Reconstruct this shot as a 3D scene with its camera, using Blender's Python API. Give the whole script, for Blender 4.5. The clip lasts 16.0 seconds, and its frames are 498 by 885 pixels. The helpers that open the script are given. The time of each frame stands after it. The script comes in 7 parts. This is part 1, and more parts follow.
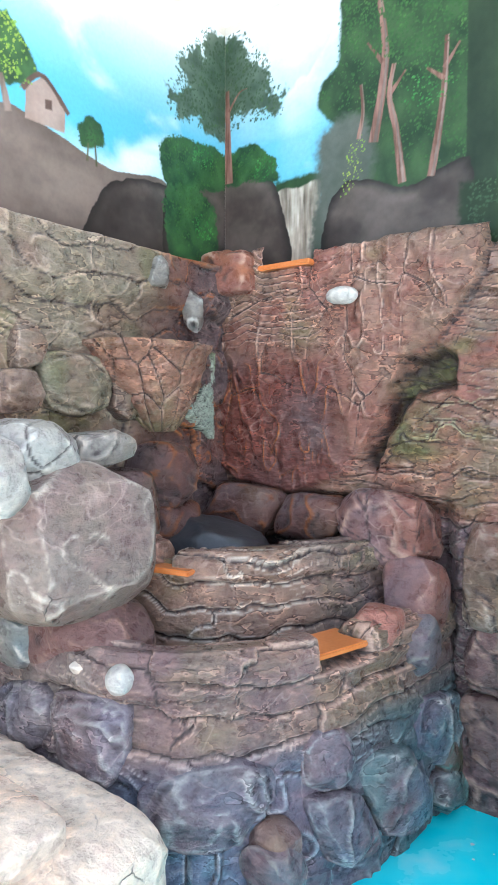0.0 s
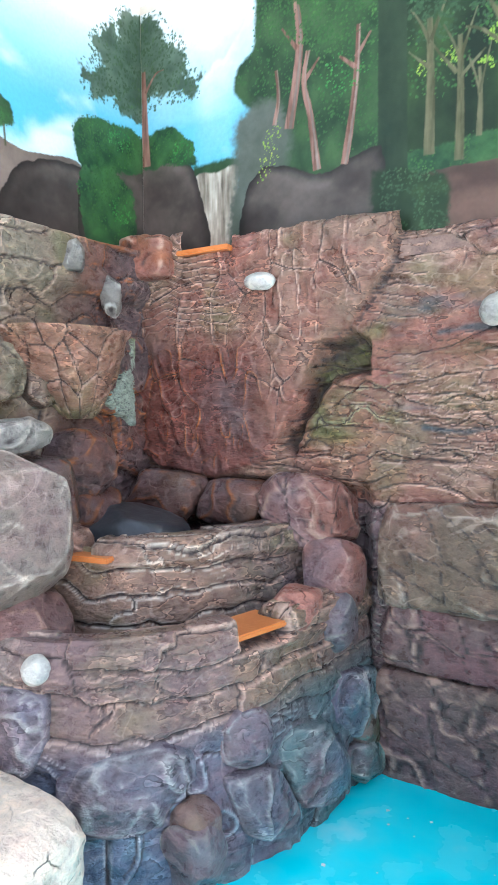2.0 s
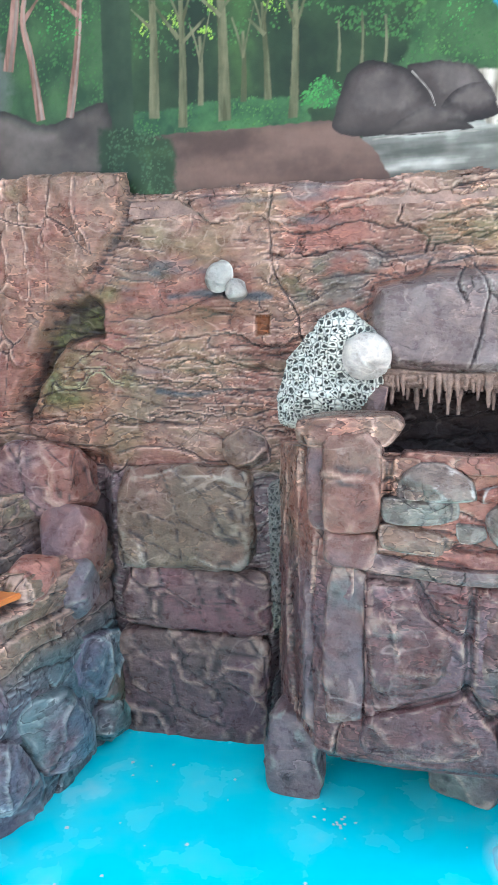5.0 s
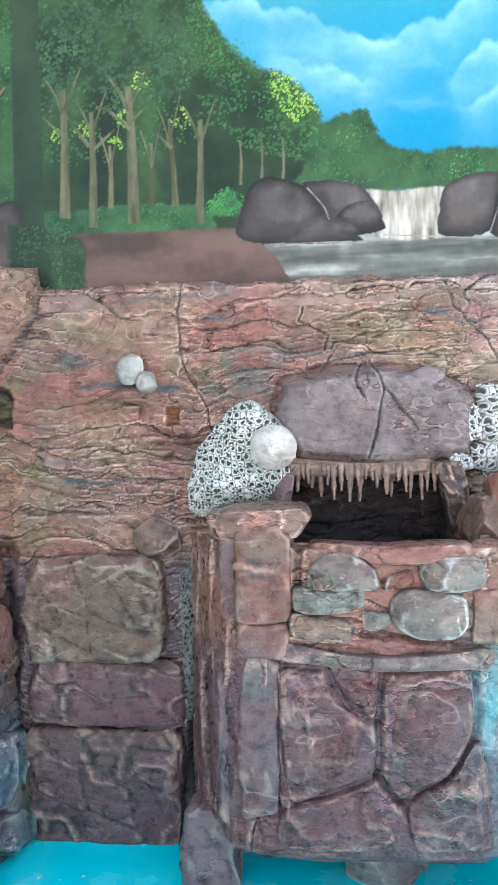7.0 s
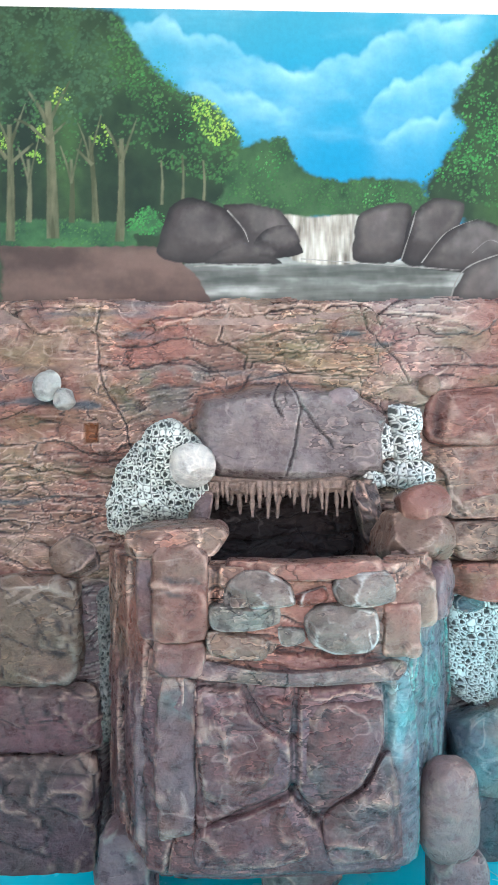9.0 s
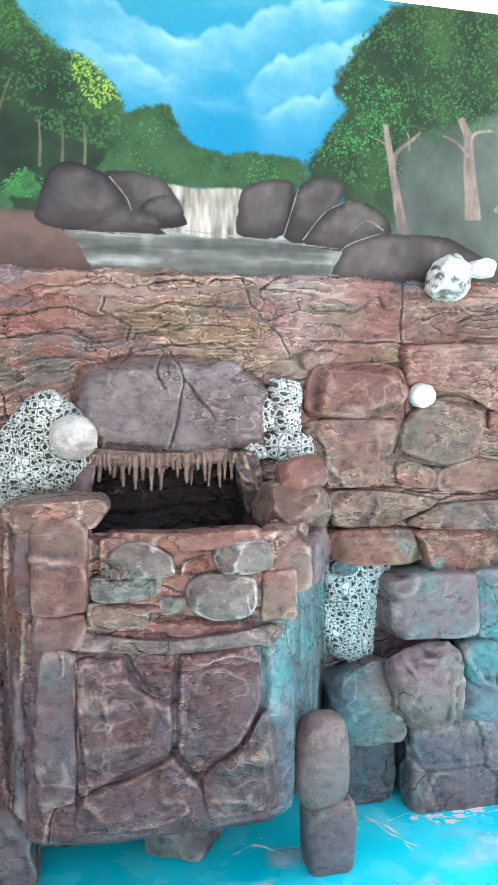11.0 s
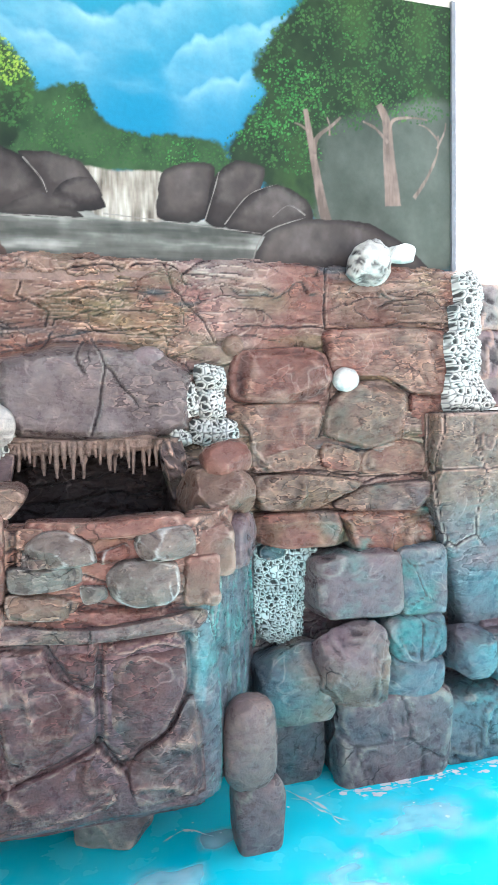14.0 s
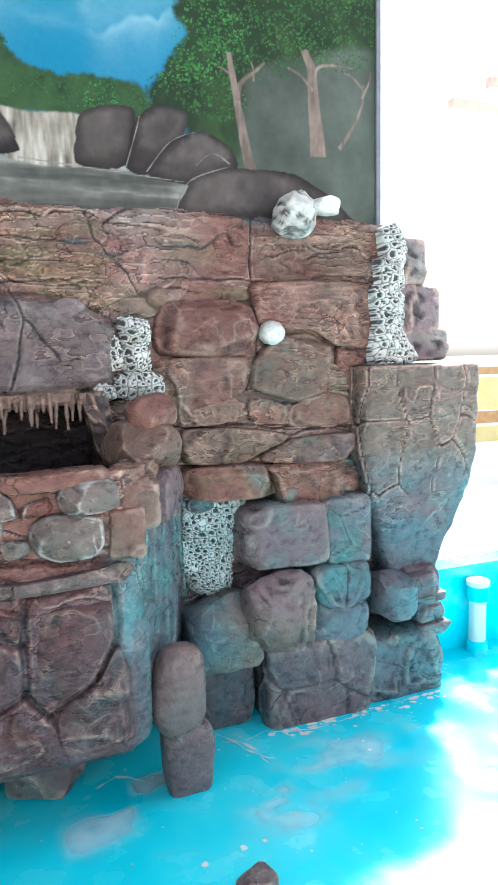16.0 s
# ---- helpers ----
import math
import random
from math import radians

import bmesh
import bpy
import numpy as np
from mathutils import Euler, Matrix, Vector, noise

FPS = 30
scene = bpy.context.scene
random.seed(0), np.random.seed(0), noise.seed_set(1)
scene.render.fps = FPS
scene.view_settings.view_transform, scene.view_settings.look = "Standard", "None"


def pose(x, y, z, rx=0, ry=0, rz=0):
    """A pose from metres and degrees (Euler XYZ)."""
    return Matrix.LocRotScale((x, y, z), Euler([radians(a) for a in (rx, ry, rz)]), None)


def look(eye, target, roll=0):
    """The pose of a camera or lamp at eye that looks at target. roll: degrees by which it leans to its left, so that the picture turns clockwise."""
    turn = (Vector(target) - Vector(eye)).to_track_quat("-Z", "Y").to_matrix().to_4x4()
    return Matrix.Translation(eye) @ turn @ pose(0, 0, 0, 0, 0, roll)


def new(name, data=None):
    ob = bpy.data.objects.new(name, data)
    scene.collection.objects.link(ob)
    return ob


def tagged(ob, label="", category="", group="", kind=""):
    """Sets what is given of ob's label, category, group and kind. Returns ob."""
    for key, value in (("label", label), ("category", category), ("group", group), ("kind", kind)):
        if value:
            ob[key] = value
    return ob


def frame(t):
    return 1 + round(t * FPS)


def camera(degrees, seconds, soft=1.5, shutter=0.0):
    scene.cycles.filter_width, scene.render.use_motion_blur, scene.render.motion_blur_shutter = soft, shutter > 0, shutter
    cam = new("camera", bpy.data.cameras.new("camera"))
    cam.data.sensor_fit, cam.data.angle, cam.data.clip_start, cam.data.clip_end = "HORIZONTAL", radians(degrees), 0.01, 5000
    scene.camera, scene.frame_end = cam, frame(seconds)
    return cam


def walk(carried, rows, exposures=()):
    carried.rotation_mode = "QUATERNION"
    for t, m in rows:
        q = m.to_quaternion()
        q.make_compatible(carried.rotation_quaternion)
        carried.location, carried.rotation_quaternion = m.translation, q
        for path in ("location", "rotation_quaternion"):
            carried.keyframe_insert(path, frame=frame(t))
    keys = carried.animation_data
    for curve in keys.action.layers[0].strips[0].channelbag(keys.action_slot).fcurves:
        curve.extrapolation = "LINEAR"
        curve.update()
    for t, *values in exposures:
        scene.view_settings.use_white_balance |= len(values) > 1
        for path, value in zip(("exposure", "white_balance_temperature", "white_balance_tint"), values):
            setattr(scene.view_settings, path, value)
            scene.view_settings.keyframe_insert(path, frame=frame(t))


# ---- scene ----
cam = camera(40.69, 16.0, soft=0.8)
# seconds, eye in metres, yaw, pitch, lean in degrees
ROWS = [
    (0, -0.1676, 0.2848, 1.4484, 37.786, -2.385, -0.077),
    (0.5, -0.1521, 0.2820, 1.4501, 36.583, -1.810, -0.030),
    (1, -0.1403, 0.2881, 1.4477, 35.313, -2.679, 0.213),
    (1.5, -0.1280, 0.2975, 1.4431, 34.045, -3.097, 0.542),
    (2, -0.1140, 0.3063, 1.4450, 32.169, -3.557, 0.458),
    (2.5, -0.0960, 0.3081, 1.4426, 30.090, -3.442, 0.762),
    (3, -0.0721, 0.3204, 1.4449, 27.250, -3.903, 1.027),
    (3.5, -0.0589, 0.3389, 1.4412, 24.270, -4.626, 1.301),
    (4, -0.0327, 0.3370, 1.4343, 21.090, -5.868, 1.133),
    (4.5, -0.0238, 0.3346, 1.4367, 16.713, -5.755, 0.850),
    (5, -0.0156, 0.3340, 1.4357, 12.129, -6.573, 0.515),
    (5.2, 0.0064, 0.3023, 1.4440, 11.299, -6.656, 0.922),
    (7.3, -0.0263, 0.2634, 1.5347, 3.143, 0.082, 0.752),
    (7.5, -0.0232, 0.2551, 1.5397, 2.697, 0.540, 0.728),
    (8, -0.0242, 0.2594, 1.5408, 1.295, 0.163, 0.414),
    (8.5, -0.0081, 0.2506, 1.5386, -0.946, -0.139, 0.434),
    (9, -0.0019, 0.2546, 1.5394, -2.374, 0.033, 0.544),
    (9.5, 0.0150, 0.2405, 1.5366, -6.054, -0.809, 0.667),
    (9.7, 0.0140, 0.2157, 1.5367, -7.429, -1.196, 0.434),
    (11.8, 0.0682, 0.2285, 1.5419, -12.674, -2.548, 0.530),
    (12, 0.0799, 0.2205, 1.5408, -13.141, -2.447, 0.522),
    (12.5, 0.0851, 0.2173, 1.5523, -14.213, -2.708, 0.460),
    (13, 0.0839, 0.2194, 1.5462, -14.395, -3.013, 0.657),
    (13.5, 0.1071, 0.2070, 1.5399, -14.706, -3.017, 1.038),
    (14, 0.1023, 0.2132, 1.5271, -16.228, -3.418, 1.096),
    (14.5, 0.1216, 0.2080, 1.5469, -17.087, -4.269, 1.301),
    (15, 0.1212, 0.2065, 1.5307, -18.692, -4.625, 0.884),
    (15.5, 0.1334, 0.2026, 1.5192, -19.658, -5.403, 0.957),
    (16, 0.1464, 0.1922, 1.5023, -21.349, -6.955, 1.332),
]
EXPOSURES = [(0.0, 2.05, 5700, 8), (5.0, 2.12, 5600, 7), (9.0, 1.95, 5700, 7), (13.5, 1.93, 5850, 8), (16.0, 1.40, 5850, 8)]
walk(cam, [(t, pose(x, y, z, 90 + pitch, 0, yaw) @ pose(0, 0, 0, 0, 0, -lean)) for t, x, y, z, yaw, pitch, lean in ROWS], EXPOSURES)

# ---- light ----
world = bpy.data.worlds.new("daylight")
scene.world = world
world.use_nodes = True
wn = world.node_tree.nodes
sky = wn.new("ShaderNodeTexSky")
sky.sky_type = "NISHITA"
sky.sun_disc = False
sky.sun_elevation, sky.sun_rotation = radians(50), radians(42)
sky.air_density, sky.dust_density = 1.0, 4.0
calm = wn.new("ShaderNodeHueSaturation")
calm.inputs["Saturation"].default_value = 0.45
world.node_tree.links.new(sky.outputs[0], calm.inputs["Color"])
world.node_tree.links.new(calm.outputs[0], wn["Background"].inputs[0])
wn["Background"].inputs[1].default_value = 0.15
sun = new("sun", bpy.data.lights.new("sun", "SUN"))
sun.data.energy, sun.data.angle, sun.data.color = 5.0, radians(3.0), (1.0, 0.95, 0.88)
sun.matrix_world = look((6.7, 7.4, 11.9), (0, 0, 0))


# ---- tools ----
def vnoise(P, seed=0):
    """Smooth value noise in -1..1 at an array of points."""
    P = np.asarray(P, float) + seed * 17.31
    I = np.floor(P).astype(np.int64)
    F = P - I
    F = F * F * (3 - 2 * F)
    out = np.zeros(len(P))
    for dx in (0, 1):
        for dy in (0, 1):
            for dz in (0, 1):
                h = (I[:, 0] + dx) * 73856093 ^ (I[:, 1] + dy) * 19349663 ^ (I[:, 2] + dz) * 83492791
                h = (h ^ (h >> 13)) * 1274126177 & 0x7FFFFFFF
                h = (h ^ (h >> 16)) & 0xFFFF
                w = (F[:, 0] if dx else 1 - F[:, 0]) * (F[:, 1] if dy else 1 - F[:, 1]) * (F[:, 2] if dz else 1 - F[:, 2])
                out += w * (h / 32767.5 - 1)
    return out


def fbm(P, scale, octaves=4, seed=0):
    P = np.asarray(P, float)
    total, amp, s = np.zeros(len(P)), 1.0, 1.0
    for k in range(octaves):
        total += amp * vnoise(P * scale * s, seed + k * 3)
        amp *= 0.5
        s *= 2.03
    return total / 1.9


def worley(U, V, seed=0):
    """Distance to a cell's border and the cell's own random number, for arrays U, V."""
    iu, iv = np.floor(U).astype(np.int64), np.floor(V).astype(np.int64)
    best = np.full(len(U), 9.0)
    second = np.full(len(U), 9.0)
    ident = np.zeros(len(U))
    for du in (-1, 0, 1):
        for dv in (-1, 0, 1):
            a, b = iu + du, iv + dv
            h = (a * 374761393 + b * 668265263 + seed * 1013904223) & 0x7FFFFFFF
            h = ((h ^ (h >> 13)) * 1274126177) & 0x7FFFFFFF
            r1, r2, r3 = (h & 1023) / 1023.0, ((h >> 10) & 1023) / 1023.0, ((h >> 20) & 1023) / 1023.0
            d = np.hypot(a + 0.15 + 0.7 * r1 - U, b + 0.15 + 0.7 * r2 - V)
            nearer = d < best
            second = np.where(nearer, best, np.minimum(second, d))
            ident = np.where(nearer, r3, ident)
            best = np.where(nearer, d, best)
    return second - best, ident


def step(x, a, b):
    t = np.clip((x - a) / (b - a), 0, 1)
    return t * t * (3 - 2 * t)


def inside(U, V, poly):
    """Signed distance to a polygon's edge, positive inside."""
    dist = np.full(len(U), 1e9)
    odd = np.zeros(len(U), bool)
    n = len(poly)
    for i in range(n):
        (x0, y0), (x1, y1) = poly[i], poly[(i + 1) % n]
        ex, ey = x1 - x0, y1 - y0
        t = np.clip(((U - x0) * ex + (V - y0) * ey) / (ex * ex + ey * ey + 1e-12), 0, 1)
        dist = np.minimum(dist, np.hypot(U - x0 - t * ex, V - y0 - t * ey))
        if y0 != y1:
            odd ^= ((y0 > V) != (y1 > V)) & (U < (x1 - x0) * (V - y0) / (y1 - y0) + x0)
    return np.where(odd, dist, -dist)


def along(U, V, line):
    """Distance to an open line of points."""
    dist = np.full(len(U), 1e9)
    for (x0, y0), (x1, y1) in zip(line, line[1:]):
        ex, ey = x1 - x0, y1 - y0
        t = np.clip(((U - x0) * ex + (V - y0) * ey) / (ex * ex + ey * ey + 1e-12), 0, 1)
        dist = np.minimum(dist, np.hypot(U - x0 - t * ex, V - y0 - t * ey))
    return dist


def mix(a, b, w):
    w = np.clip(w, 0, 1)[:, None]
    return a * (1 - w) + np.asarray(b) * w


def blur(H, n):
    for axis in (0, 1):
        c = np.cumsum(np.concatenate([np.repeat(np.take(H, [0], axis), n + 1, axis), H, np.repeat(np.take(H, [-1], axis), n, axis)], axis), axis)
        m = H.shape[axis]
        H = (np.take(c, range(2 * n + 1, 2 * n + 1 + m), axis) - np.take(c, range(0, m), axis)) / (2 * n + 1)
    return H


def mesh_object(name, verts, faces, mat, parent=None, colour=None, smooth=True):
    me = bpy.data.meshes.new(name)
    me.from_pydata([tuple(v) for v in verts], [], faces)
    if smooth:
        me.polygons.foreach_set("use_smooth", [True] * len(me.polygons))
    if colour is not None:
        at = me.color_attributes.new("paint", "FLOAT_COLOR", "POINT")
        at.data.foreach_set("color", np.concatenate([np.clip(colour, 0.004, 0.95), np.ones((len(colour), 1))], 1).astype(np.float32).ravel())
    me.materials.append(mat)
    ob = new(name, me)
    if parent is not None:
        ob.parent = parent
    return ob


def part(name, bm, material, parent, label=""):
    me = bpy.data.meshes.new(name)
    bm.to_mesh(me)
    bm.free()
    me.materials.append(material)
    ob = new(name, me)
    ob.parent = parent
    return tagged(ob, label)


def thing(name, label, category, group="", kind="", at=(0, 0, 0)):
    ob = new(name)
    ob.location = at
    return tagged(ob, label, category, group, kind)


def box_bm(x0, x1, y0, y1, z0, z1, bevel=0.004):
    bm = bmesh.new()
    bmesh.ops.create_cube(bm, size=1, matrix=Matrix.Translation(((x0 + x1) / 2, (y0 + y1) / 2, (z0 + z1) / 2)) @ Matrix.Diagonal((x1 - x0, y1 - y0, z1 - z0, 1)))
    if bevel:
        bmesh.ops.bevel(bm, geom=bm.edges[:], offset=bevel, segments=2, affect="EDGES")
    return bm


def quads(nu, nv):
    i = np.arange(nu - 1)[:, None] * nv + np.arange(nv - 1)[None, :]
    i = i.ravel()
    return np.stack([i, i + nv, i + nv + 1, i + 1], 1).tolist()


# real paint colours of the sculpted concrete; the near-black also paints shade in hollows
RED, BROWN, PLUM, GREY = np.array((0.255, 0.124, 0.100)), np.array((0.212, 0.143, 0.110)), np.array((0.180, 0.126, 0.132)), np.array((0.27, 0.25, 0.225))
PINK, CREAM, BLUEGREY = np.array((0.54, 0.375, 0.305)), np.array((0.66, 0.585, 0.50)), np.array((0.118, 0.150, 0.172))
NEARBLACK, MOSS, TEAL, SLATE = np.array((0.045, 0.034, 0.035)), np.array((0.13, 0.15, 0.06)), np.array((0.06, 0.30, 0.27)), np.array((0.15, 0.105, 0.105))
RUST, BONE = np.array((0.48, 0.19, 0.08)), np.array((0.78, 0.76, 0.70))


def painted(P, ridge, base, other, high=PINK, seed=0, moss=0.0, teal=0.0, dry=1.0, wash=1.0):
    """Brushed paint: two hues in clouds, a dry-brushed lighter coat on the ridges, a dark wash left in the grooves, a little moss green and teal."""
    n1, n2, n3 = fbm(P, 3.1, 3, seed), fbm(P, 11, 3, seed + 5), fbm(P * np.array((1, 1, 1.8)), 42, 2, seed + 9)
    c = mix(np.tile(base, (len(P), 1)), other, step(n1 + 0.4 * n2, -0.35, 0.45))
    c = c * (1 + 0.26 * n2 + 0.16 * n3)[:, None]
    if np.max(moss) > 0:
        c = mix(c, MOSS, moss * step(fbm(P, 5, 3, seed + 21), 0.05, 0.5))
    if np.max(teal) > 0:
        c = mix(c, TEAL * 0.9, teal * step(fbm(P, 6, 3, seed + 31) + 0.3 * n3, -0.05, 0.6))
    c = mix(c, high, dry * 0.80 * step(ridge + 0.3 * n3 + 0.25 * n2, 0.40, 1.25) * step(n1 + n2, -0.9, 0.2))
    c = mix(c, NEARBLACK, wash * 0.9 * step(-ridge + 0.15 * n2, 0.35, 1.2))
    return c


def relief(name, us, vs, height, place, colour, mat, parent=None):
    """A sculpted sheet: height(U, V, P) over a surface, place(U, V, h) puts it in the world."""
    nu, nv = len(us), len(vs)
    U, V = [a.ravel() for a in np.meshgrid(us, vs, indexing="ij")]
    P0 = place(U, V, np.zeros(len(U)))
    H = height(U, V, P0)
    P = place(U, V, H)
    G = H.reshape(nu, nv)
    wide, tight = ((G - blur(G, 5)) / 0.009).ravel(), ((G - blur(G, 1)) / 0.0014).ravel()
    fade = 1 - step(np.abs(wide), 1.8, 4.0)
    ridge = fade * np.where(wide > 0, 0.22 * wide, 0.30 * wide) + (0.15 + 0.85 * fade) * 0.62 * tight
    return mesh_object(name, P, quads(nu, nv), mat, parent, colour(U, V, P, np.clip(ridge, -2, 1.3)))


def veins(P, scale, seed=0):
    """Thin raised wrinkles, as a trowel and wet mortar leave them."""
    n = vnoise(P * scale, seed) + 0.5 * vnoise(P * scale * 2.1, seed + 2)
    return np.exp(-(np.abs(n) / 0.085) ** 2)


def strata(U, V, P, seed=0, amp=0.02, fu=2.2, fv=9.0, crack=0.012, wrinkle=1.0):
    """Layered rock: long ragged sheets with jittered depth, thin joints, wrinkles and fine ledges."""
    Q = P * np.array((1, 1, 2.6))
    w = fbm(P, 2.3, 3, seed)
    w2 = fbm(P, 6.5, 4, seed + 4)
    e, i = worley(U * fu + 0.5 * w + 0.25 * w2, V * fv + 1.0 * w + 0.5 * w2, seed)
    e2, i2 = worley(U * fu * 2.3 + 0.5 * w2, V * fv * 1.9 + 0.6 * w2 + 2 * w, seed + 1)
    h = amp * ((i - 0.5) * 1.1 * step(e, 0.0, 0.10) + (i2 - 0.5) * 0.75 * step(e2, 0.0, 0.12))
    h -= crack * (1 - step(e, 0.008, 0.05)) * step(fbm(P, 3.4, 2, seed + 14), -0.25, 0.1)
    # flakes: ragged terraces drawn out sideways, each with a crisp broken edge
    f = 1.5 * fbm(P * np.array((1, 1, 3.6)), 1.7, 4, seed + 8) + 0.8 * i
    frac = f - np.floor(f)
    h += wrinkle ** 0.5 * 0.012 * (np.floor(f) + step(frac, 0.90, 1.0) - 0.75)
    h -= 0.004 * np.exp(-((frac - 0.88) / 0.025) ** 2)
    lay = V * 30 + 3.0 * w + 1.2 * w2
    saw = lay - np.floor(lay)
    h += step(fbm(P, 3.4, 2, seed + 18), 0.0, 0.25) * 0.008 * (saw ** 3 - 0.3)
    h += wrinkle * (0.008 * fbm(Q, 5, 3, seed + 2) + 0.005 * veins(Q, 4.5, seed + 5) * step(w2, -0.2, 0.3) + 0.0016 * fbm(Q, 30, 3, seed + 7))
    return h


def courses(U, V, P, seed, tall=0.06, long=0.42, depth=0.022):
    """Flat layered stones: long thin courses of broken slabs with narrow joints."""
    w, w2 = fbm(P, 1.7, 3, seed), fbm(P, 9, 3, seed + 3)
    r = V / tall + 1.7 * w + 0.30 * w2 + 0.9 * fbm(P * np.array((1, 1, 0.3)), 4.2, 2, seed + 13)
    row = np.floor(r)
    fr = r - row
    g = U / long * (0.7 + 0.6 * np.mod(row * 0.37, 1.0)) + 3.7 * np.sin(row * 12.9 + seed) + 0.45 * w2 + 0.5 * w
    col = np.floor(g)
    fc = g - col
    rnd = np.mod(np.sin(row * 127.1 + col * 311.7 + seed * 7.7) * 43758.5, 1.0)
    up, across = np.minimum(fr, 1 - fr) * tall, np.minimum(fc, 1 - fc) * long
    h = depth * (rnd - 0.5) + 0.008 * (1 - (2 * fr - 1) ** 4) - 0.004 * fr
    h -= 0.010 * (1 - step(up, 0.001, 0.008)) * step(fbm(P, 5, 2, seed + 5), -0.3, 0.1) + 0.009 * step(fbm(P, 6, 2, seed + 6), -0.1, 0.1) * (1 - step(across, 0.001, 0.008))
    lay = r * 3.1 + 0.8 * w2 + rnd * 5
    h += 0.006 * step(fbm(P, 4, 2, seed + 8), 0.0, 0.2) * ((lay - np.floor(lay)) ** 3 - 0.3)
    return h + 0.005 * fbm(P, 10, 3, seed + 9) + 0.0012 * fbm(P, 40, 2, seed + 11)


def lumpy(P, seed=0, amp=1.0):
    return amp * (0.015 * fbm(P, 5, 3, seed) + 0.006 * fbm(P, 15, 2, seed + 3) + 0.002 * fbm(P, 42, 2, seed + 6) + 0.009 * veins(P, 5.5, seed + 9) * step(fbm(P, 4, 2, seed + 11), -0.3, 0.1))


def cuts(U, V, seed, fu, fv, P, depth=0.01, width=0.05):
    """Carved joints between large irregular stones, and each stone's number."""
    w = fbm(P, 4, 3, seed + 1)
    e, i = worley(U * fu + 0.18 * w, V * fv + 0.18 * fbm(P, 4, 3, seed + 7), seed)
    return -depth * (1 - step(e, 0.01, width)) - depth * 0.6 * (1 - step(e, 0, 0.25)), i


def convexity(P, N, faces, rounds=7):
    """How far each vertex stands out from its smoothed neighbourhood, in metres along the normal."""
    q = np.array(faces)
    S = P.copy()
    count = np.zeros(len(P))
    pairs = [(q[:, a], q[:, (a + 1) % 4]) for a in range(4)]
    for a, b in pairs:
        np.add.at(count, a, 1), np.add.at(count, b, 1)
    for _ in range(rounds):
        T = np.zeros_like(S)
        for a, b in pairs:
            np.add.at(T, a, S[b]), np.add.at(T, b, S[a])
        S = 0.3 * S + 0.7 * T / np.maximum(count, 1)[:, None]
    c = ((P - S) * N).sum(1)
    return c - np.median(c)


def chisel(L, N, seed, chips, deep):
    """Knocks flat faces on a rounded lump."""
    rng = np.random.RandomState(seed)
    L = L.copy()
    for _ in range(chips):
        d = rng.normal(size=3)
        d /= np.linalg.norm(d)
        reach = L @ d
        lim = reach.max() * (deep + (0.97 - deep) * rng.rand())
        L -= np.outer(np.maximum(reach - lim, 0) * 0.9, d)
    return L


def boulder(name, centre, size, mat, parent, base, other, high=PINK, seed=1, square=2.6, turn=(0, 0, 0), amp=1.0, n=22, layers=0.0, moss=0.0, teal=0.0, dry=1.0, wash=1.0, taper=0.0, facets=0.0, chips=16, deep=0.74):
    """A boulder or block: a rounded box, square-edged as asked, roughened along its normals."""
    g = np.linspace(-1, 1, n + 1)
    verts, index, faces = [], {}, []

    def vid(p):
        key = tuple(np.round(p, 5))
        if key not in index:
            index[key] = len(verts)
            verts.append(p)
        return index[key]
    for ax in range(3):
        for sgn in (-1, 1):
            ids = np.zeros((n + 1, n + 1), int)
            for a in range(n + 1):
                for b in range(n + 1):
                    p = [0, 0, 0]
                    p[ax], p[(ax + 1) % 3], p[(ax + 2) % 3] = sgn, g[a], g[b]
                    ids[a, b] = vid(p)
            for a in range(n):
                for b in range(n):
                    q = (int(ids[a, b]), int(ids[a + 1, b]), int(ids[a + 1, b + 1]), int(ids[a, b + 1]))
                    faces.append(q if sgn > 0 else q[::-1])
    Q = np.array(verts, float)
    Q = np.tan(Q * 0.72) / math.tan(0.72)
    Q /= (np.abs(Q) ** square).sum(1)[:, None] ** (1 / square)
    N = np.sign(Q) * np.abs(Q) ** (square - 1)
    half = np.array(size) / 2
    N = N / half
    N /= np.linalg.norm(N, axis=1)[:, None]
    L = Q * half
    if taper:
        k = 1 - taper * (Q[:, 2:3] + 1) / 2
        L[:, :2] *= k
    if square >= 4.5 or max(size) < 0.15:
        chips, deep = min(chips, 7), max(deep, 0.88)
    L = chisel(L, N, seed, chips, deep)
    M = np.array(pose(0, 0, 0, *turn).to_3x3())
    P = L @ M.T + np.array(centre)
    N = N @ M.T
    d = lumpy(P, seed, amp)
    if facets:
        e, i = worley(*(P @ np.array([[1, .3], [.6, -.5], [.2, 1]]) * facets).T, seed)
        d += 0.010 * (i - 0.5) * step(e, 0, 0.2) - 0.006 * (1 - step(e, 0.0, 0.07))
    if layers:
        lay = P[:, 2] * 45 + 2.5 * fbm(P, 4, 3, seed)
        d += layers * ((lay - np.floor(lay)) ** 2 - 0.4)
    P = P + N * d[:, None]
    rid = np.clip(convexity(P, N, faces) / (0.0024 + 0.0042 * max(size) / n), -1.5, 1.6)
    return mesh_object(name, P, faces, mat, parent, painted(P, rid, base, other, high, seed, moss, teal, dry, wash))


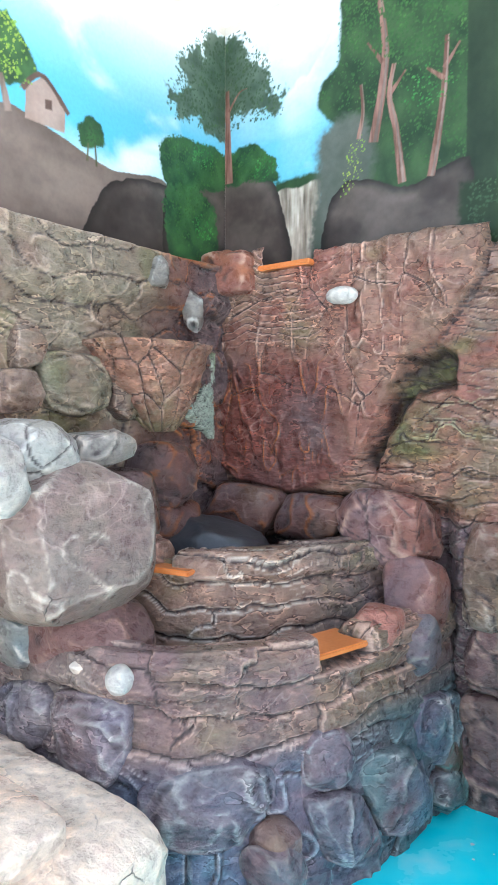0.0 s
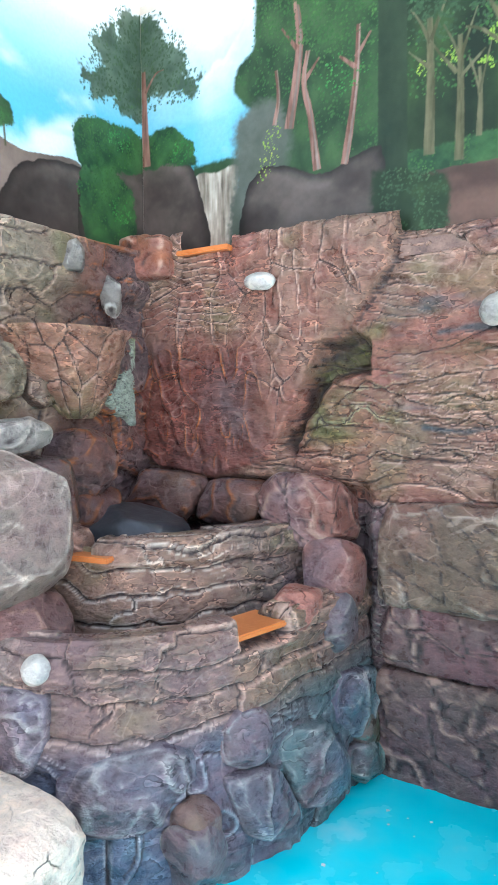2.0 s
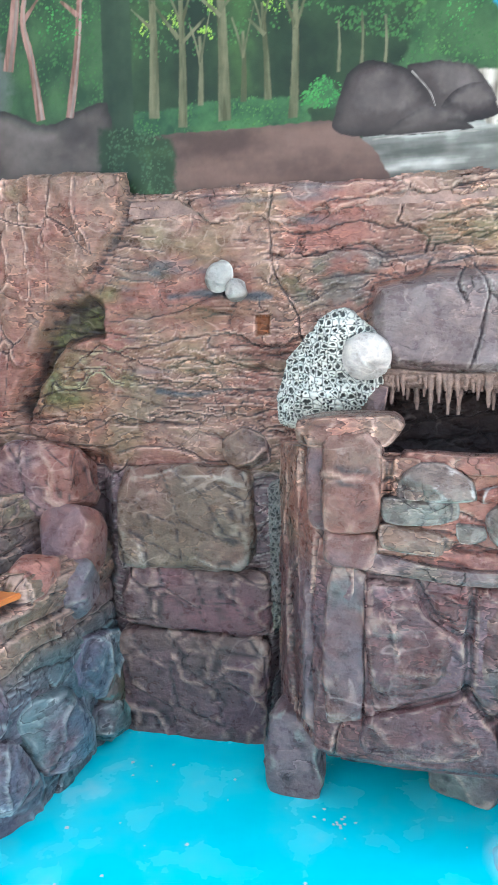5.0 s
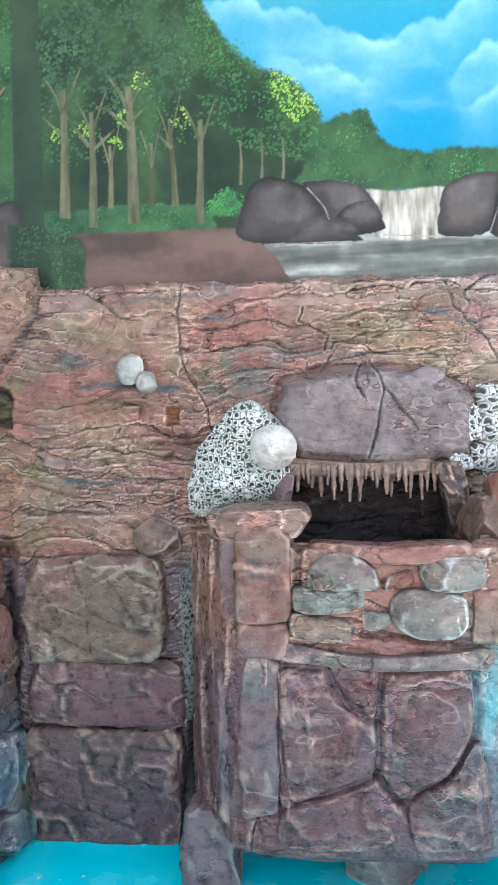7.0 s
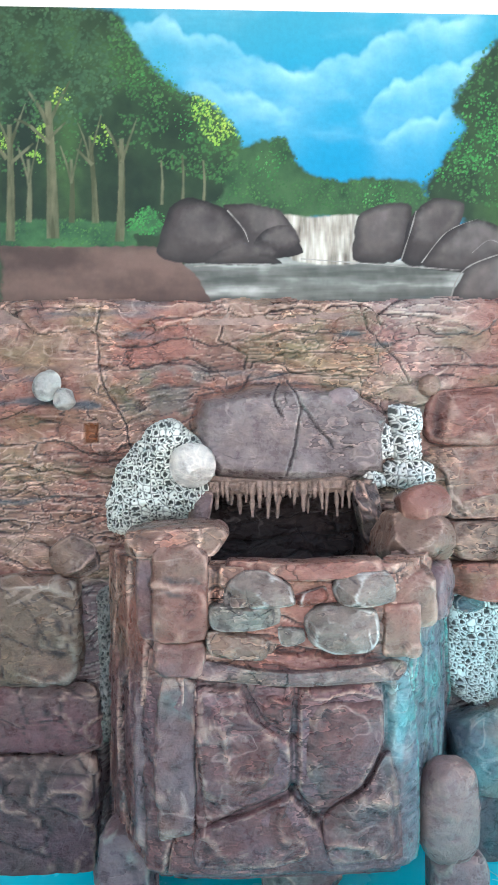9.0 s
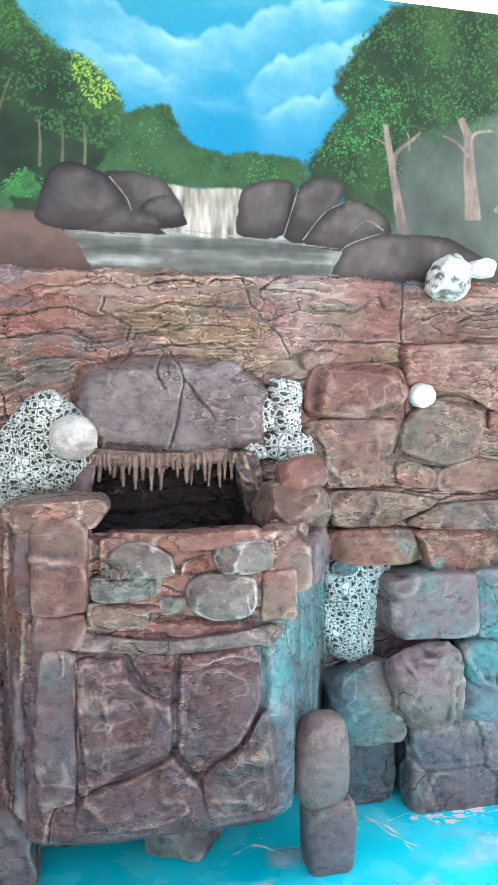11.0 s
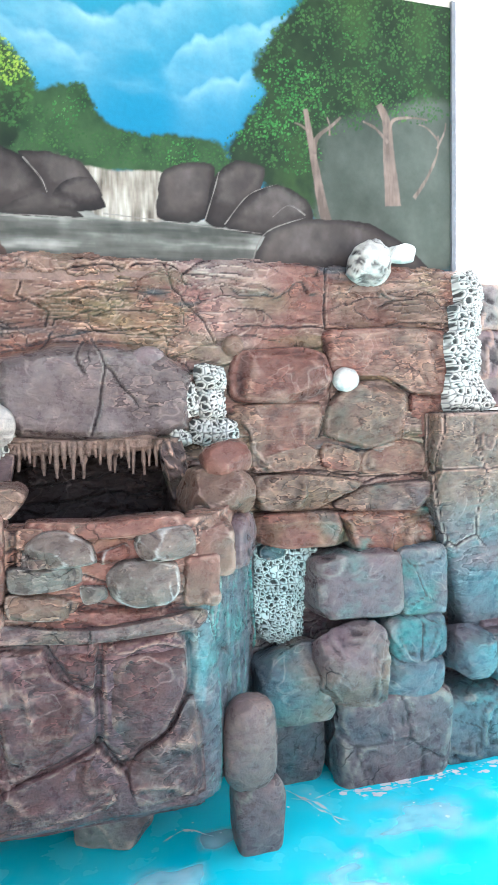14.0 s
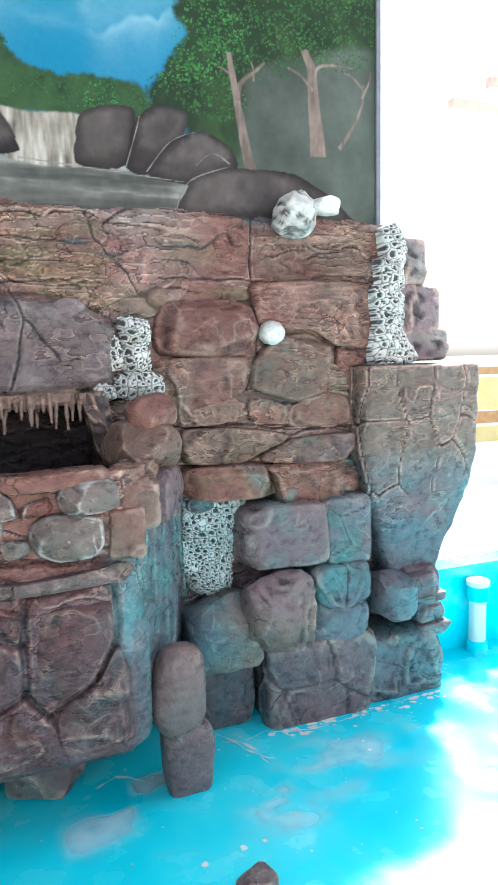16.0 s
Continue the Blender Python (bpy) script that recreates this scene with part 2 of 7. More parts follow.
def smooth_loop(pts, n):
    """A closed curve through a few points."""
    p = np.array(pts, float)
    m = len(p)
    out = []
    per = max(2, n // m)
    for i in range(m):
        a, b, c, d = p[i - 1], p[i], p[(i + 1) % m], p[(i + 2) % m]
        for t in np.arange(per) / per:
            cub = 0.5 * (2 * b + (c - a) * t + (2 * a - 5 * b + 4 * c - d) * t * t + (3 * b - a - 3 * c + d) * t ** 3)
            lin = b + (c - b) * t
            out.append(0.55 * cub + 0.45 * lin)
    return np.array(out)


def slab(name, outline, place, depth, mat, parent, base, other, high=PINK, seed=1, round_by=3.0, skirt=0.05, n=64, rings=18, amp=1.0, moss=0.0, teal=0.0, dry=1.0, wash=0.55, layers=0.0):
    """A stone set in a wall: an outline on the wall's face, swelling out of it by depth, with a skirt that goes back into the wall."""
    loop = smooth_loop(outline, n)
    n = len(loop)
    mid = loop.mean(0)
    U, V, H = [], [], []
    for k in range(rings + 1):
        r = k / rings
        q = mid + (loop - mid) * r ** 0.8
        h = np.full(n, depth * (1 - (r ** 0.8) ** round_by) ** (1 / round_by)) if k < rings else np.full(n, -0.2 * skirt)
        U.append(q[:, 0]), V.append(q[:, 1]), H.append(h)
    q = mid + (loop - mid) * 1.0
    U.append(q[:, 0]), V.append(q[:, 1]), H.append(np.full(n, -skirt))
    U, V, H = np.concatenate(U), np.concatenate(V), np.concatenate(H)
    rng = np.random.RandomState(seed)
    span = max(np.ptp(loop[:, 0]), np.ptp(loop[:, 1])) / 2
    for _ in range(9):
        a, tilt = rng.rand() * 6.28, 0.25 + 0.9 * rng.rand()
        du, dv, dh = math.cos(a) * math.sin(tilt), math.sin(a) * math.sin(tilt), math.cos(tilt)
        reach = (U - mid[0]) * du + (V - mid[1]) * dv + H * dh
        lim = reach.max() * (0.72 + 0.22 * rng.rand())
        H = np.maximum(H - np.maximum(reach - lim, 0) / max(dh, 0.35) * 0.8, np.minimum(H, 0.25 * depth))
    P = place(U, V, H)
    d = lumpy(P, seed, amp)
    if layers:
        lay = V * 45 + 2.5 * fbm(P, 4, 3, seed)
        d += layers * ((lay - np.floor(lay)) ** 2 - 0.4)
    P = place(U, V, H + d)
    faces = []
    for k in range(rings + 1):
        for a in range(n):
            b = (a + 1) % n
            faces.append((k * n + a, k * n + b, (k + 1) * n + b, (k + 1) * n + a))
    R = np.repeat(np.arange(rings + 2) / rings, n)
    out = place(U, V, H + d + 0.01) - P
    out /= np.linalg.norm(out, axis=1)[:, None]
    rid = np.clip(convexity(P, out, faces, 5) / 0.0022, -1.6, 2) * (R < 0.86) + 0.75 * np.exp(-((R - 0.89) / 0.05) ** 2) - 2.0 * (R >= 1)
    return mesh_object(name, P, faces, mat, parent, painted(P, rid, base, other, high, seed, moss, teal, dry, wash))


# ---- materials ----
def principled(name, rough=0.6, metal=0.0, coat=0.0):
    m = bpy.data.materials.new(name)
    m.use_nodes = True
    b = m.node_tree.nodes["Principled BSDF"]
    b.inputs["Roughness"].default_value, b.inputs["Metallic"].default_value, b.inputs["Coat Weight"].default_value = rough, metal, coat
    b.inputs["Coat Roughness"].default_value = 0.25
    return m, m.node_tree.nodes, m.node_tree.links, b


def noise_node(nodes, links, scale, detail=4, coord="Object"):
    tc = nodes.new("ShaderNodeTexCoord")
    nz = nodes.new("ShaderNodeTexNoise")
    nz.inputs["Scale"].default_value, nz.inputs["Detail"].default_value = scale, detail
    links.new(tc.outputs[coord], nz.inputs["Vector"])
    return nz


def ramp(nodes, links, source, stops):
    r = nodes.new("ShaderNodeValToRGB")
    while len(r.color_ramp.elements) < len(stops):
        r.color_ramp.elements.new(0.5)
    for el, (pos, c) in zip(r.color_ramp.elements, stops):
        el.position, el.color = pos, (*c, 1)
    links.new(source, r.inputs[0])
    return r


def bumped(nodes, links, b, source, strength, distance):
    bp = nodes.new("ShaderNodeBump")
    bp.inputs["Strength"].default_value, bp.inputs["Distance"].default_value = strength, distance
    links.new(source, bp.inputs["Height"])
    links.new(bp.outputs[0], b.inputs["Normal"])


def speckled(name, dark, light, scale, rough=0.6, bump=0.2, distance=0.004, coat=0.0, lo=0.3, hi=0.7):
    """A plain surface with cloudy variation at two scales."""
    m, N, L, b = principled(name, rough, coat=coat)
    a, c = noise_node(N, L, scale), noise_node(N, L, scale * 7.3, 3)
    mx = N.new("ShaderNodeMix")
    mx.inputs[0].default_value = 0.35
    L.new(a.outputs[0], mx.inputs[2]), L.new(c.outputs[0], mx.inputs[3])
    r = ramp(N, L, mx.outputs[0], [(lo, dark), (hi, light)])
    L.new(r.outputs[0], b.inputs["Base Color"])
    bumped(N, L, b, c.outputs[0], bump, distance)
    return m


def times(N, L, a, b):
    mx = N.new("ShaderNodeMix")
    mx.data_type, mx.blend_type = "RGBA", "MULTIPLY"
    mx.inputs[0].default_value = 1
    L.new(a, mx.inputs[6]), L.new(b, mx.inputs[7])
    return mx.outputs[2]


def rock_material(name, flaky=0.0):
    """Painted mortar: the brushed paint of each stone, with grain, dry-brushed streaks, hairline cracks and pores."""
    m, N, L, b = principled(name, 0.36, coat=0.05)
    b.inputs["Specular IOR Level"].default_value = 0.28
    at = N.new("ShaderNodeAttribute")
    at.attribute_name = "paint"
    tc, mp = N.new("ShaderNodeTexCoord"), N.new("ShaderNodeMapping")
    mp.inputs["Scale"].default_value = (1, 1, 1.25)
    L.new(tc.outputs["Object"], mp.inputs[0])

    def nz(scale, detail, distortion=0.0):
        n = N.new("ShaderNodeTexNoise")
        n.inputs["Scale"].default_value, n.inputs["Detail"].default_value, n.inputs["Distortion"].default_value = scale, detail, distortion
        n.inputs["Roughness"].default_value = 0.62
        L.new(mp.outputs[0], n.inputs["Vector"])
        return n
    fine, mid, dry, gate = nz(150, 3), nz(22, 5), nz(5.5, 2, 0.6), nz(3.2, 3)
    c = times(N, L, at.outputs["Color"], ramp(N, L, fine.outputs[0], [(0.28, (0.94,) * 3), (0.72, (1.06,) * 3)]).outputs[0])
    c = times(N, L, c, ramp(N, L, mid.outputs[0], [(0.30, (0.78, 0.76, 0.79)), (0.5, (0.98, 0.98, 0.98)), (0.70, (1.22, 1.19, 1.16))]).outputs[0])
    # mortar flakes: ragged terraces, dry-brushed pale edges, undercut shade put into the colour
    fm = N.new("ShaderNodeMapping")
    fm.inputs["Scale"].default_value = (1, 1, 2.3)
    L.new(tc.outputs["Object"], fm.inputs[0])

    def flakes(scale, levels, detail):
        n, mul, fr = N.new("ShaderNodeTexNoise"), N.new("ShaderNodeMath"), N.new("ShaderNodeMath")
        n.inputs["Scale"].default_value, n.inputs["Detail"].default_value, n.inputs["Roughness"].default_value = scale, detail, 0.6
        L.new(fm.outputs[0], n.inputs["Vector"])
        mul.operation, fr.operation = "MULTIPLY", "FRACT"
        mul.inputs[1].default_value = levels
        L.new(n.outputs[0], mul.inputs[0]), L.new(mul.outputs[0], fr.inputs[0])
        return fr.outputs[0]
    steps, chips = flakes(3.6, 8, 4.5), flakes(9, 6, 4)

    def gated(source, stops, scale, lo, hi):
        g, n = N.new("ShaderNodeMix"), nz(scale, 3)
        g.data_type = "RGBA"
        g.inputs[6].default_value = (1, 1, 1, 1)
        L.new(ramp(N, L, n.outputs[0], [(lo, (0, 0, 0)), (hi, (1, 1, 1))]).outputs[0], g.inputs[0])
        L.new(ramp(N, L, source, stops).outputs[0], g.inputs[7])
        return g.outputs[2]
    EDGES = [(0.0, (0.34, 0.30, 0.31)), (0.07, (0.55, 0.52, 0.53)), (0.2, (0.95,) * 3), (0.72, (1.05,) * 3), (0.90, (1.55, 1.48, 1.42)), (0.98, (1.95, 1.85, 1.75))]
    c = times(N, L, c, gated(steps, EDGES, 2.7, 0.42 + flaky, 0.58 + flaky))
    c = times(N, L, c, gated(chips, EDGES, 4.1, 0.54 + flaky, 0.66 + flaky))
    # light brush streaks
    band = ramp(N, L, dry.outputs[0], [(0.478, (0, 0, 0)), (0.497, (0.42,) * 3), (0.503, (0.42,) * 3), (0.522, (0, 0, 0))])
    k = times(N, L, band.outputs[0], ramp(N, L, gate.outputs[0], [(0.46, (0, 0, 0)), (0.60, (1, 1, 1))]).outputs[0])
    lift = N.new("ShaderNodeMix")
    lift.data_type, lift.blend_type = "RGBA", "ADD"
    lift.inputs[0].default_value = 1.0
    tint = N.new("ShaderNodeMix")
    tint.data_type = "RGBA"
    tint.inputs[6].default_value, tint.inputs[7].default_value = (0, 0, 0, 1), (0.26, 0.21, 0.185, 1)
    L.new(k, tint.inputs[0]), L.new(c, lift.inputs[6]), L.new(tint.outputs[2], lift.inputs[7])
    # hairline cracks
    vo, off = N.new("ShaderNodeTexVoronoi"), N.new("ShaderNodeMix")
    vo.feature = "DISTANCE_TO_EDGE"
    vo.inputs["Scale"].default_value = 9
    off.data_type = "RGBA"
    off.inputs[0].default_value = 0.10
    L.new(mp.outputs[0], off.inputs[6]), L.new(nz(6, 4).outputs["Color"], off.inputs[7]), L.new(off.outputs[2], vo.inputs["Vector"])
    line = ramp(N, L, vo.outputs["Distance"], [(0.0, (0.22,) * 3), (0.008, (0.35,) * 3), (0.022, (1, 1, 1))])
    soft = N.new("ShaderNodeMix")
    soft.data_type = "RGBA"
    soft.inputs[7].default_value = (1, 1, 1, 1)
    L.new(ramp(N, L, nz(3.3, 3).outputs[0], [(0.34, (0, 0, 0)), (0.42, (1, 1, 1))]).outputs[0], soft.inputs[0])
    L.new(line.outputs[0], soft.inputs[6])
    c = times(N, L, lift.outputs[2], soft.outputs[2])
    rich = N.new("ShaderNodeHueSaturation")
    rich.inputs["Saturation"].default_value, rich.inputs["Value"].default_value = 1.10, 0.94
    L.new(c, rich.inputs["Color"]), L.new(rich.outputs[0], b.inputs["Base Color"])
    L.new(ramp(N, L, mid.outputs[0], [(0.3, (0.20,) * 3), (0.7, (0.44,) * 3)]).outputs[0], b.inputs["Roughness"])
    ad = N.new("ShaderNodeMath")
    ad.operation = "MULTIPLY_ADD"
    ad.inputs[1].default_value = 4.0
    L.new(mid.outputs[0], ad.inputs[0]), L.new(fine.outputs[0], ad.inputs[2])
    ad2 = N.new("ShaderNodeMath")
    ad2.operation = "MULTIPLY_ADD"
    ad2.inputs[1].default_value = 1.6
    L.new(soft.outputs[2], ad2.inputs[0]), L.new(ad.outputs[0], ad2.inputs[2])
    # trowelled facets
    fv, ad3 = N.new("ShaderNodeTexVoronoi"), N.new("ShaderNodeMath")
    fv.inputs["Scale"].default_value = 10
    L.new(off.outputs[2], fv.inputs["Vector"])
    ad3.operation = "MULTIPLY_ADD"
    ad3.inputs[1].default_value = 3.6
    L.new(fv.outputs["Distance"], ad3.inputs[0]), L.new(ad2.outputs[0], ad3.inputs[2])
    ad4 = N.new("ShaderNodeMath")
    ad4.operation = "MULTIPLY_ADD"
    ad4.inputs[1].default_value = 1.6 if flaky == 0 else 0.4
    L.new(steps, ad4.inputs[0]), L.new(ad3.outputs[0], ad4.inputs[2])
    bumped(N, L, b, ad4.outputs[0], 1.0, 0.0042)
    return m


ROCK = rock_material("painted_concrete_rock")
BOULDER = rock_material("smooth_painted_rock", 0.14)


def pool_paint():
    m, N, L, b = principled("turquoise_pool_paint", 0.22, coat=0.3)
    a, c, d = noise_node(N, L, 1.6, 5), noise_node(N, L, 5.5, 6), noise_node(N, L, 60, 4)
    mx = N.new("ShaderNodeMix")
    mx.inputs[0].default_value = 0.5
    L.new(a.outputs[0], mx.inputs[2]), L.new(c.outputs[0], mx.inputs[3])
    r = ramp(N, L, mx.outputs[0], [(0.32, (0.025, 0.68, 0.84)), (0.5, (0.045, 0.77, 0.89)), (0.60, (0.09, 0.80, 0.90)), (0.70, (0.30, 0.84, 0.90))])
    L.new(r.outputs[0], b.inputs["Base Color"])
    q = ramp(N, L, c.outputs[0], [(0.35, (0.15,) * 3), (0.65, (0.32,) * 3)])
    L.new(q.outputs[0], b.inputs["Roughness"])
    bumped(N, L, b, d.outputs[0], 0.08, 0.002)
    return m


POOL = pool_paint()
PLASTER = speckled("cream_plaster", (0.46, 0.41, 0.35), (0.58, 0.53, 0.46), 2.2, rough=0.8, bump=0.15)
WHITE = speckled("white_paint", (0.72, 0.72, 0.70), (0.84, 0.84, 0.82), 1.7, rough=0.6, bump=0.1)
DECK = speckled("pale_deck_tiles", (0.60, 0.60, 0.57), (0.76, 0.75, 0.72), 2.8, rough=0.6, bump=0.1)
LEDGE = speckled("ledge_paint", (0.10, 0.06, 0.05), (0.30, 0.19, 0.15), 16, rough=0.6, bump=0.6, distance=0.008)
ORANGE = speckled("orange_sealer", (0.55, 0.16, 0.035), (0.68, 0.24, 0.07), 9, rough=0.35, bump=0.25, coat=0.3)
# near-black for hollows, their shade put into the colour
DARK = speckled("painted_hollow_shade", (0.012, 0.011, 0.013), (0.035, 0.03, 0.03), 9, rough=0.9, bump=0.4)
BASINBLACK = speckled("black_waterproof_lining", (0.018, 0.020, 0.024), (0.06, 0.063, 0.07), 8, rough=0.4, bump=0.4, coat=0.1)
FAWN = speckled("fawn_stone_paint", (0.46, 0.37, 0.28), (0.66, 0.57, 0.47), 6, rough=0.6, bump=0.4, distance=0.006)
WOOD = speckled("varnished_orange_wood", (0.42, 0.20, 0.07), (0.62, 0.36, 0.15), 14, rough=0.45, bump=0.2)
GREYSTEP = speckled("grey_concrete", (0.20, 0.20, 0.20), (0.34, 0.34, 0.33), 7, rough=0.7, bump=0.4)
RAFTER = speckled("pale_brown_rafter", (0.45, 0.33, 0.27), (0.58, 0.46, 0.40), 7, rough=0.6, bump=0.2)
PALECYAN = speckled("milky_pale_patch", (0.62, 0.82, 0.84), (0.80, 0.88, 0.88), 9, rough=0.4, bump=0.1)
_n, _l = PALECYAN.node_tree.nodes, PALECYAN.node_tree.links
_a = _n.new("ShaderNodeAttribute")
_a.attribute_name = "paint"
_l.new(_a.outputs["Fac"], _n["Principled BSDF"].inputs["Alpha"])
YELLOW = speckled("yellow_paint", (0.70, 0.56, 0.20), (0.80, 0.68, 0.34), 5, rough=0.6, bump=0.1)

CORAL = principled("painted_coral_stone", 0.6)[0]
_n, _l = CORAL.node_tree.nodes, CORAL.node_tree.links
_a = _n.new("ShaderNodeAttribute")
_a.attribute_name = "paint"
_l.new(_a.outputs["Color"], _n["Principled BSDF"].inputs["Base Color"])
bumped(_n, _l, _n["Principled BSDF"], noise_node(_n, _l, 220, 3).outputs[0], 0.4, 0.004)


def coral(name, outline, place, depth, parent, seed=1, scale=58, light=BONE, tint=None, cell=0.0033):
    """Pitted coral stone: a swelling lump, its face a net of raised rims round dark pits."""
    poly = [tuple(q) for q in smooth_loop(outline, 8 * len(outline))]
    a = np.array(poly)
    us, vs = np.arange(a[:, 0].min() - 0.02, a[:, 0].max() + 0.02, cell), np.arange(a[:, 1].min() - 0.02, a[:, 1].max() + 0.02, cell)
    U, V = [q.ravel() for q in np.meshgrid(us, vs, indexing="ij")]
    P0 = place(U, V, np.zeros(len(U)))
    scale = scale * 1.25
    sd = inside(U, V, poly) + 0.010 * fbm(P0, 24, 2, seed)
    w = fbm(P0, 9, 3, seed)
    e, i = worley(U * scale + 0.9 * w, V * scale + 0.9 * fbm(P0, 9, 3, seed + 3), seed)
    e2, i2 = worley(U * scale * 2.1 + w, V * scale * 2.1 - w, seed + 5)
    pit = np.maximum(step(e, 0.36, 0.62) * (i > 0.12), 0.8 * step(e2, 0.35, 0.6) * (i2 > 0.5))
    body = depth * np.clip(sd / 0.09, 0, 1) ** 0.5
    lumps = 0.5 * depth * fbm(P0, 8, 3, seed + 8)
    h = body + lumps * step(sd, 0, 0.03) + 0.006 * fbm(P0, 30, 2, seed) - 0.017 * pit - 0.006 * step(0.16 - e, 0, 0.1)
    h = np.where(sd < 0.002, -0.03, h)
    P = place(U, V, h)
    nu, nv = len(us), len(vs)
    faces = [q for q in quads(nu, nv) if max(sd[q[0]], sd[q[1]], sd[q[2]], sd[q[3]]) > 0]
    used = sorted({j for q in faces for j in q})
    back = {j: k for k, j in enumerate(used)}
    faces = [tuple(back[j] for j in q) for q in faces]
    c = np.tile(np.asarray(light), (len(U), 1)) * (0.85 + 0.25 * fbm(P, 12, 3, seed))[:, None]
    if tint is not None:
        c = mix(c, tint, step(fbm(P, 6, 3, seed + 4), -0.1, 0.5))
    c = mix(c, (0.08, 0.085, 0.08), 0.75 * step(0.16 - e, 0.0, 0.1))
    c = mix(c, (0.03, 0.032, 0.03), 0.93 * step(pit, 0.25, 0.6))
    return mesh_object(name, P[used], faces, CORAL, parent, c[used])


def ball(name, centre, r, mat, parent, base, other, seed=1, **kw):
    return boulder(name, centre, (2 * r, 2 * r, 2 * r) if isinstance(r, float) else tuple(2 * q for q in r), mat, parent, base, other, seed=seed, square=2.1, n=14, **kw)


# ---- setting ----
YA, XB, XE, ZL, ZT = 2.83, -2.29, 1.82, 2.08, 3.20


def setting(name, bm, mat, label, category):
    ob = part(name, bm, mat, None)
    return tagged(ob, label, category, kind="structure")


def floor_sheet():
    bm = box_bm(-5.0, 7.0, 0.8, 2.905, -0.12, 0.0, 0)
    return setting("pool_floor", bm, POOL, "dry turquoise painted pool floor with white splashes", "pool floor")


floor_sheet()
setting("wall_north", box_bm(XB - 0.2, XE, YA, YA + 0.18, 2.0, 3.31, 0.004), PLASTER, "cream plastered wall that carries the mural", "wall")
setting("wall_west", box_bm(XB - 0.2, XB, -1.2, YA, 0, 3.31, 0), PLASTER, "cream plastered side wall that carries the mural", "wall")
# unseen slab, added to keep the sun off the west wall
setting("ceiling", box_bm(-2.6, 2.3, 2.08, 3.3, 3.75, 3.87, 0.01), PLASTER, "unseen cream plastered slab added over the rockwork to block the sun", "ceiling")
setting("pool_wall_east", box_bm(XE + 0.02, 7.0, 2.905, 3.05, -0.1, 0.43, 0.006), POOL, "turquoise painted pool side wall", "pool wall")
setting("pool_wall_south", box_bm(-5.0, 7.0, 0.95, 1.05, -0.1, 0.13, 0.006), POOL, "turquoise painted low pool step", "pool wall")
setting("deck_east", box_bm(XE + 0.02, 12.0, 3.05, 14.0, 0.30, 0.435, 0.006), DECK, "pale sunlit deck beside the pool", "deck")
setting("ground", box_bm(-400, 400, -400, 400, -0.5, -0.14, 0), DECK, "pale paved ground around the pool", "ground")
setting("deck_south", box_bm(-5.0, 12.0, -9.0, 0.95, -0.1, 0.14, 0.006), DECK, "pale deck behind the pool", "deck")
# added near-black backing, so that open recesses read as shade
setting("wall_backing", box_bm(XB - 0.2, XE, YA + 0.16, YA + 0.18, 0, 2.0, 0), DARK, "added near-black rough backing behind the rock facing", "wall")
# unseen white wall, added as a reflector for the rock faces
setting("wall_south", box_bm(-7.0, 11.0, -4.6, -4.4, 0.0, 1.6, 0), WHITE, "unseen low white wall added to bounce sunlight onto the rocks", "wall")


def kerb():
    line, _ = curve_points([(1.02, 0.97), (1.06, 1.22), (1.16, 1.42), (1.40, 1.50), (1.9, 1.58), (2.8, 1.8), (4.2, 1.9)], 60)
    bm = bmesh.new()
    face = bm.faces.new([bm.verts.new((x, y, 0.0)) for x, y in line] + [bm.verts.new((4.2, 0.97, 0.0))])
    up = bmesh.ops.extrude_face_region(bm, geom=[face])
    bmesh.ops.translate(bm, verts=[v for v in up["geom"] if isinstance(v, bmesh.types.BMVert)], vec=(0, 0, 0.136))
    bmesh.ops.recalc_face_normals(bm, faces=bm.faces[:])
    setting("pool_step", bm, GREYSTEP, "grey curved concrete step beside the pool", "step")


def curve_points(pts, n):
    p = np.array(pts, float)
    t = np.linspace(0, len(p) - 1, n)
    return list(zip(np.interp(t, range(len(p)), p[:, 0]), np.interp(t, range(len(p)), p[:, 1]))), n


kerb()


# ---- rock facing of the north wall ----
def on_a(y):
    return lambda U, V, h: np.stack([U, np.full(len(U), y) - h, V], 1)


def on_b(x):
    return lambda U, V, h: np.stack([x + h, U, V], 1)


FALL_FACE = [(-2.30, 1.72), (-2.32, 1.25), (-2.16, 1.14), (-1.84, 1.10), (-1.56, 1.20), (-1.43, 1.41), (-1.34, 1.66), (-1.18, 1.74), (-1.02, 1.98), (-0.985, 2.15), (-2.4, 2.3), (-2.4, 1.9)]
CREVICE = [(-1.116, 1.679), (-1.180, 1.715), (-1.309, 1.667), (-1.350, 1.578), (-1.419, 1.431), (-1.510, 1.253), (-1.457, 1.209), (-1.394, 1.373), (-1.296, 1.528), (-1.111, 1.550)]
OVERHANG = [(-0.11, 1.62), (-0.08, 1.71), (0.12, 1.755), (0.30, 1.755), (0.51, 1.73), (0.63, 1.63), (0.61, 1.42), (0.51, 1.39), (0.30, 1.375), (-0.02, 1.40), (-0.09, 1.48)]
POCKET = [(-0.516, 1.619), (-0.461, 1.619), (-0.459, 1.546), (-0.512, 1.543)]
CAVE = [(-0.12, 1.37), (0.52, 1.37), (0.56, 1.25), (0.54, 1.02), (-0.12, 1.02)]


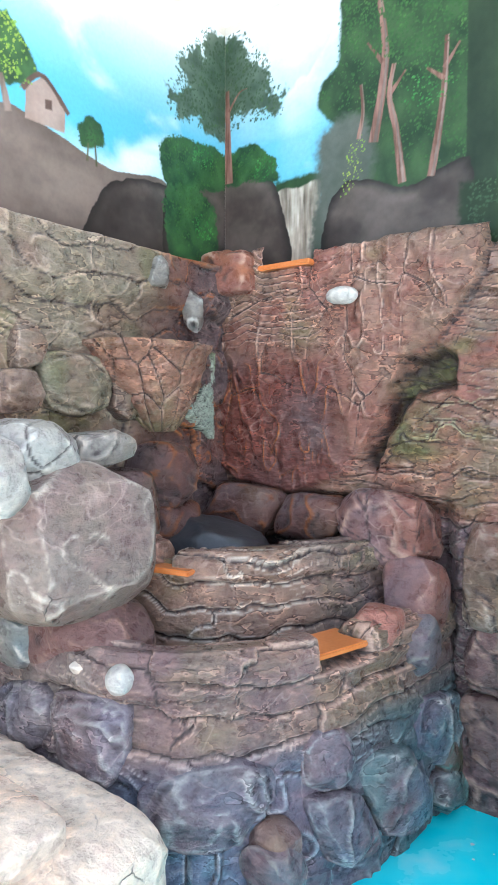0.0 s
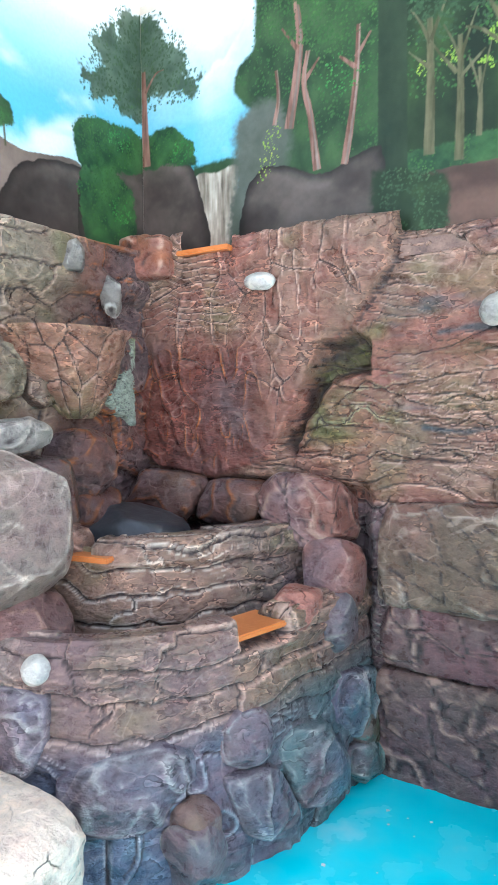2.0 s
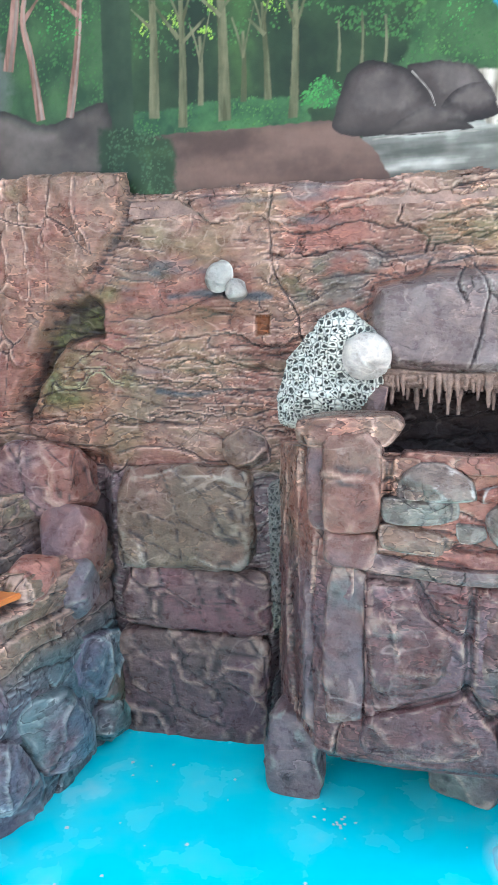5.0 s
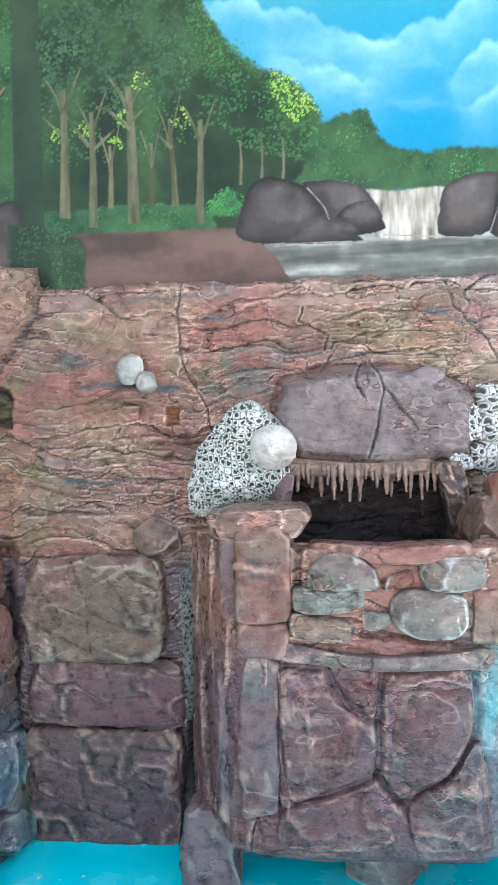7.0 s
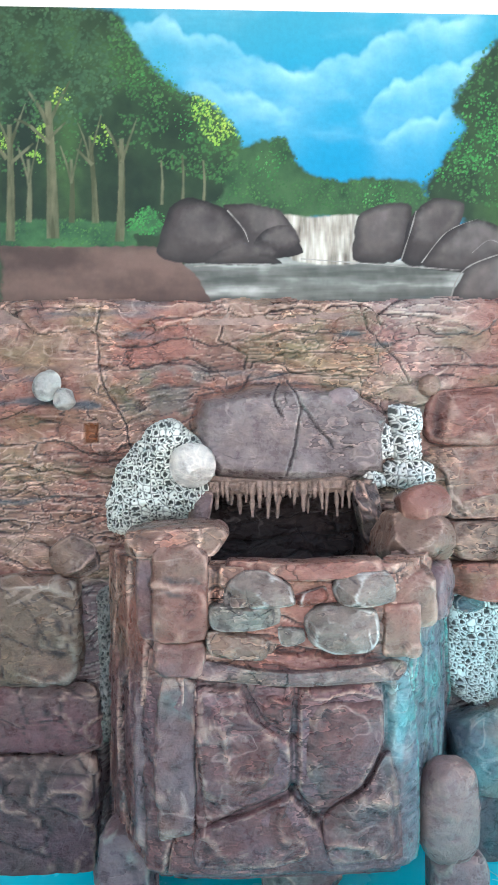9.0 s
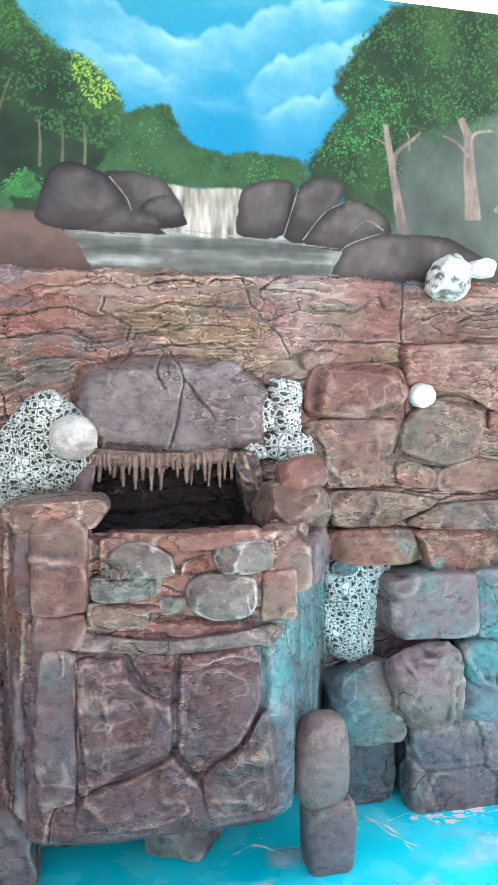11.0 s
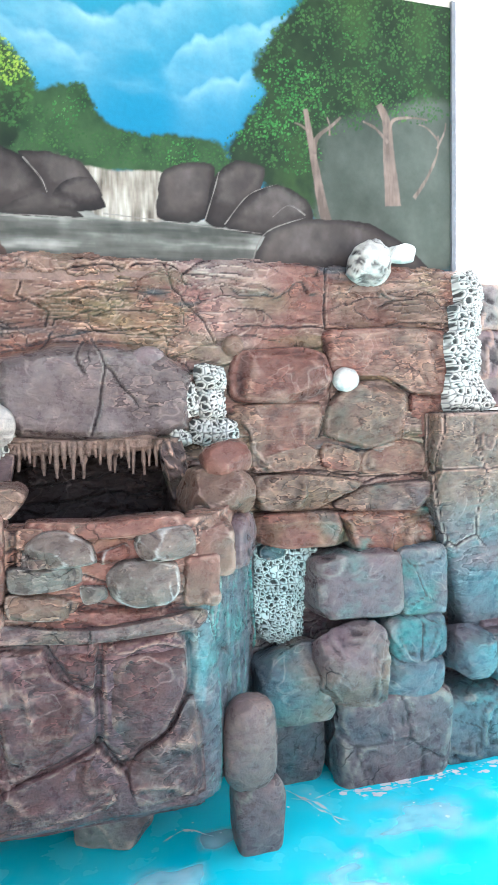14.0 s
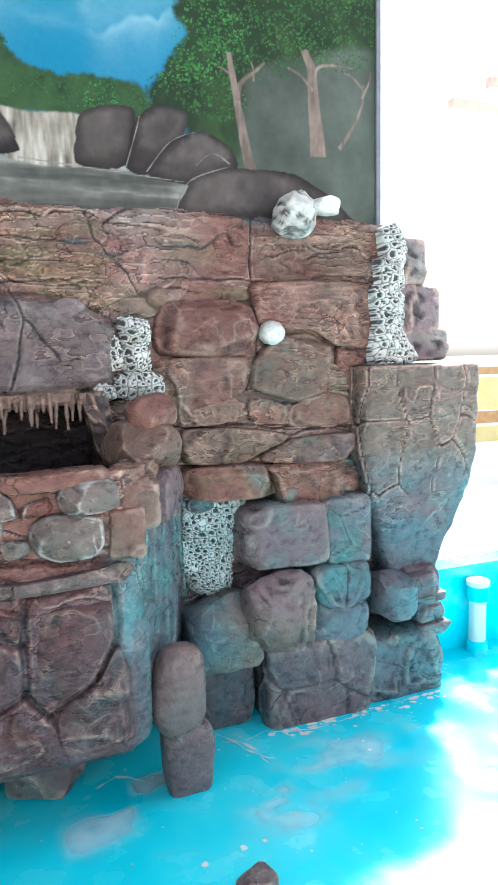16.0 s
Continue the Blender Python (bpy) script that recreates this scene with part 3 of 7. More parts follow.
def north_height(U, V, P):
    h = 0.055 + strata(U, V, P, 3, 0.016, 1.5, 6.0, 0.008, 0.8) + 0.8 * courses(U, V, P, 17, 0.10, 0.55, 0.014) * step(fbm(P, 1.9, 2, 18), -0.2, 0.15)
    up = inside(U, V, FALL_FACE)
    smooth = 0.10 + 0.024 * fbm(P * np.array((1, 1, 0.6)), 4, 3, 5) + 0.008 * fbm(P * np.array((2.2, 1, 0.7)), 9, 2, 6)
    carve, ident = cuts(U + 0.12 * fbm(P, 3, 3, 71), V, 12, 4.6, 2.6, P, 0.009, 0.02)
    smooth += carve * step(fbm(P, 2.6, 2, 72), -0.35, 0.1) + 0.011 * veins(P * np.array((1.6, 1, 0.8)), 5, 73) * step(fbm(P, 3, 2, 74), -0.4, 0.0) + 0.009 * veins(P * np.array((1.7, 1, 0.9)), 8, 79) * step(fbm(P, 3, 2, 75), -0.2, 0.2) + 0.002 * fbm(P, 26, 3, 7)
    lay = V * 26 + 3.2 * fbm(P, 3, 3, 9) + 1.2 * fbm(P, 9, 2, 19)
    smooth += 0.008 * ((lay - np.floor(lay)) ** 2 - 0.4) * step(V, 1.72, 1.80) * step(-U, 1.55, 1.8)
    h = np.where(up > -0.02, h + (smooth - h) * step(up, -0.02, 0.02), h)
    # the dark crevice, and the niche under the fall
    h -= 0.10 * step(inside(U + 0.035 * fbm(P, 8, 3, 91), V + 0.035 * fbm(P, 8, 3, 93), CREVICE), -0.015, 0.03)
    h -= 0.10 * step(1.12 - V, -0.01, 0.06) * step(-1.08 - U, 0, 0.1) * step(0.0 - up, 0, 0.03)
    # the recess under the strata, behind the trough and east of it
    h -= 0.05 * step(0.98 - V, 0, 0.04) * step(U + 0.46, 0, 0.03)
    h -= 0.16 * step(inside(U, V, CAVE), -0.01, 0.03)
    h -= 0.025 * step(inside(U, V, POCKET), -0.004, 0.008)
    over = step(inside(U, V, OVERHANG), -0.01, 0.06) ** 0.7
    h = h * (1 - over) + over * (0.165 + 0.018 * fbm(P, 4, 3, 76) + 0.002 * fbm(P, 28, 3, 77))
    lowered = step(U, 0.8, 0.9) * step(1.04 - V, 0, 0.015)
    h += 0.05 * lowered * step(V, 0.90, 0.93)
    # carved upright joints
    for line in ([(-0.455, 2.07), (-0.46, 1.85), (-0.44, 1.75), (-0.36, 1.62), (-0.33, 1.5)], [(0.04, 2.06), (-0.01, 1.93), (0.10, 1.88), (0.09, 1.82)],
                 [(0.54, 2.06), (0.56, 1.97), (0.68, 1.84), (0.72, 1.76)], [(1.193, 2.067), (1.176, 1.931), (1.180, 1.824), (1.215, 1.727), (1.202, 1.520), (1.153, 1.383)], [(0.798, 1.833), (1.009, 1.830), (1.353, 1.816), (1.746, 1.827)], [(0.841, 1.251), (1.104, 1.242), (1.354, 1.209), (1.697, 1.211)],
                 [(0.252, 1.763), (0.286, 1.663), (0.268, 1.531), (0.232, 1.430)], [(0.286, 1.663), (0.342, 1.602), (0.393, 1.540)], [(0.218, 1.753), (0.187, 1.693), (0.216, 1.632)],
                 [(0.859, 1.093), (1.202, 1.080), (1.726, 1.061)], [(1.627, 1.559), (1.616, 1.216)]):
        wob, wav = 0.022 * fbm(P, 11, 3, 40), 0.022 * fbm(P, 11, 3, 47)
        h -= 0.013 * np.exp(-(np.maximum(along(U + wob, V + wav, line) - 0.001, 0) / 0.0045) ** 2)
    top = np.where((U > -1.72) & (U < -0.985), 2.15, np.where(U < -1.98, 2.19, np.where(U < -1.72, 2.10, 2.075)))
    return h - 0.022 * step(V, top - 0.02, top + 0.012)


def north_colour(U, V, P, ridge):
    lip = np.exp(-(np.minimum(np.abs(inside(U, V, FALL_FACE)), np.abs(inside(U, V, CREVICE))) / 0.045) ** 2)
    ridge = np.where(ridge > 0, ridge * (1 - 0.85 * lip), ridge)
    c = painted(P, ridge, RED, BROWN, PINK, 3, moss=0.25)
    grey = painted(P, ridge, PLUM, GREY, CREAM, 4, moss=0.2)
    c = mix(c, grey, 0.75 * step(fbm(P, 1.6, 3, 51), -0.1, 0.5) * step(U, -1.2, -0.6))
    # weathered patches: plum, moss and dark stains along the layers
    east = step(U, -1.15, -0.95)
    lay = fbm(P * np.array((1, 1, 2.2)), 2.3, 4, 55)
    c = c * (1 - east * 0.38 * step(lay, 0.0, 0.45))[:, None]
    c = mix(c, MOSS * 0.9, 0.28 * east * step(fbm(P * np.array((1, 1, 2.5)), 3.1, 4, 56), 0.15, 0.5))
    c = mix(c, BLUEGREY * 0.55, 0.75 * east * step(fbm(P * np.array((1, 1, 5)), 2.6, 4, 57), 0.30, 0.6))
    c = mix(c, PINK * 0.85, 0.45 * east * step(fbm(P * np.array((1, 1, 4)), 4.0, 4, 58), 0.2, 0.6))
    # a rough mossy grey patch over the cave, blue-black stains along two ledges, a rusty pocket
    rag = 0.05 * fbm(P, 9, 3, 94)
    c = mix(c, painted(P, ridge, MOSS * 0.55, GREY * 0.45, GREY, 95), 0.8 * step(inside(U, V, [(-0.443, 1.750), (-0.314, 1.834), (-0.081, 1.853), (0.046, 1.809), (-0.082, 1.726), (-0.104, 1.599), (-0.210, 1.642), (-0.380, 1.633)]) + rag, -0.02, 0.05) * step(fbm(P, 14, 3, 97), -0.35, 0.1))
    for line in ([(-0.839, 1.690), (-0.721, 1.706), (-0.550, 1.687), (-0.454, 1.682)], [(-0.895, 1.339), (-0.745, 1.323), (-0.616, 1.348)]):
        c = mix(c, BLUEGREY * 0.5, 0.85 * step(0.022 + 0.5 * rag - along(U, V, line), 0, 0.02))
    c = mix(c, RUST * 0.4, 0.7 * step(inside(U, V, POCKET) + 0.1 * rag, -0.006, 0.006))
    up = inside(U, V, FALL_FACE)
    face = painted(P, ridge, RED * 1.05, BROWN * 1.05, PINK * 1.1, 8, moss=0.4 * step(V, 1.6, 1.85))
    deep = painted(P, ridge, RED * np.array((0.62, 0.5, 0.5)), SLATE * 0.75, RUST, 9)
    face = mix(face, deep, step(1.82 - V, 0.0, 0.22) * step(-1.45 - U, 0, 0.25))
    c = mix(c, face, step(up, -0.01, 0.01))
    c = mix(c, painted(P, ridge, np.array((0.165, 0.128, 0.122)), np.array((0.215, 0.185, 0.182)), GREY * 1.5, 10, dry=0.8), step(inside(U, V, OVERHANG), 0.0, 0.03))
    mossy = painted(P, ridge, MOSS * 0.8, RED, np.array((0.35, 0.36, 0.22)), 14)
    c = mix(c, mossy, 0.8 * step(inside(U, V, [(-1.36, 1.70), (-1.05, 1.75), (-0.95, 1.3), (-1.4, 1.25)]), -0.03, 0.05) * step(fbm(P * np.array((1, 1, 3)), 3.5, 3, 15), -0.15, 0.3))
    low = painted(P, ridge, SLATE, PLUM, GREY * 1.4, 11, moss=0.1, teal=0.6 * step(U, 0.7, 0.95))
    c = mix(c, low, step(1.06 - V, 0, 0.05))
    # the cave's shade is put into the colour, near black inside its outline
    c = mix(c, NEARBLACK * 0.7, 0.9 * step(inside(U, V, CAVE), -0.01, 0.01))
    # crevice: moss, over a near-black that stands in for its shade
    c = mix(c, painted(P, ridge, NEARBLACK, MOSS * 0.7, MOSS, 92), 0.85 * step(inside(U, V, CREVICE), 0.0, 0.03))
    return c


def keep_below(ob, test):
    """Cuts away the faces of a sheet whose vertices fail the test."""
    bm = bmesh.new()
    bm.from_mesh(ob.data)
    bmesh.ops.delete(bm, geom=[v for v in bm.verts if not test(v.co)], context="VERTS")
    bm.to_mesh(ob.data)
    bm.free()


def north_top(x):
    wave = 0.006 * math.sin(9 * x) + 0.004 * math.sin(31 * x) + 0.0025 * math.sin(77 * x + 1)
    return wave + (2.155 if -1.72 < x < -0.985 else (2.195 if x <= -1.98 else (2.105 if x <= -1.72 else 2.085)))


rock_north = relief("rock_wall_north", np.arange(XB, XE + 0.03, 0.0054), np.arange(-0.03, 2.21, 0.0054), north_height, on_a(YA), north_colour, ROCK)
keep_below(rock_north, lambda v: v.z < north_top(v.x))
tagged(rock_north, "sculpted concrete rock facing painted red brown and grey", "rock wall", kind="structure")
setting("ledge", box_bm(XB, XE + 0.02, YA - 0.035, YA + 0.02, 1.98, 2.05, 0.006), LEDGE, "narrow painted ledge on top of the rock facing", "ledge")


# ---- rock facing of the west wall ----
def west_height(U, V, P):
    h = 0.05 + 0.7 * courses(U, V, P, 21, 0.12, 0.5, 0.02) + 0.8 * lumpy(P, 26, 1.3)
    c, i = cuts(U, V, 22, 2.8, 3.4, P, 0.024, 0.05)
    k = step(1.78 - V, 0, 0.1)
    h = h * (1 - 0.6 * k) + k * (0.03 + c + 0.09 * (i - 0.5) + lumpy(P, 23, 1.2))
    h += 0.06 * step(V, 1.85, 1.95)
    return np.maximum(h, 0.012) - 0.05 * step(V, 2.12, 2.14)


def west_colour(U, V, P, ridge):
    c = painted(P, ridge, BROWN, np.array((0.22, 0.185, 0.14)), np.array((0.42, 0.33, 0.26)), 24, moss=0.5)
    # darker slate and red put the corner's shade into the colour
    c2 = painted(P, ridge, SLATE * 0.8, RED * 0.6, RUST, 25)
    return mix(c, c2, np.maximum(step(U, 2.1, 2.5), step(1.25 - V, 0, 0.2) * step(U, 1.6, 2.0)))


rock_west = relief("rock_wall_west", np.arange(0.2, YA, 0.0075), np.arange(-0.03, 2.135, 0.0075), west_height, on_b(XB), west_colour, ROCK)
rock_west.data.flip_normals()
tagged(rock_west, "sculpted concrete rock facing painted brown and mossy grey", "rock wall", kind="structure")

slab("stone", [(1.633, 1.782), (1.722, 1.762), (1.757, 1.695), (1.721, 1.623), (1.631, 1.608)], on_b(XB + 0.055), 0.026, ROCK, rock_west, np.array((0.22, 0.175, 0.14)), BROWN * 0.85, np.array((0.46, 0.38, 0.31)), seed=420, round_by=5, amp=1.5, dry=0.6, moss=0.4).data.flip_normals()
slab("stone", [(1.733, 1.663), (1.817, 1.686), (1.999, 1.672), (2.060, 1.576), (2.039, 1.475), (1.890, 1.438), (1.766, 1.473), (1.732, 1.563)], on_b(XB + 0.055), 0.026, ROCK, rock_west, np.array((0.21, 0.18, 0.13)), BROWN * 0.85, np.array((0.46, 0.38, 0.31)), seed=421, round_by=5, amp=1.5, dry=0.6, moss=0.4).data.flip_normals()
slab("stone", [(1.567, 1.598), (1.711, 1.602), (1.724, 1.473), (1.565, 1.452)], on_b(XB + 0.055), 0.026, ROCK, rock_west, np.array((0.23, 0.18, 0.15)), BROWN * 0.85, np.array((0.46, 0.38, 0.31)), seed=422, round_by=5, amp=1.5, dry=0.6, moss=0.4).data.flip_normals()
slab("stone", [(1.681, 2.067), (1.822, 2.121), (1.949, 2.096), (1.961, 1.980), (1.857, 1.911), (1.724, 1.902), (1.657, 1.969)], on_b(XB + 0.055), 0.026, ROCK, rock_west, np.array((0.22, 0.165, 0.14)), BROWN * 0.85, np.array((0.46, 0.38, 0.31)), seed=423, round_by=5, amp=1.5, dry=0.6, moss=0.4).data.flip_normals()
slab("stone", [(2.084, 1.644), (2.189, 1.581), (2.251, 1.465), (2.142, 1.419), (2.068, 1.475)], on_b(XB + 0.055), 0.026, ROCK, rock_west, np.array((0.19, 0.14, 0.11)), BROWN * 0.85, np.array((0.46, 0.38, 0.31)), seed=424, round_by=5, amp=1.5, dry=0.6, moss=0.4).data.flip_normals()


# ---- curved basin walls ----
def curve(pts, n):
    p = np.array(pts, float)
    out = []
    for i in range(len(p) - 1):
        a, b, c, d = p[max(i - 1, 0)], p[i], p[i + 1], p[min(i + 2, len(p) - 1)]
        for t in np.linspace(0, 1, 16, endpoint=False):
            out.append(0.5 * (2 * b + (c - a) * t + (2 * a - 5 * b + 4 * c - d) * t * t + (3 * b - a - 3 * c + d) * t ** 3))
    out.append(p[-1])
    out = np.array(out)
    s = np.concatenate([[0], np.cumsum(np.linalg.norm(np.diff(out, axis=0), axis=1))])
    u = np.linspace(0, s[-1], n)
    return np.stack([np.interp(u, s, out[:, 0]), np.interp(u, s, out[:, 1])], 1), s[-1]


class Bowl:
    """A basin's wall: a rim line and a foot line; the section goes up the outside, over the rim and down the inside."""

    def __init__(self, rim, foot, z0, z1, width, cell=0.0062):
        self.cell, self.z0, self.z1, self.width = cell, z0, z1, width
        n0 = 400
        r, length = curve(rim, n0)
        f, _ = curve(foot, n0)
        self.length, self.r, self.f = length, r, f
        t = np.gradient(r, axis=0)
        t /= np.linalg.norm(t, axis=1)[:, None]
        self.n = np.stack([t[:, 1], -t[:, 0]], 1)
        self.rise = z1 - z0

    def place(self, U, V, h):
        k = U / self.length * (len(self.r) - 1)
        j = np.arange(len(self.r))
        at = lambda A: np.stack([np.interp(k, j, A[:, 0]), np.interp(k, j, A[:, 1])], 1)
        R, F, N = at(self.r), at(self.f), at(self.n)
        w = np.clip(V / self.rise, 0, 1)[:, None]
        out = V <= self.rise
        over = np.clip(V - self.rise, 0, self.width)
        down = np.clip(V - self.rise - self.width, 0, 9)
        xy = F + (R - F) * (w ** 1.3) - N * over[:, None]
        z = np.where(out, self.z0 + V, self.z1 - down)
        top = (V > self.rise - 0.02) & (V < self.rise + self.width)
        inner = V >= self.rise + self.width
        xy = xy + N * np.where(top, 0.4 * h, np.where(inner, -h, h))[:, None]
        z = z + np.where(top | (V > self.rise - 0.04), h * 0.8, 0)
        return np.stack([xy[:, 0], xy[:, 1], z], 1)


LOW_RIM = [(-2.42, 1.58), (-2.1, 1.60), (-1.78, 1.60), (-1.54, 1.70), (-1.38, 1.89), (-1.26, 2.12), (-1.20, 2.35), (-1.15, 2.6), (-1.13, 2.80)]
LOW_FOOT = [(-2.42, 1.46), (-2.1, 1.46), (-1.72, 1.45), (-1.44, 1.55), (-1.26, 1.77), (-1.14, 2.05), (-1.085, 2.32), (-1.065, 2.58), (-1.07, 2.80)]
low = Bowl(LOW_RIM, LOW_FOOT, -0.02, 0.72, 0.11)


def low_height(U, V, P):
    a = courses(U, V, P, 31, 0.085, 0.34, 0.026)
    c, i = cuts(U, V, 33, 4.4, 3.2, P, 0.014, 0.045)
    b = c + 0.035 * (i - 0.5) + lumpy(P, 34, 1.5)
    k = step(V, 0.34, 0.46)
    h = a * k + b * (1 - k)
    h += 0.02 * step(V, 0.62, 0.66) * (1 - step(V, 0.83, 0.86))
    spout = np.exp(-((U - low.length * 0.70) / 0.10) ** 8)
    h -= spout * 0.10 * step(V, 0.65, 0.69) * (1 - step(V, 0.88, 0.92))
    return h


def low_colour(U, V, P, ridge):
    s = U / low.length
    a = painted(P, ridge, np.array((0.185, 0.125, 0.122)), BROWN, PINK * 0.95, 35, moss=0.2)
    b = painted(P, ridge, np.array((0.105, 0.125, 0.175)), np.array((0.155, 0.115, 0.135)), np.array((0.40, 0.42, 0.45)), 36, teal=0.22)
    c = mix(b, a, step(V, 0.40, 0.52))
    # greyer left end, its paint raised to hold the white sheen there
    left = painted(P, ridge, GREY * 0.95, PLUM * 1.2, CREAM * 0.9, 37)
    c = mix(c, left, 0.8 * step(0.42 - s, 0, 0.2) * step(V, 0.2, 0.5))
    c = mix(c, painted(P, ridge, TEAL * 0.35, PLUM, TEAL, 38), 0.38 * step(s, 0.6, 0.8) * step(0.56 - V, 0, 0.1))
    # near-black past the rim, down the inner side
    return mix(c, NEARBLACK, step(V, 0.88, 0.93) * 0.7)


def bowl_mesh(name, bowl, height, colour, inner, label):
    us = np.arange(0, bowl.length, bowl.cell)
    vs = np.arange(0, bowl.rise + bowl.width + inner, bowl.cell)
    ob = relief(name, us, vs, height, bowl.place, colour, ROCK)
    return tagged(ob, label, "rock basin")


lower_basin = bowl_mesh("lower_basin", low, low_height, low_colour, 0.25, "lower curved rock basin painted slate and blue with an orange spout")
# stones of the lower basin's foot
slab("stone", [(1.279, 0.364), (1.275, 0.457), (1.339, 0.498), (1.423, 0.495), (1.465, 0.428), (1.427, 0.346), (1.355, 0.324)], low.place, 0.05, ROCK, lower_basin, np.array((0.20, 0.135, 0.135)), np.array((0.15, 0.13, 0.16)), np.array((0.42, 0.42, 0.40)), seed=400, round_by=3.4, amp=1.5, dry=0.75, teal=0.1)
slab("stone", [(1.478, 0.338), (1.533, 0.387), (1.697, 0.361), (1.799, 0.275), (1.811, 0.100), (1.719, 0.067), (1.575, 0.115), (1.520, 0.223)], low.place, 0.06, ROCK, lower_basin, np.array((0.18, 0.115, 0.125)), np.array((0.13, 0.15, 0.19)), np.array((0.42, 0.42, 0.40)), seed=401, round_by=3.4, amp=1.5, dry=0.75, teal=0.3)
slab("stone", [(1.279, 0.327), (1.448, 0.312), (1.512, 0.227), (1.545, 0.104), (1.453, 0.093), (1.343, 0.138), (1.301, 0.234)], low.place, 0.05, ROCK, lower_basin, np.array((0.17, 0.125, 0.135)), np.array((0.12, 0.14, 0.18)), np.array((0.42, 0.42, 0.40)), seed=402, round_by=3.4, amp=1.5, dry=0.75, teal=0.2)
slab("stone", [(1.845, 0.190), (2.014, 0.182), (2.090, 0.104), (2.048, 0.011), (1.904, 0.037), (1.833, 0.112)], low.place, 0.05, ROCK, lower_basin, np.array((0.11, 0.13, 0.12)), np.array((0.14, 0.12, 0.13)), np.array((0.42, 0.42, 0.40)), seed=403, round_by=3.4, amp=1.5, dry=0.75, teal=0.4)
slab("stone", [(1.761, 0.327), (1.837, 0.465), (2.056, 0.424), (2.107, 0.338), (2.090, 0.175), (1.866, 0.219)], low.place, 0.045, ROCK, lower_basin, np.array((0.12, 0.13, 0.175)), np.array((0.14, 0.12, 0.15)), np.array((0.42, 0.42, 0.40)), seed=404, round_by=3.4, amp=1.5, dry=0.75, teal=0.3)
slab("stone", [(0.502, 0.606), (0.676, 0.636), (0.781, 0.610), (0.785, 0.480), (0.726, 0.390), (0.553, 0.424), (0.498, 0.524)], low.place, 0.055, ROCK, lower_basin, np.array((0.22, 0.175, 0.18)), np.array((0.16, 0.15, 0.19)), np.array((0.42, 0.42, 0.40)), seed=405, round_by=3.4, amp=1.5, dry=0.75, teal=0)
slab("stone", [(0.211, 0.550), (0.359, 0.606), (0.477, 0.588), (0.490, 0.480), (0.410, 0.402), (0.249, 0.405)], low.place, 0.05, ROCK, lower_basin, np.array((0.25, 0.22, 0.23)), np.array((0.17, 0.17, 0.21)), np.array((0.42, 0.42, 0.40)), seed=406, round_by=3.4, amp=1.5, dry=0.75, teal=0)
slab("stone", [(0.815, 0.405), (0.946, 0.461), (1.102, 0.465), (1.191, 0.428), (1.199, 0.364), (1.132, 0.312), (1.081, 0.242), (0.933, 0.249), (0.828, 0.297)], low.place, 0.05, ROCK, lower_basin, np.array((0.15, 0.14, 0.18)), np.array((0.17, 0.13, 0.14)), np.array((0.42, 0.42, 0.40)), seed=407, round_by=3.4, amp=1.5, dry=0.75, teal=0.1)
UP_RIM = [(-2.25, 1.98), (-2.02, 2.0), (-1.78, 2.05), (-1.62, 2.20), (-1.49, 2.41), (-1.40, 2.60), (-1.32, 2.79)]
UP_FOOT = [(-2.25, 1.90), (-1.98, 1.90), (-1.72, 1.96), (-1.55, 2.12), (-1.43, 2.34), (-1.35, 2.56), (-1.30, 2.79)]
upb = Bowl(UP_RIM, UP_FOOT, 0.55, 0.94, 0.09)


def up_height(U, V, P):
    h = courses(U, V, P, 41, 0.085, 0.40, 0.014)
    s = U / upb.length
    h += 0.02 * step(V, 0.3, 0.33)
    return h - 0.05 * step(0.30 - s, 0, 0.02) * step(s, 0.14, 0.16) * step(V, 0.30, 0.36) * (1 - step(V, 0.52, 0.56)) - 0.025 * step(0.16 - s, 0, 0.02) * step(V, 0.32, 0.38)


def up_colour(U, V, P, ridge):
    s = U / upb.length
    c = painted(P, ridge, np.array((0.27, 0.18, 0.14)), BROWN * 1.05, CREAM * 0.9, 42, moss=0.35)
    c = mix(c, painted(P, ridge, np.array((0.16, 0.115, 0.10)), np.array((0.13, 0.10, 0.10)), PINK * 0.7, 43, moss=0.3), step(s, 0.55, 0.8))
    # near-black below the rim's inner edge
    return mix(c, NEARBLACK * 0.8, step(V, 0.50, 0.54) * 0.9)


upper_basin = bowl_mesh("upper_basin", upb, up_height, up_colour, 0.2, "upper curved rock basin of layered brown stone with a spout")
bm = bmesh.new()
vs = [bm.verts.new((x, y, 0.60)) for x, y in [(-2.3, 1.72)] + LOW_RIM[1:] + [(-2.3, 2.83)]]
bm.faces.new(vs)
bmesh.ops.solidify(bm, geom=bm.faces[:], thickness=0.05)
part("basin_bed", bm, BASINBLACK, lower_basin, "dark lined basin bottom")
bm = bmesh.new()
vs = [bm.verts.new((x, y, 0.80)) for x, y in UP_RIM + [(-2.3, 2.83)]]
bm.faces.new(vs)
bmesh.ops.solidify(bm, geom=bm.faces[:], thickness=0.05)
part("basin_bed", bm, BASINBLACK, upper_basin, "dark lined basin bottom")


# ---- the rock trough in the middle ----
TROUGH_RIM = [(-0.43, 2.78), (-0.36, 2.55), (-0.23, 2.28), (-0.05, 2.24), (0.25, 2.235), (0.53, 2.25), (0.63, 2.36), (0.75, 2.58), (0.85, 2.80)]
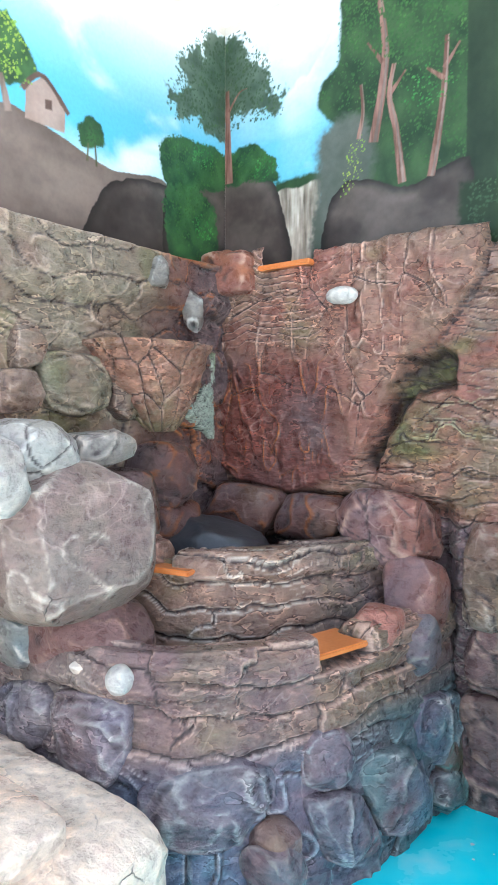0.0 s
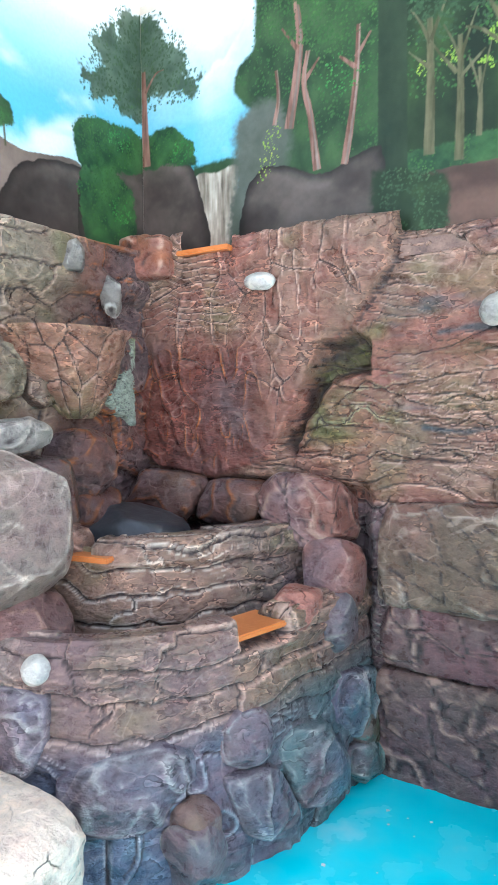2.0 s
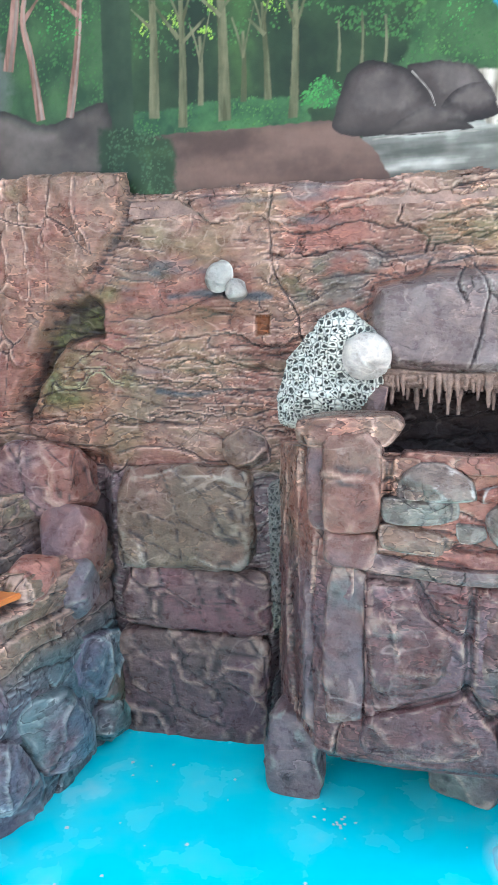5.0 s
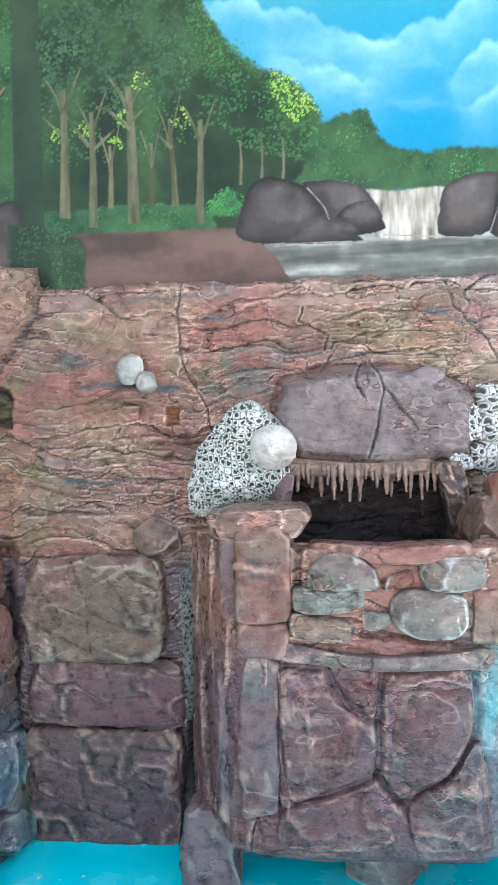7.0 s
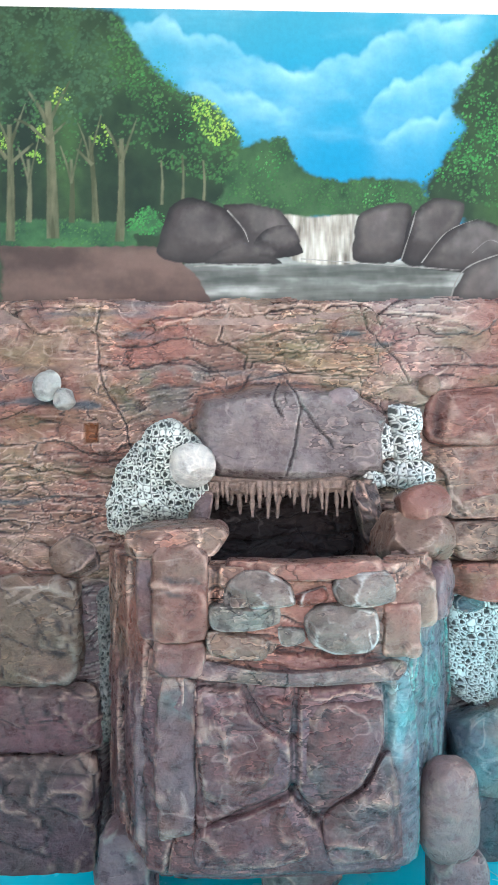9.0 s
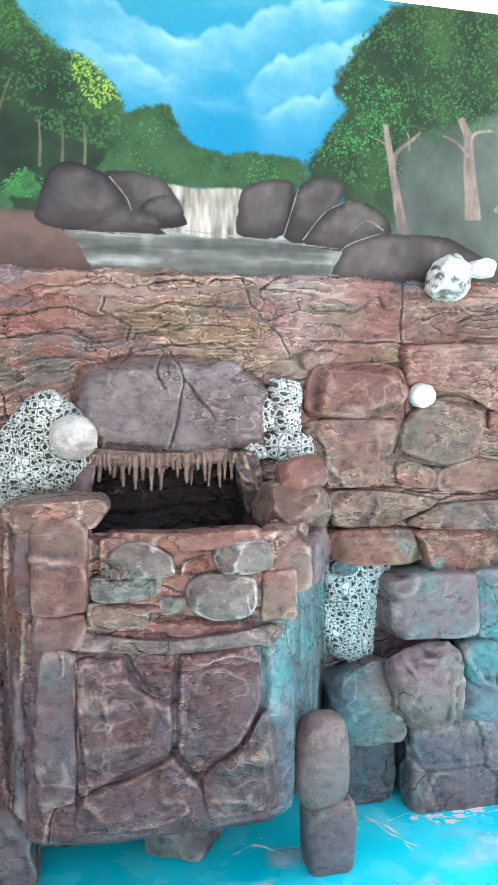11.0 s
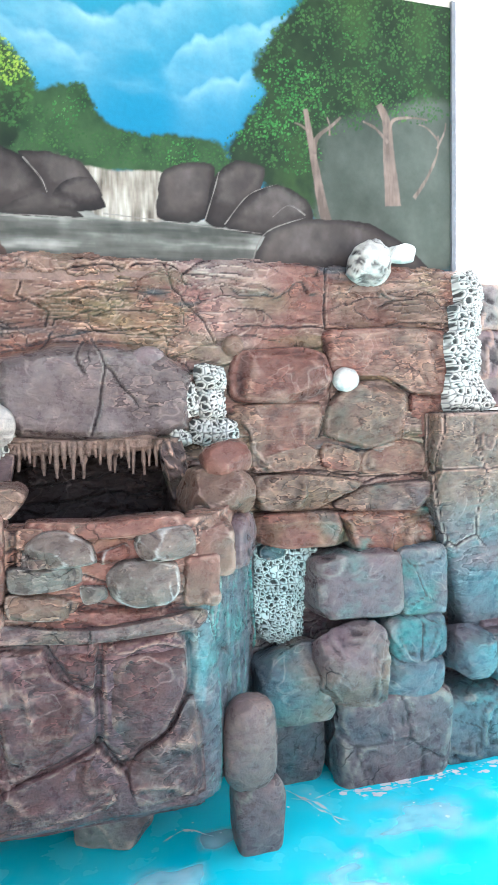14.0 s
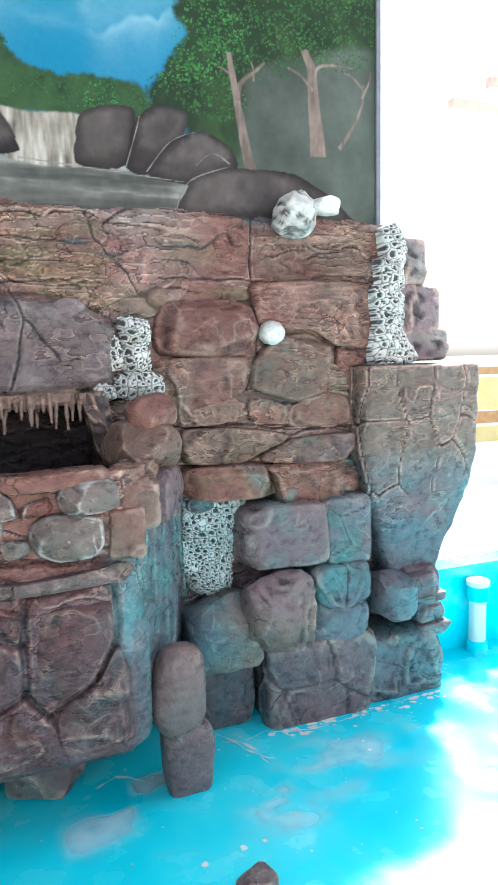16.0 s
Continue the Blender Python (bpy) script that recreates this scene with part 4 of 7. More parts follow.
TROUGH_FOOT = [(-0.43, 2.78), (-0.36, 2.55), (-0.23, 2.30), (-0.05, 2.26), (0.25, 2.25), (0.55, 2.27), (0.64, 2.38), (0.76, 2.60), (0.86, 2.80)]
tro = Bowl(TROUGH_RIM, TROUGH_FOOT, 0.22, 1.17, 0.10)


def trough_height(U, V, P):
    X = P[:, 0]
    s = U / tro.length
    front = step(s, 0.30, 0.34) * (1 - step(s, 0.66, 0.70))
    Z = V + 0.22
    h = courses(U, V, P, 61, 0.07, 0.4, 0.012) * (0.2 + 0.8 * front)
    flat = lumpy(P, 62, 0.9) + 0.012
    h = h * (1 - front * step(0.86 - Z, 0, 0.03)) + flat * front * step(0.86 - Z, 0, 0.03)
    for line in ([(-0.10, 0.83), (0.05, 0.82), (0.12, 0.70), (0.20, 0.66)], [(0.21, 0.82), (0.20, 0.50), (0.27, 0.42), (0.31, 0.36)], [(0.20, 0.50), (0.05, 0.44), (-0.08, 0.38)],
                 [(0.27, 0.42), (0.40, 0.50), (0.49, 0.64), (0.49, 0.80)], [(-0.10, 0.84), (-0.10, 0.40)], [(0.22, 0.82), (0.45, 0.83), (0.49, 0.78)], [(-0.02, 1.20), (-0.03, 0.97)], [(-0.2, 0.97), (0.5, 0.89)]):
        wob = 0.010 * fbm(P, 12, 2, 63)
        d = along(X + wob, Z + wob, line)
        h -= front * 0.020 * np.exp(-(np.maximum(d - 0.004, 0) / 0.010) ** 2)
    # carved upright grooves on the returns
    side = 1 - front
    e, i = worley(U * 10 + 0.9 * fbm(P, 4, 3, 66), V * 1.5, 67)
    h += side * (0.026 * (i - 0.5) * step(e, 0, 0.2) - 0.014 * (1 - step(e, 0, 0.07)) + 0.006 * veins(P * np.array((1.3, 1.3, 0.3)), 6, 69))
    return h - 0.05 * (1 - step(V, 0.0, 0.05))


def trough_colour(U, V, P, ridge):
    s = U / tro.length
    Z = V + 0.22
    c = painted(P, ridge, np.array((0.14, 0.072, 0.068)), np.array((0.125, 0.078, 0.084)), PINK * 0.8, 64)
    c = mix(c, painted(P, ridge, RED * 0.95, BROWN, PINK, 65, moss=0.2), step(Z + 0.15 * (0.5 - s), 0.80, 0.98))
    c = mix(c, painted(P, ridge, BLUEGREY, SLATE, TEAL * 1.3, 68, teal=0.7), 0.85 * step(s, 0.64, 0.70) * step(1.15 - Z, 0, 0.3))
    smear = np.exp(-((s - 0.665) / 0.022) ** 2) * step(1.08 - Z, 0, 0.2) * step(fbm(P * np.array((1, 1, 0.35)), 9, 3, 96), -0.25, 0.3)
    c = mix(c, np.array((0.16, 0.37, 0.39)), 0.5 * smear)
    # the hollow's shade is painted on the trough's inner side
    return mix(c, NEARBLACK, step(V, 1.07, 1.1) * 0.9)


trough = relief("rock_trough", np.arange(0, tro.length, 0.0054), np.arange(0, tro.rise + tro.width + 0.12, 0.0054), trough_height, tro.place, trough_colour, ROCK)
tagged(trough, "projecting trough of carved red brown rock panels raised above the pool", "rock trough")
bm = bmesh.new()
bm.faces.new([bm.verts.new((0.2 + 0.95 * (x - 0.2), 2.8 + 0.94 * (y - 2.8), 0.25)) for x, y in TROUGH_FOOT])
bmesh.ops.solidify(bm, geom=bm.faces[:], thickness=-0.03)
part("underside", bm, LEDGE, trough)
bm = bmesh.new()
bm.faces.new([bm.verts.new((x, y, 1.08)) for x, y in TROUGH_RIM])
bmesh.ops.solidify(bm, geom=bm.faces[:], thickness=0.04)
# flat near-black cap in place of a deep, shaded hollow
part("trough_bed", bm, DARK, trough, "near-black flat bed standing in for the trough's shaded hollow")


def channel(centre, length, width, turn, parent):
    bm = box_bm(-width / 2, width / 2, -length / 2, length / 2, -0.02, 0.0, 0.005)
    ob = part("spout_channel", bm, ORANGE, parent, "orange sealed spout floor")
    ob.matrix_basis = pose(*centre, 0, 0, turn)


channel((-1.32, 2.185, 0.694), 0.27, 0.17, -14, lower_basin)
channel((-1.86, 2.02, 0.905), 0.13, 0.21, 11, upper_basin)


# ---- mural ----
class Paint:
    """A pot of mural paint: colours by a noise drawn out on the wall, and how soft its edge is brushed."""

    def __init__(self, stops, scale, feather=0.005, rim=0.0):
        self.at = [q[0] for q in stops]
        self.rgb = np.array([q[1] for q in stops])
        self.scale, self.feather, self.rim = np.array(scale, float), feather, rim

    def mixed(self, n):
        return np.stack([np.interp(n, self.at, self.rgb[:, k]) for k in range(3)], 1)


def streaked(stops, scale, feather=0.005, rim=0.0):
    return Paint(stops, scale, feather, rim)


def dabbed(stops):
    return Paint(stops, (1, 1, 1))


FOREST = streaked([(0.3, (0.010, 0.018, 0.009)), (0.55, (0.020, 0.036, 0.015)), (0.75, (0.036, 0.07, 0.02))], (7, 7, 4), 0.03)
UMBER = streaked([(0.3, (0.012, 0.022, 0.012)), (0.7, (0.027, 0.044, 0.022))], (9, 9, 3), 0.008)
MIDGREEN = streaked([(0.3, (0.015, 0.036, 0.015)), (0.7, (0.042, 0.084, 0.03))], (14, 14, 9), 0.022)
BUSHY = streaked([(0.3, (0.016, 0.044, 0.02)), (0.7, (0.045, 0.11, 0.036))], (16, 16, 16), 0.014)
GREYGROVE = streaked([(0.3, (0.045, 0.055, 0.042)), (0.7, (0.10, 0.112, 0.092))], (5, 5, 3), 0.06)
BANK = streaked([(0.3, (0.055, 0.032, 0.025)), (0.7, (0.12, 0.072, 0.055))], (3, 3, 9), 0.007)
MROCK = streaked([(0.25, (0.026, 0.019, 0.017)), (0.5, (0.052, 0.040, 0.035)), (0.75, (0.10, 0.080, 0.070))], (4, 4, 6), 0.005, 0.05)
HILL = streaked([(0.3, (0.075, 0.055, 0.045)), (0.7, (0.20, 0.15, 0.125))], (2.5, 2.5, 5), 0.006)
FALLS = streaked([(0.25, (0.10, 0.08, 0.06)), (0.5, (0.32, 0.275, 0.225)), (0.75, (0.58, 0.53, 0.46))], (46, 46, 6), 0.012)
RIVER = streaked([(0.3, (0.06, 0.06, 0.05)), (0.5, (0.125, 0.122, 0.105)), (0.75, (0.36, 0.345, 0.31))], (3, 3, 26), 0.012)
BARK = streaked([(0.35, (0.05, 0.05, 0.022)), (0.65, (0.115, 0.108, 0.06))], (40, 40, 6), 0.006)
REDBARK = streaked([(0.35, (0.11, 0.05, 0.035)), (0.65, (0.25, 0.135, 0.105))], (60, 60, 6), 0.005)
PALEBARK = streaked([(0.35, (0.12, 0.088, 0.07)), (0.65, (0.25, 0.18, 0.15))], (40, 40, 6), 0.006)
WHITELINE = streaked([(0.3, (0.14, 0.12, 0.105)), (0.7, (0.30, 0.27, 0.24))], (20, 20, 20), 0.0035)
HOUSE = streaked([(0.3, (0.24, 0.165, 0.135)), (0.7, (0.34, 0.25, 0.21))], (9, 9, 9))
CROWNP = streaked([(0.3, (0.035, 0.062, 0.042)), (0.7, (0.095, 0.135, 0.095))], (12, 12, 12), 0.03)
LEAFD = dabbed([(0.0, (0.018, 0.038, 0.018)), (0.7, (0.036, 0.07, 0.032)), (1.0, (0.065, 0.115, 0.045))])
LEAFM = dabbed([(0.0, (0.018, 0.05, 0.016)), (0.7, (0.038, 0.10, 0.026)), (1.0, (0.068, 0.15, 0.034))])
LEAFY = dabbed([(0.0, (0.10, 0.22, 0.03)), (0.6, (0.22, 0.34, 0.04)), (1.0, (0.42, 0.44, 0.08))])
LEAFG = dabbed([(0.0, (0.022, 0.09, 0.022)), (0.6, (0.04, 0.165, 0.035)), (1.0, (0.09, 0.26, 0.06))])
MROCKL = streaked([(0.3, (0.040, 0.031, 0.028)), (0.55, (0.080, 0.064, 0.057)), (0.8, (0.14, 0.118, 0.108))], (9, 9, 5), 0.045)
EDGEDARK = speckled("grey_border_paint", (0.13, 0.13, 0.14), (0.22, 0.22, 0.24), 9, rough=0.4)


def varnished_mural():
    m, N, L, b = principled("varnished_mural_paint", 0.34, coat=0.03)
    b.inputs["Specular IOR Level"].default_value = 0.2
    at = N.new("ShaderNodeAttribute")
    at.attribute_name = "paint"
    a, d = noise_node(N, L, 60, 5), noise_node(N, L, 240, 2)
    c = times(N, L, at.outputs["Color"], ramp(N, L, a.outputs[0], [(0.3, (0.95,) * 3), (0.7, (1.05,) * 3)]).outputs[0])
    L.new(c, b.inputs["Base Color"])
    L.new(ramp(N, L, a.outputs[0], [(0.3, (0.28,) * 3), (0.7, (0.5,) * 3)]).outputs[0], b.inputs["Roughness"])
    bumped(N, L, b, d.outputs[0], 0.14, 0.002)
    return m


MURAL = varnished_mural()


class Canvas:
    """A painted wall: coats are gathered, sorted by layer and brushed on a fine grid."""

    def __init__(self, u0, u1, v0, v1, seed, cell=0.0036):
        self.us, self.vs, self.cell, self.seed = np.arange(u0, u1, cell), np.arange(v0, v1, cell), cell, seed
        self.colour = np.zeros((len(self.us), len(self.vs), 3))
        self.coats = []

    def window(self, lo, hi):
        a, b = [int(np.clip((q - self.us[0]) / self.cell, 0, len(self.us))) for q in (lo[0], hi[0] + self.cell)]
        c, d = [int(np.clip((q - self.vs[0]) / self.cell, 0, len(self.vs))) for q in (lo[1], hi[1] + self.cell)]
        U, V = np.meshgrid(self.us[a:b], self.vs[c:d], indexing="ij")
        return a, b, c, d, U.ravel(), V.ravel()

    def lay(self, box, alpha, rgb):
        a, b, c, d = box
        w = np.clip(alpha, 0, 1).reshape(b - a, d - c, 1)
        self.colour[a:b, c:d] = self.colour[a:b, c:d] * (1 - w) + np.asarray(rgb).reshape(b - a, d - c, 3) * w

    def shape(self, loop, paint, ragged, seed):
        f = paint.feather + ragged
        a, b, c, d, U, V = self.window(loop.min(0) - f, loop.max(0) + f)
        if not len(U):
            return
        P = np.stack([U, np.full(len(U), float(self.seed)), V], 1)
        sd = inside(U, V, loop)
        if ragged:
            sd = sd + ragged * (fbm(P, 18, 3, seed) + 0.5 * fbm(P, 60, 2, seed + 3))
        sd = sd + 0.3 * paint.feather * fbm(P, 70, 2, seed + 6)
        n = 0.5 + 0.42 * fbm(P * paint.scale, 1.0, 4, seed + 9) + 0.10 * fbm(P, 26, 3, seed + 12)
        rgb = paint.mixed(n)
        if paint.rim:
            # a rounded stone: brushed lighter on its upper shoulder, dark to its outline
            top = (V - V.min()) / max(float(np.ptp(V)), 1e-6)
            rgb = rgb * (0.45 + 0.55 * step(sd, 0.0, paint.rim) + 0.4 * step(sd, 0.0, 0.03) * (1 - step(sd, 0.03, 0.09)) * step(top, 0.35, 0.95))[:, None]
        self.lay((a, b, c, d), step(sd, -0.5 * paint.feather, 0.5 * paint.feather), rgb)

    def dot(self, u, v, ru, rv, turn, rgb):
        r = max(ru, rv) + self.cell
        a, b, c, d, U, V = self.window((u - r, v - r), (u + r, v + r))
        if len(U):
            x, y = U - u, V - v
            e = np.hypot((x * math.cos(turn) + y * math.sin(turn)) / ru, (y * math.cos(turn) - x * math.sin(turn)) / rv)
            self.lay((a, b, c, d), 0.85 * (1 - step(e, 0.55, 1.25)), np.tile(rgb, (len(U), 1)))

    def clouds(self, ridge, rgb, strength, deep, seed):
        """Cumulus: a brushed bright upper edge along a billowing ridge, that fades downwards."""
        U, V = [q.ravel() for q in np.meshgrid(self.us, self.vs, indexing="ij")]
        P = np.stack([U, np.full(len(U), 3.0 + seed), V], 1)
        x, z = [q[0] for q in ridge], [q[1] for q in ridge]
        u = U + 0.05 * fbm(P, 6, 3, seed)
        top = np.interp(u, x, z) + 0.030 * np.abs(np.sin(u * 17 + seed)) + 0.012 * np.abs(np.sin(u * 43 + seed)) - 0.02
        d = top - V + 0.008 * fbm(P, 24, 3, seed + 2)
        ends = step(U, x[0] - 0.06, x[0] + 0.06) * (1 - step(U, x[-1] - 0.06, x[-1] + 0.06))
        al = strength * ends * step(d, -0.016, 0.016) * (0.22 * np.exp(-np.maximum(d, 0) / 0.022) + 0.75 * np.exp(-np.maximum(d, 0) / (1.5 * deep))) * np.clip(0.75 + 0.8 * fbm(P * np.array((1, 1, 1.6)), 7, 4, seed + 5), 0, 1.3)
        self.lay((0, len(self.us), 0, len(self.vs)), al, np.tile(rgb, (len(U), 1)))

    def mesh(self, place, parent, keep, label):
        for _, _, job in sorted(self.coats, key=lambda q: q[:2]):
            job()
        U, V = [q.ravel() for q in np.meshgrid(self.us, self.vs, indexing="ij")]
        P = place(U, V, np.zeros(len(U)))
        q = np.array(quads(len(self.us), len(self.vs)))
        q = q[keep(U[q[:, 0]], V[q[:, 2]])]
        ob = mesh_object("painted_surface", P, q.tolist(), MURAL, parent, self.colour.reshape(-1, 3), smooth=False)
        n = ob.data.polygons[0].normal
        if n.y > 0.5 or n.x < -0.5:
            ob.data.flip_normals()
        return tagged(ob, label)


WALL_A = Canvas(XB + 0.006, XE - 0.012, 2.03, ZT + 0.062, 1)
WALL_B = Canvas(-1.0, YA - 0.006, 2.03, ZT + 0.062, 2, 0.0042)


def sky_coat(canvas, stops, cloud, scale, amount, lo, hi, seed):
    U, V = [q.ravel() for q in np.meshgrid(canvas.us, canvas.vs, indexing="ij")]
    P = np.stack([U, np.full(len(U), 5.0), V], 1)
    t = (V - 2.45) / 0.75 + 0.12 * fbm(P * np.array((1, 1, 3)), 2.2, 4, seed)
    c = np.stack([np.interp(t, [q[0] for q in stops], [q[1][k] for q in stops]) for k in range(3)], 1)
    n = fbm(P * np.array(scale) + 0.35 * fbm(P, 3, 2, seed + 4)[:, None], 1.0, 5, seed + 1)
    return mix(c, cloud, amount * step(n, lo, hi)).reshape(len(canvas.us), len(canvas.vs), 3)


def flat_shape(name, pts, place, layer, paint, parent, ragged=0.0, seed=0, soft=True):
    loop = smooth_loop(pts, 9 * len(pts)) if soft else np.array(pts, float)
    place.coats.append((layer, len(place.coats), lambda: place.shape(loop, paint, ragged, seed)))


def stroke(name, pts, w0, w1, place, layer, paint, parent):
    """A brush stroke: a tapering band along a few points."""
    p = np.array(pts, float)
    if len(p) > 2:
        p, _ = curve(pts, 14)
    n = len(p)
    d = np.gradient(p, axis=0)
    d /= np.linalg.norm(d, axis=1)[:, None]
    q = np.stack([-d[:, 1], d[:, 0]], 1) * np.linspace(w0, w1, n)[:, None] / 2
    flat_shape(name, np.concatenate([p + q, (p - q)[::-1]]), place, layer, paint, parent, soft=False, ragged=0.002, seed=len(place.coats))


def dabs(name, pts, place, layer, paint, parent, count, size, seed, rim=0.0, spill=0.5):
    """Many leaf dabs inside an outline; they gather in clumps."""
    rng = np.random.RandomState(seed)
    poly = [tuple(q) for q in smooth_loop(pts, 6 * len(pts))]
    a = np.array(poly)
    lo, hi = a.min(0) - size, a.max(0) + size
    C = lo + (hi - lo) * rng.rand(count * 14, 2)
    clump = fbm(np.stack([C[:, 0], C[:, 1], np.zeros(len(C))], 1), 14, 2, seed)
    ok = (inside(C[:, 0], C[:, 1], poly) > -spill * size) & (clump > -0.25)
    C, clump = C[ok][:int(count * 1.6)], clump[ok][:int(count * 1.6)]
    tone = np.clip(0.45 * rng.rand(len(C)) + 0.30 + 0.6 * clump, 0, 1)
    rgb = paint.mixed(tone)
    S = 0.62 * size * (0.35 + 0.65 * rng.rand(len(C)))
    E, T = 0.4 + 0.6 * rng.rand(len(C)), rng.rand(len(C)) * 3.14

    def job():
        for (u, v), s, e, t, c in zip(C, S, E, T, rgb):
            place.dot(u, v, s, s * e, t, c)
    place.coats.append((layer, len(place.coats), job))


mural_n = thing("mural_north", "glossy painted wall mural of forest, river, waterfall and blue sky", "mural")
part("painted_border", box_bm(XE - 0.024, XE - 0.002, YA - 0.017, YA - 0.001, 2.06, ZT + 0.02, 0.001), EDGEDARK, mural_n, "dark border line")
mn = mural_n
flat_shape("painted_forest", [(-1.096, 3.20), (-0.42, 3.19), (-0.35, 3.12), (-0.28, 3.01), (-0.16, 2.90), (-0.01, 2.83), (0.09, 2.69), (0.03, 2.57), (0.01, 2.48), (-0.10, 2.40), (-0.10, 2.2), (-1.096, 2.2)], WALL_A, 2, FOREST, mn, 0.012, 1)
flat_shape("painted_far_wood", [(0.0, 2.62), (0.14, 2.69), (0.25, 2.71), (0.32, 2.59), (0.48, 2.54), (0.57, 2.56), (0.76, 2.54), (0.82, 2.40), (0.0, 2.42)], WALL_A, 1, MIDGREEN, mn, 0.02, 2)
dabs("painted_leaves", [(0.0, 2.62), (0.14, 2.69), (0.25, 2.71), (0.32, 2.59), (0.48, 2.54), (0.76, 2.54), (0.8, 2.44), (0.0, 2.46)], WALL_A, 3, LEAFM, mn, 500, 0.010, 3)
dabs("painted_leaves", [(-0.42, 3.17), (-0.35, 3.12), (-0.28, 3.01), (-0.16, 2.90), (-0.01, 2.83), (0.09, 2.69), (0.0, 2.55), (-0.2, 2.6), (-0.38, 2.8)], WALL_A, 3, LEAFM, mn, 650, 0.013, 4)
dabs("painted_leaves", [(-0.10, 2.86), (-0.01, 2.83), (0.09, 2.69), (0.03, 2.65), (-0.08, 2.75)], WALL_A, 5, LEAFY, mn, 160, 0.010, 5)
flat_shape("painted_dark_trunk", [(-1.10, 3.20), (-0.99, 3.20), (-0.985, 2.7), (-0.98, 2.25), (-1.10, 2.25)], WALL_A, 6, UMBER, mn, soft=False)
dabs("painted_leaves", [(-1.60, 3.22), (-1.12, 3.22), (-1.12, 2.92), (-1.3, 2.86), (-1.58, 2.98)], WALL_A, 9.2, LEAFM, None, 520, 0.014, 61)
dabs("painted_leaves", [(-0.96, 3.18), (-0.42, 3.18), (-0.36, 2.92), (-0.6, 2.84), (-0.96, 2.86)], WALL_A, 6.4, LEAFD, None, 500, 0.016, 62)
dabs("painted_leaves", [(-0.97, 3.18), (-0.5, 3.18), (-0.4, 2.9), (-0.5, 2.75), (-1.08, 2.8)], WALL_A, 3, LEAFD, mn, 700, 0.017, 6)
dabs("painted_leaves", [(-1.0, 2.78), (-0.7, 2.84), (-0.4, 2.74), (-0.3, 2.68), (-0.5, 2.6), (-0.95, 2.55)], WALL_A, 4, LEAFM, mn, 260, 0.012, 7)
for u, v, r in ((-0.60, 2.86, 0.035), (-0.66, 2.72, 0.03), (-0.44, 2.71, 0.045), (-0.70, 2.62, 0.03), (-0.92, 2.66, 0.03), (-0.82, 2.68, 0.035)):
    dabs("painted_leaves", [(u - r, v), (u, v + r), (u + r, v), (u, v - r)], WALL_A, 6, LEAFY, mn, 26, 0.010, int(100 + 50 * u + 70 * v))
flat_shape("painted_undergrowth", [(-1.06, 2.36), (-0.71, 2.39), (-0.38, 2.38), (-0.34, 2.25), (-1.06, 2.26)], WALL_A, 3, BUSHY, mn, 0.015, 8)
dabs("painted_leaves", [(-1.04, 2.37), (-0.71, 2.40), (-0.38, 2.38), (-0.36, 2.30), (-1.04, 2.30)], WALL_A, 5, LEAFM, mn, 240, 0.010, 9)
for a, b2, w in (((-0.90, 2.84), (-0.90, 2.35), 0.036), ((-0.79, 2.75), (-0.79, 2.31), 0.03), ((-0.645, 2.84), (-0.63, 2.32), 0.042), ((-0.56, 2.62), (-0.56, 2.38), 0.02), ((-0.49, 2.71), (-0.47, 2.38), 0.022), ((-0.37, 2.70), (-0.38, 2.31), 0.03), ((-0.72, 2.62), (-0.72, 2.38), 0.02), ((-0.22, 2.62), (-0.22, 2.45), 0.010), ((-0.14, 2.64), (-0.14, 2.46), 0.010), ((-0.06, 2.62), (-0.06, 2.46), 0.009)):
    m2 = ((a[0] + b2[0]) / 2 + 0.004, (a[1] + b2[1]) / 2)
    stroke("painted_trunk", [a, m2, b2], w * 0.55, w * 1.15, WALL_A, 6, BARK, mn)
    if w > 0.018:
        for side, rise in ((-1, 0.10), (1, 0.13)):
            stroke("painted_branch", [(a[0], a[1] - 0.09), (a[0] + 0.8 * w * side, a[1] - 0.02), (a[0] + 2.0 * w * side, a[1] + rise - 0.05)], w * 0.45, w * 0.15, WALL_A, 6, BARK, mn)
for p in ([(-0.80, 2.62), (-0.86, 2.70), (-0.90, 2.76)], [(-0.64, 2.68), (-0.72, 2.75), (-0.77, 2.77)], [(-0.64, 2.70), (-0.58, 2.76)], [(-0.90, 2.66), (-0.98, 2.74)], [(-0.79, 2.60), (-0.70, 2.68)], [(-0.48, 2.60), (-0.54, 2.66)]):
    stroke("painted_branch", p, 0.015, 0.006, WALL_A, 6, BARK, mn)
flat_shape("painted_bank", [(-1.06, 2.27), (-0.60, 2.29), (-0.25, 2.29), (-0.17, 2.25), (-0.08, 2.16), (-0.07, 2.03), (-1.06, 2.03)], WALL_A, 7, BANK, mn, 0.008, 10)
flat_shape("painted_bush", [(-1.12, 2.33), (-0.98, 2.31), (-0.84, 2.27), (-0.82, 2.14), (-0.88, 2.03), (-1.12, 2.03)], WALL_A, 8, FOREST, mn, 0.02, 11)
dabs("painted_leaves", [(-1.08, 2.31), (-0.95, 2.31), (-0.84, 2.26), (-0.83, 2.08), (-1.08, 2.08)], WALL_A, 9, LEAFD, mn, 260, 0.011, 12)
flat_shape("painted_bush", [(-0.35, 2.37), (-0.28, 2.44), (-0.22, 2.41), (-0.22, 2.34), (-0.34, 2.33)], WALL_A, 7, BUSHY, mn, 0.02, 13)
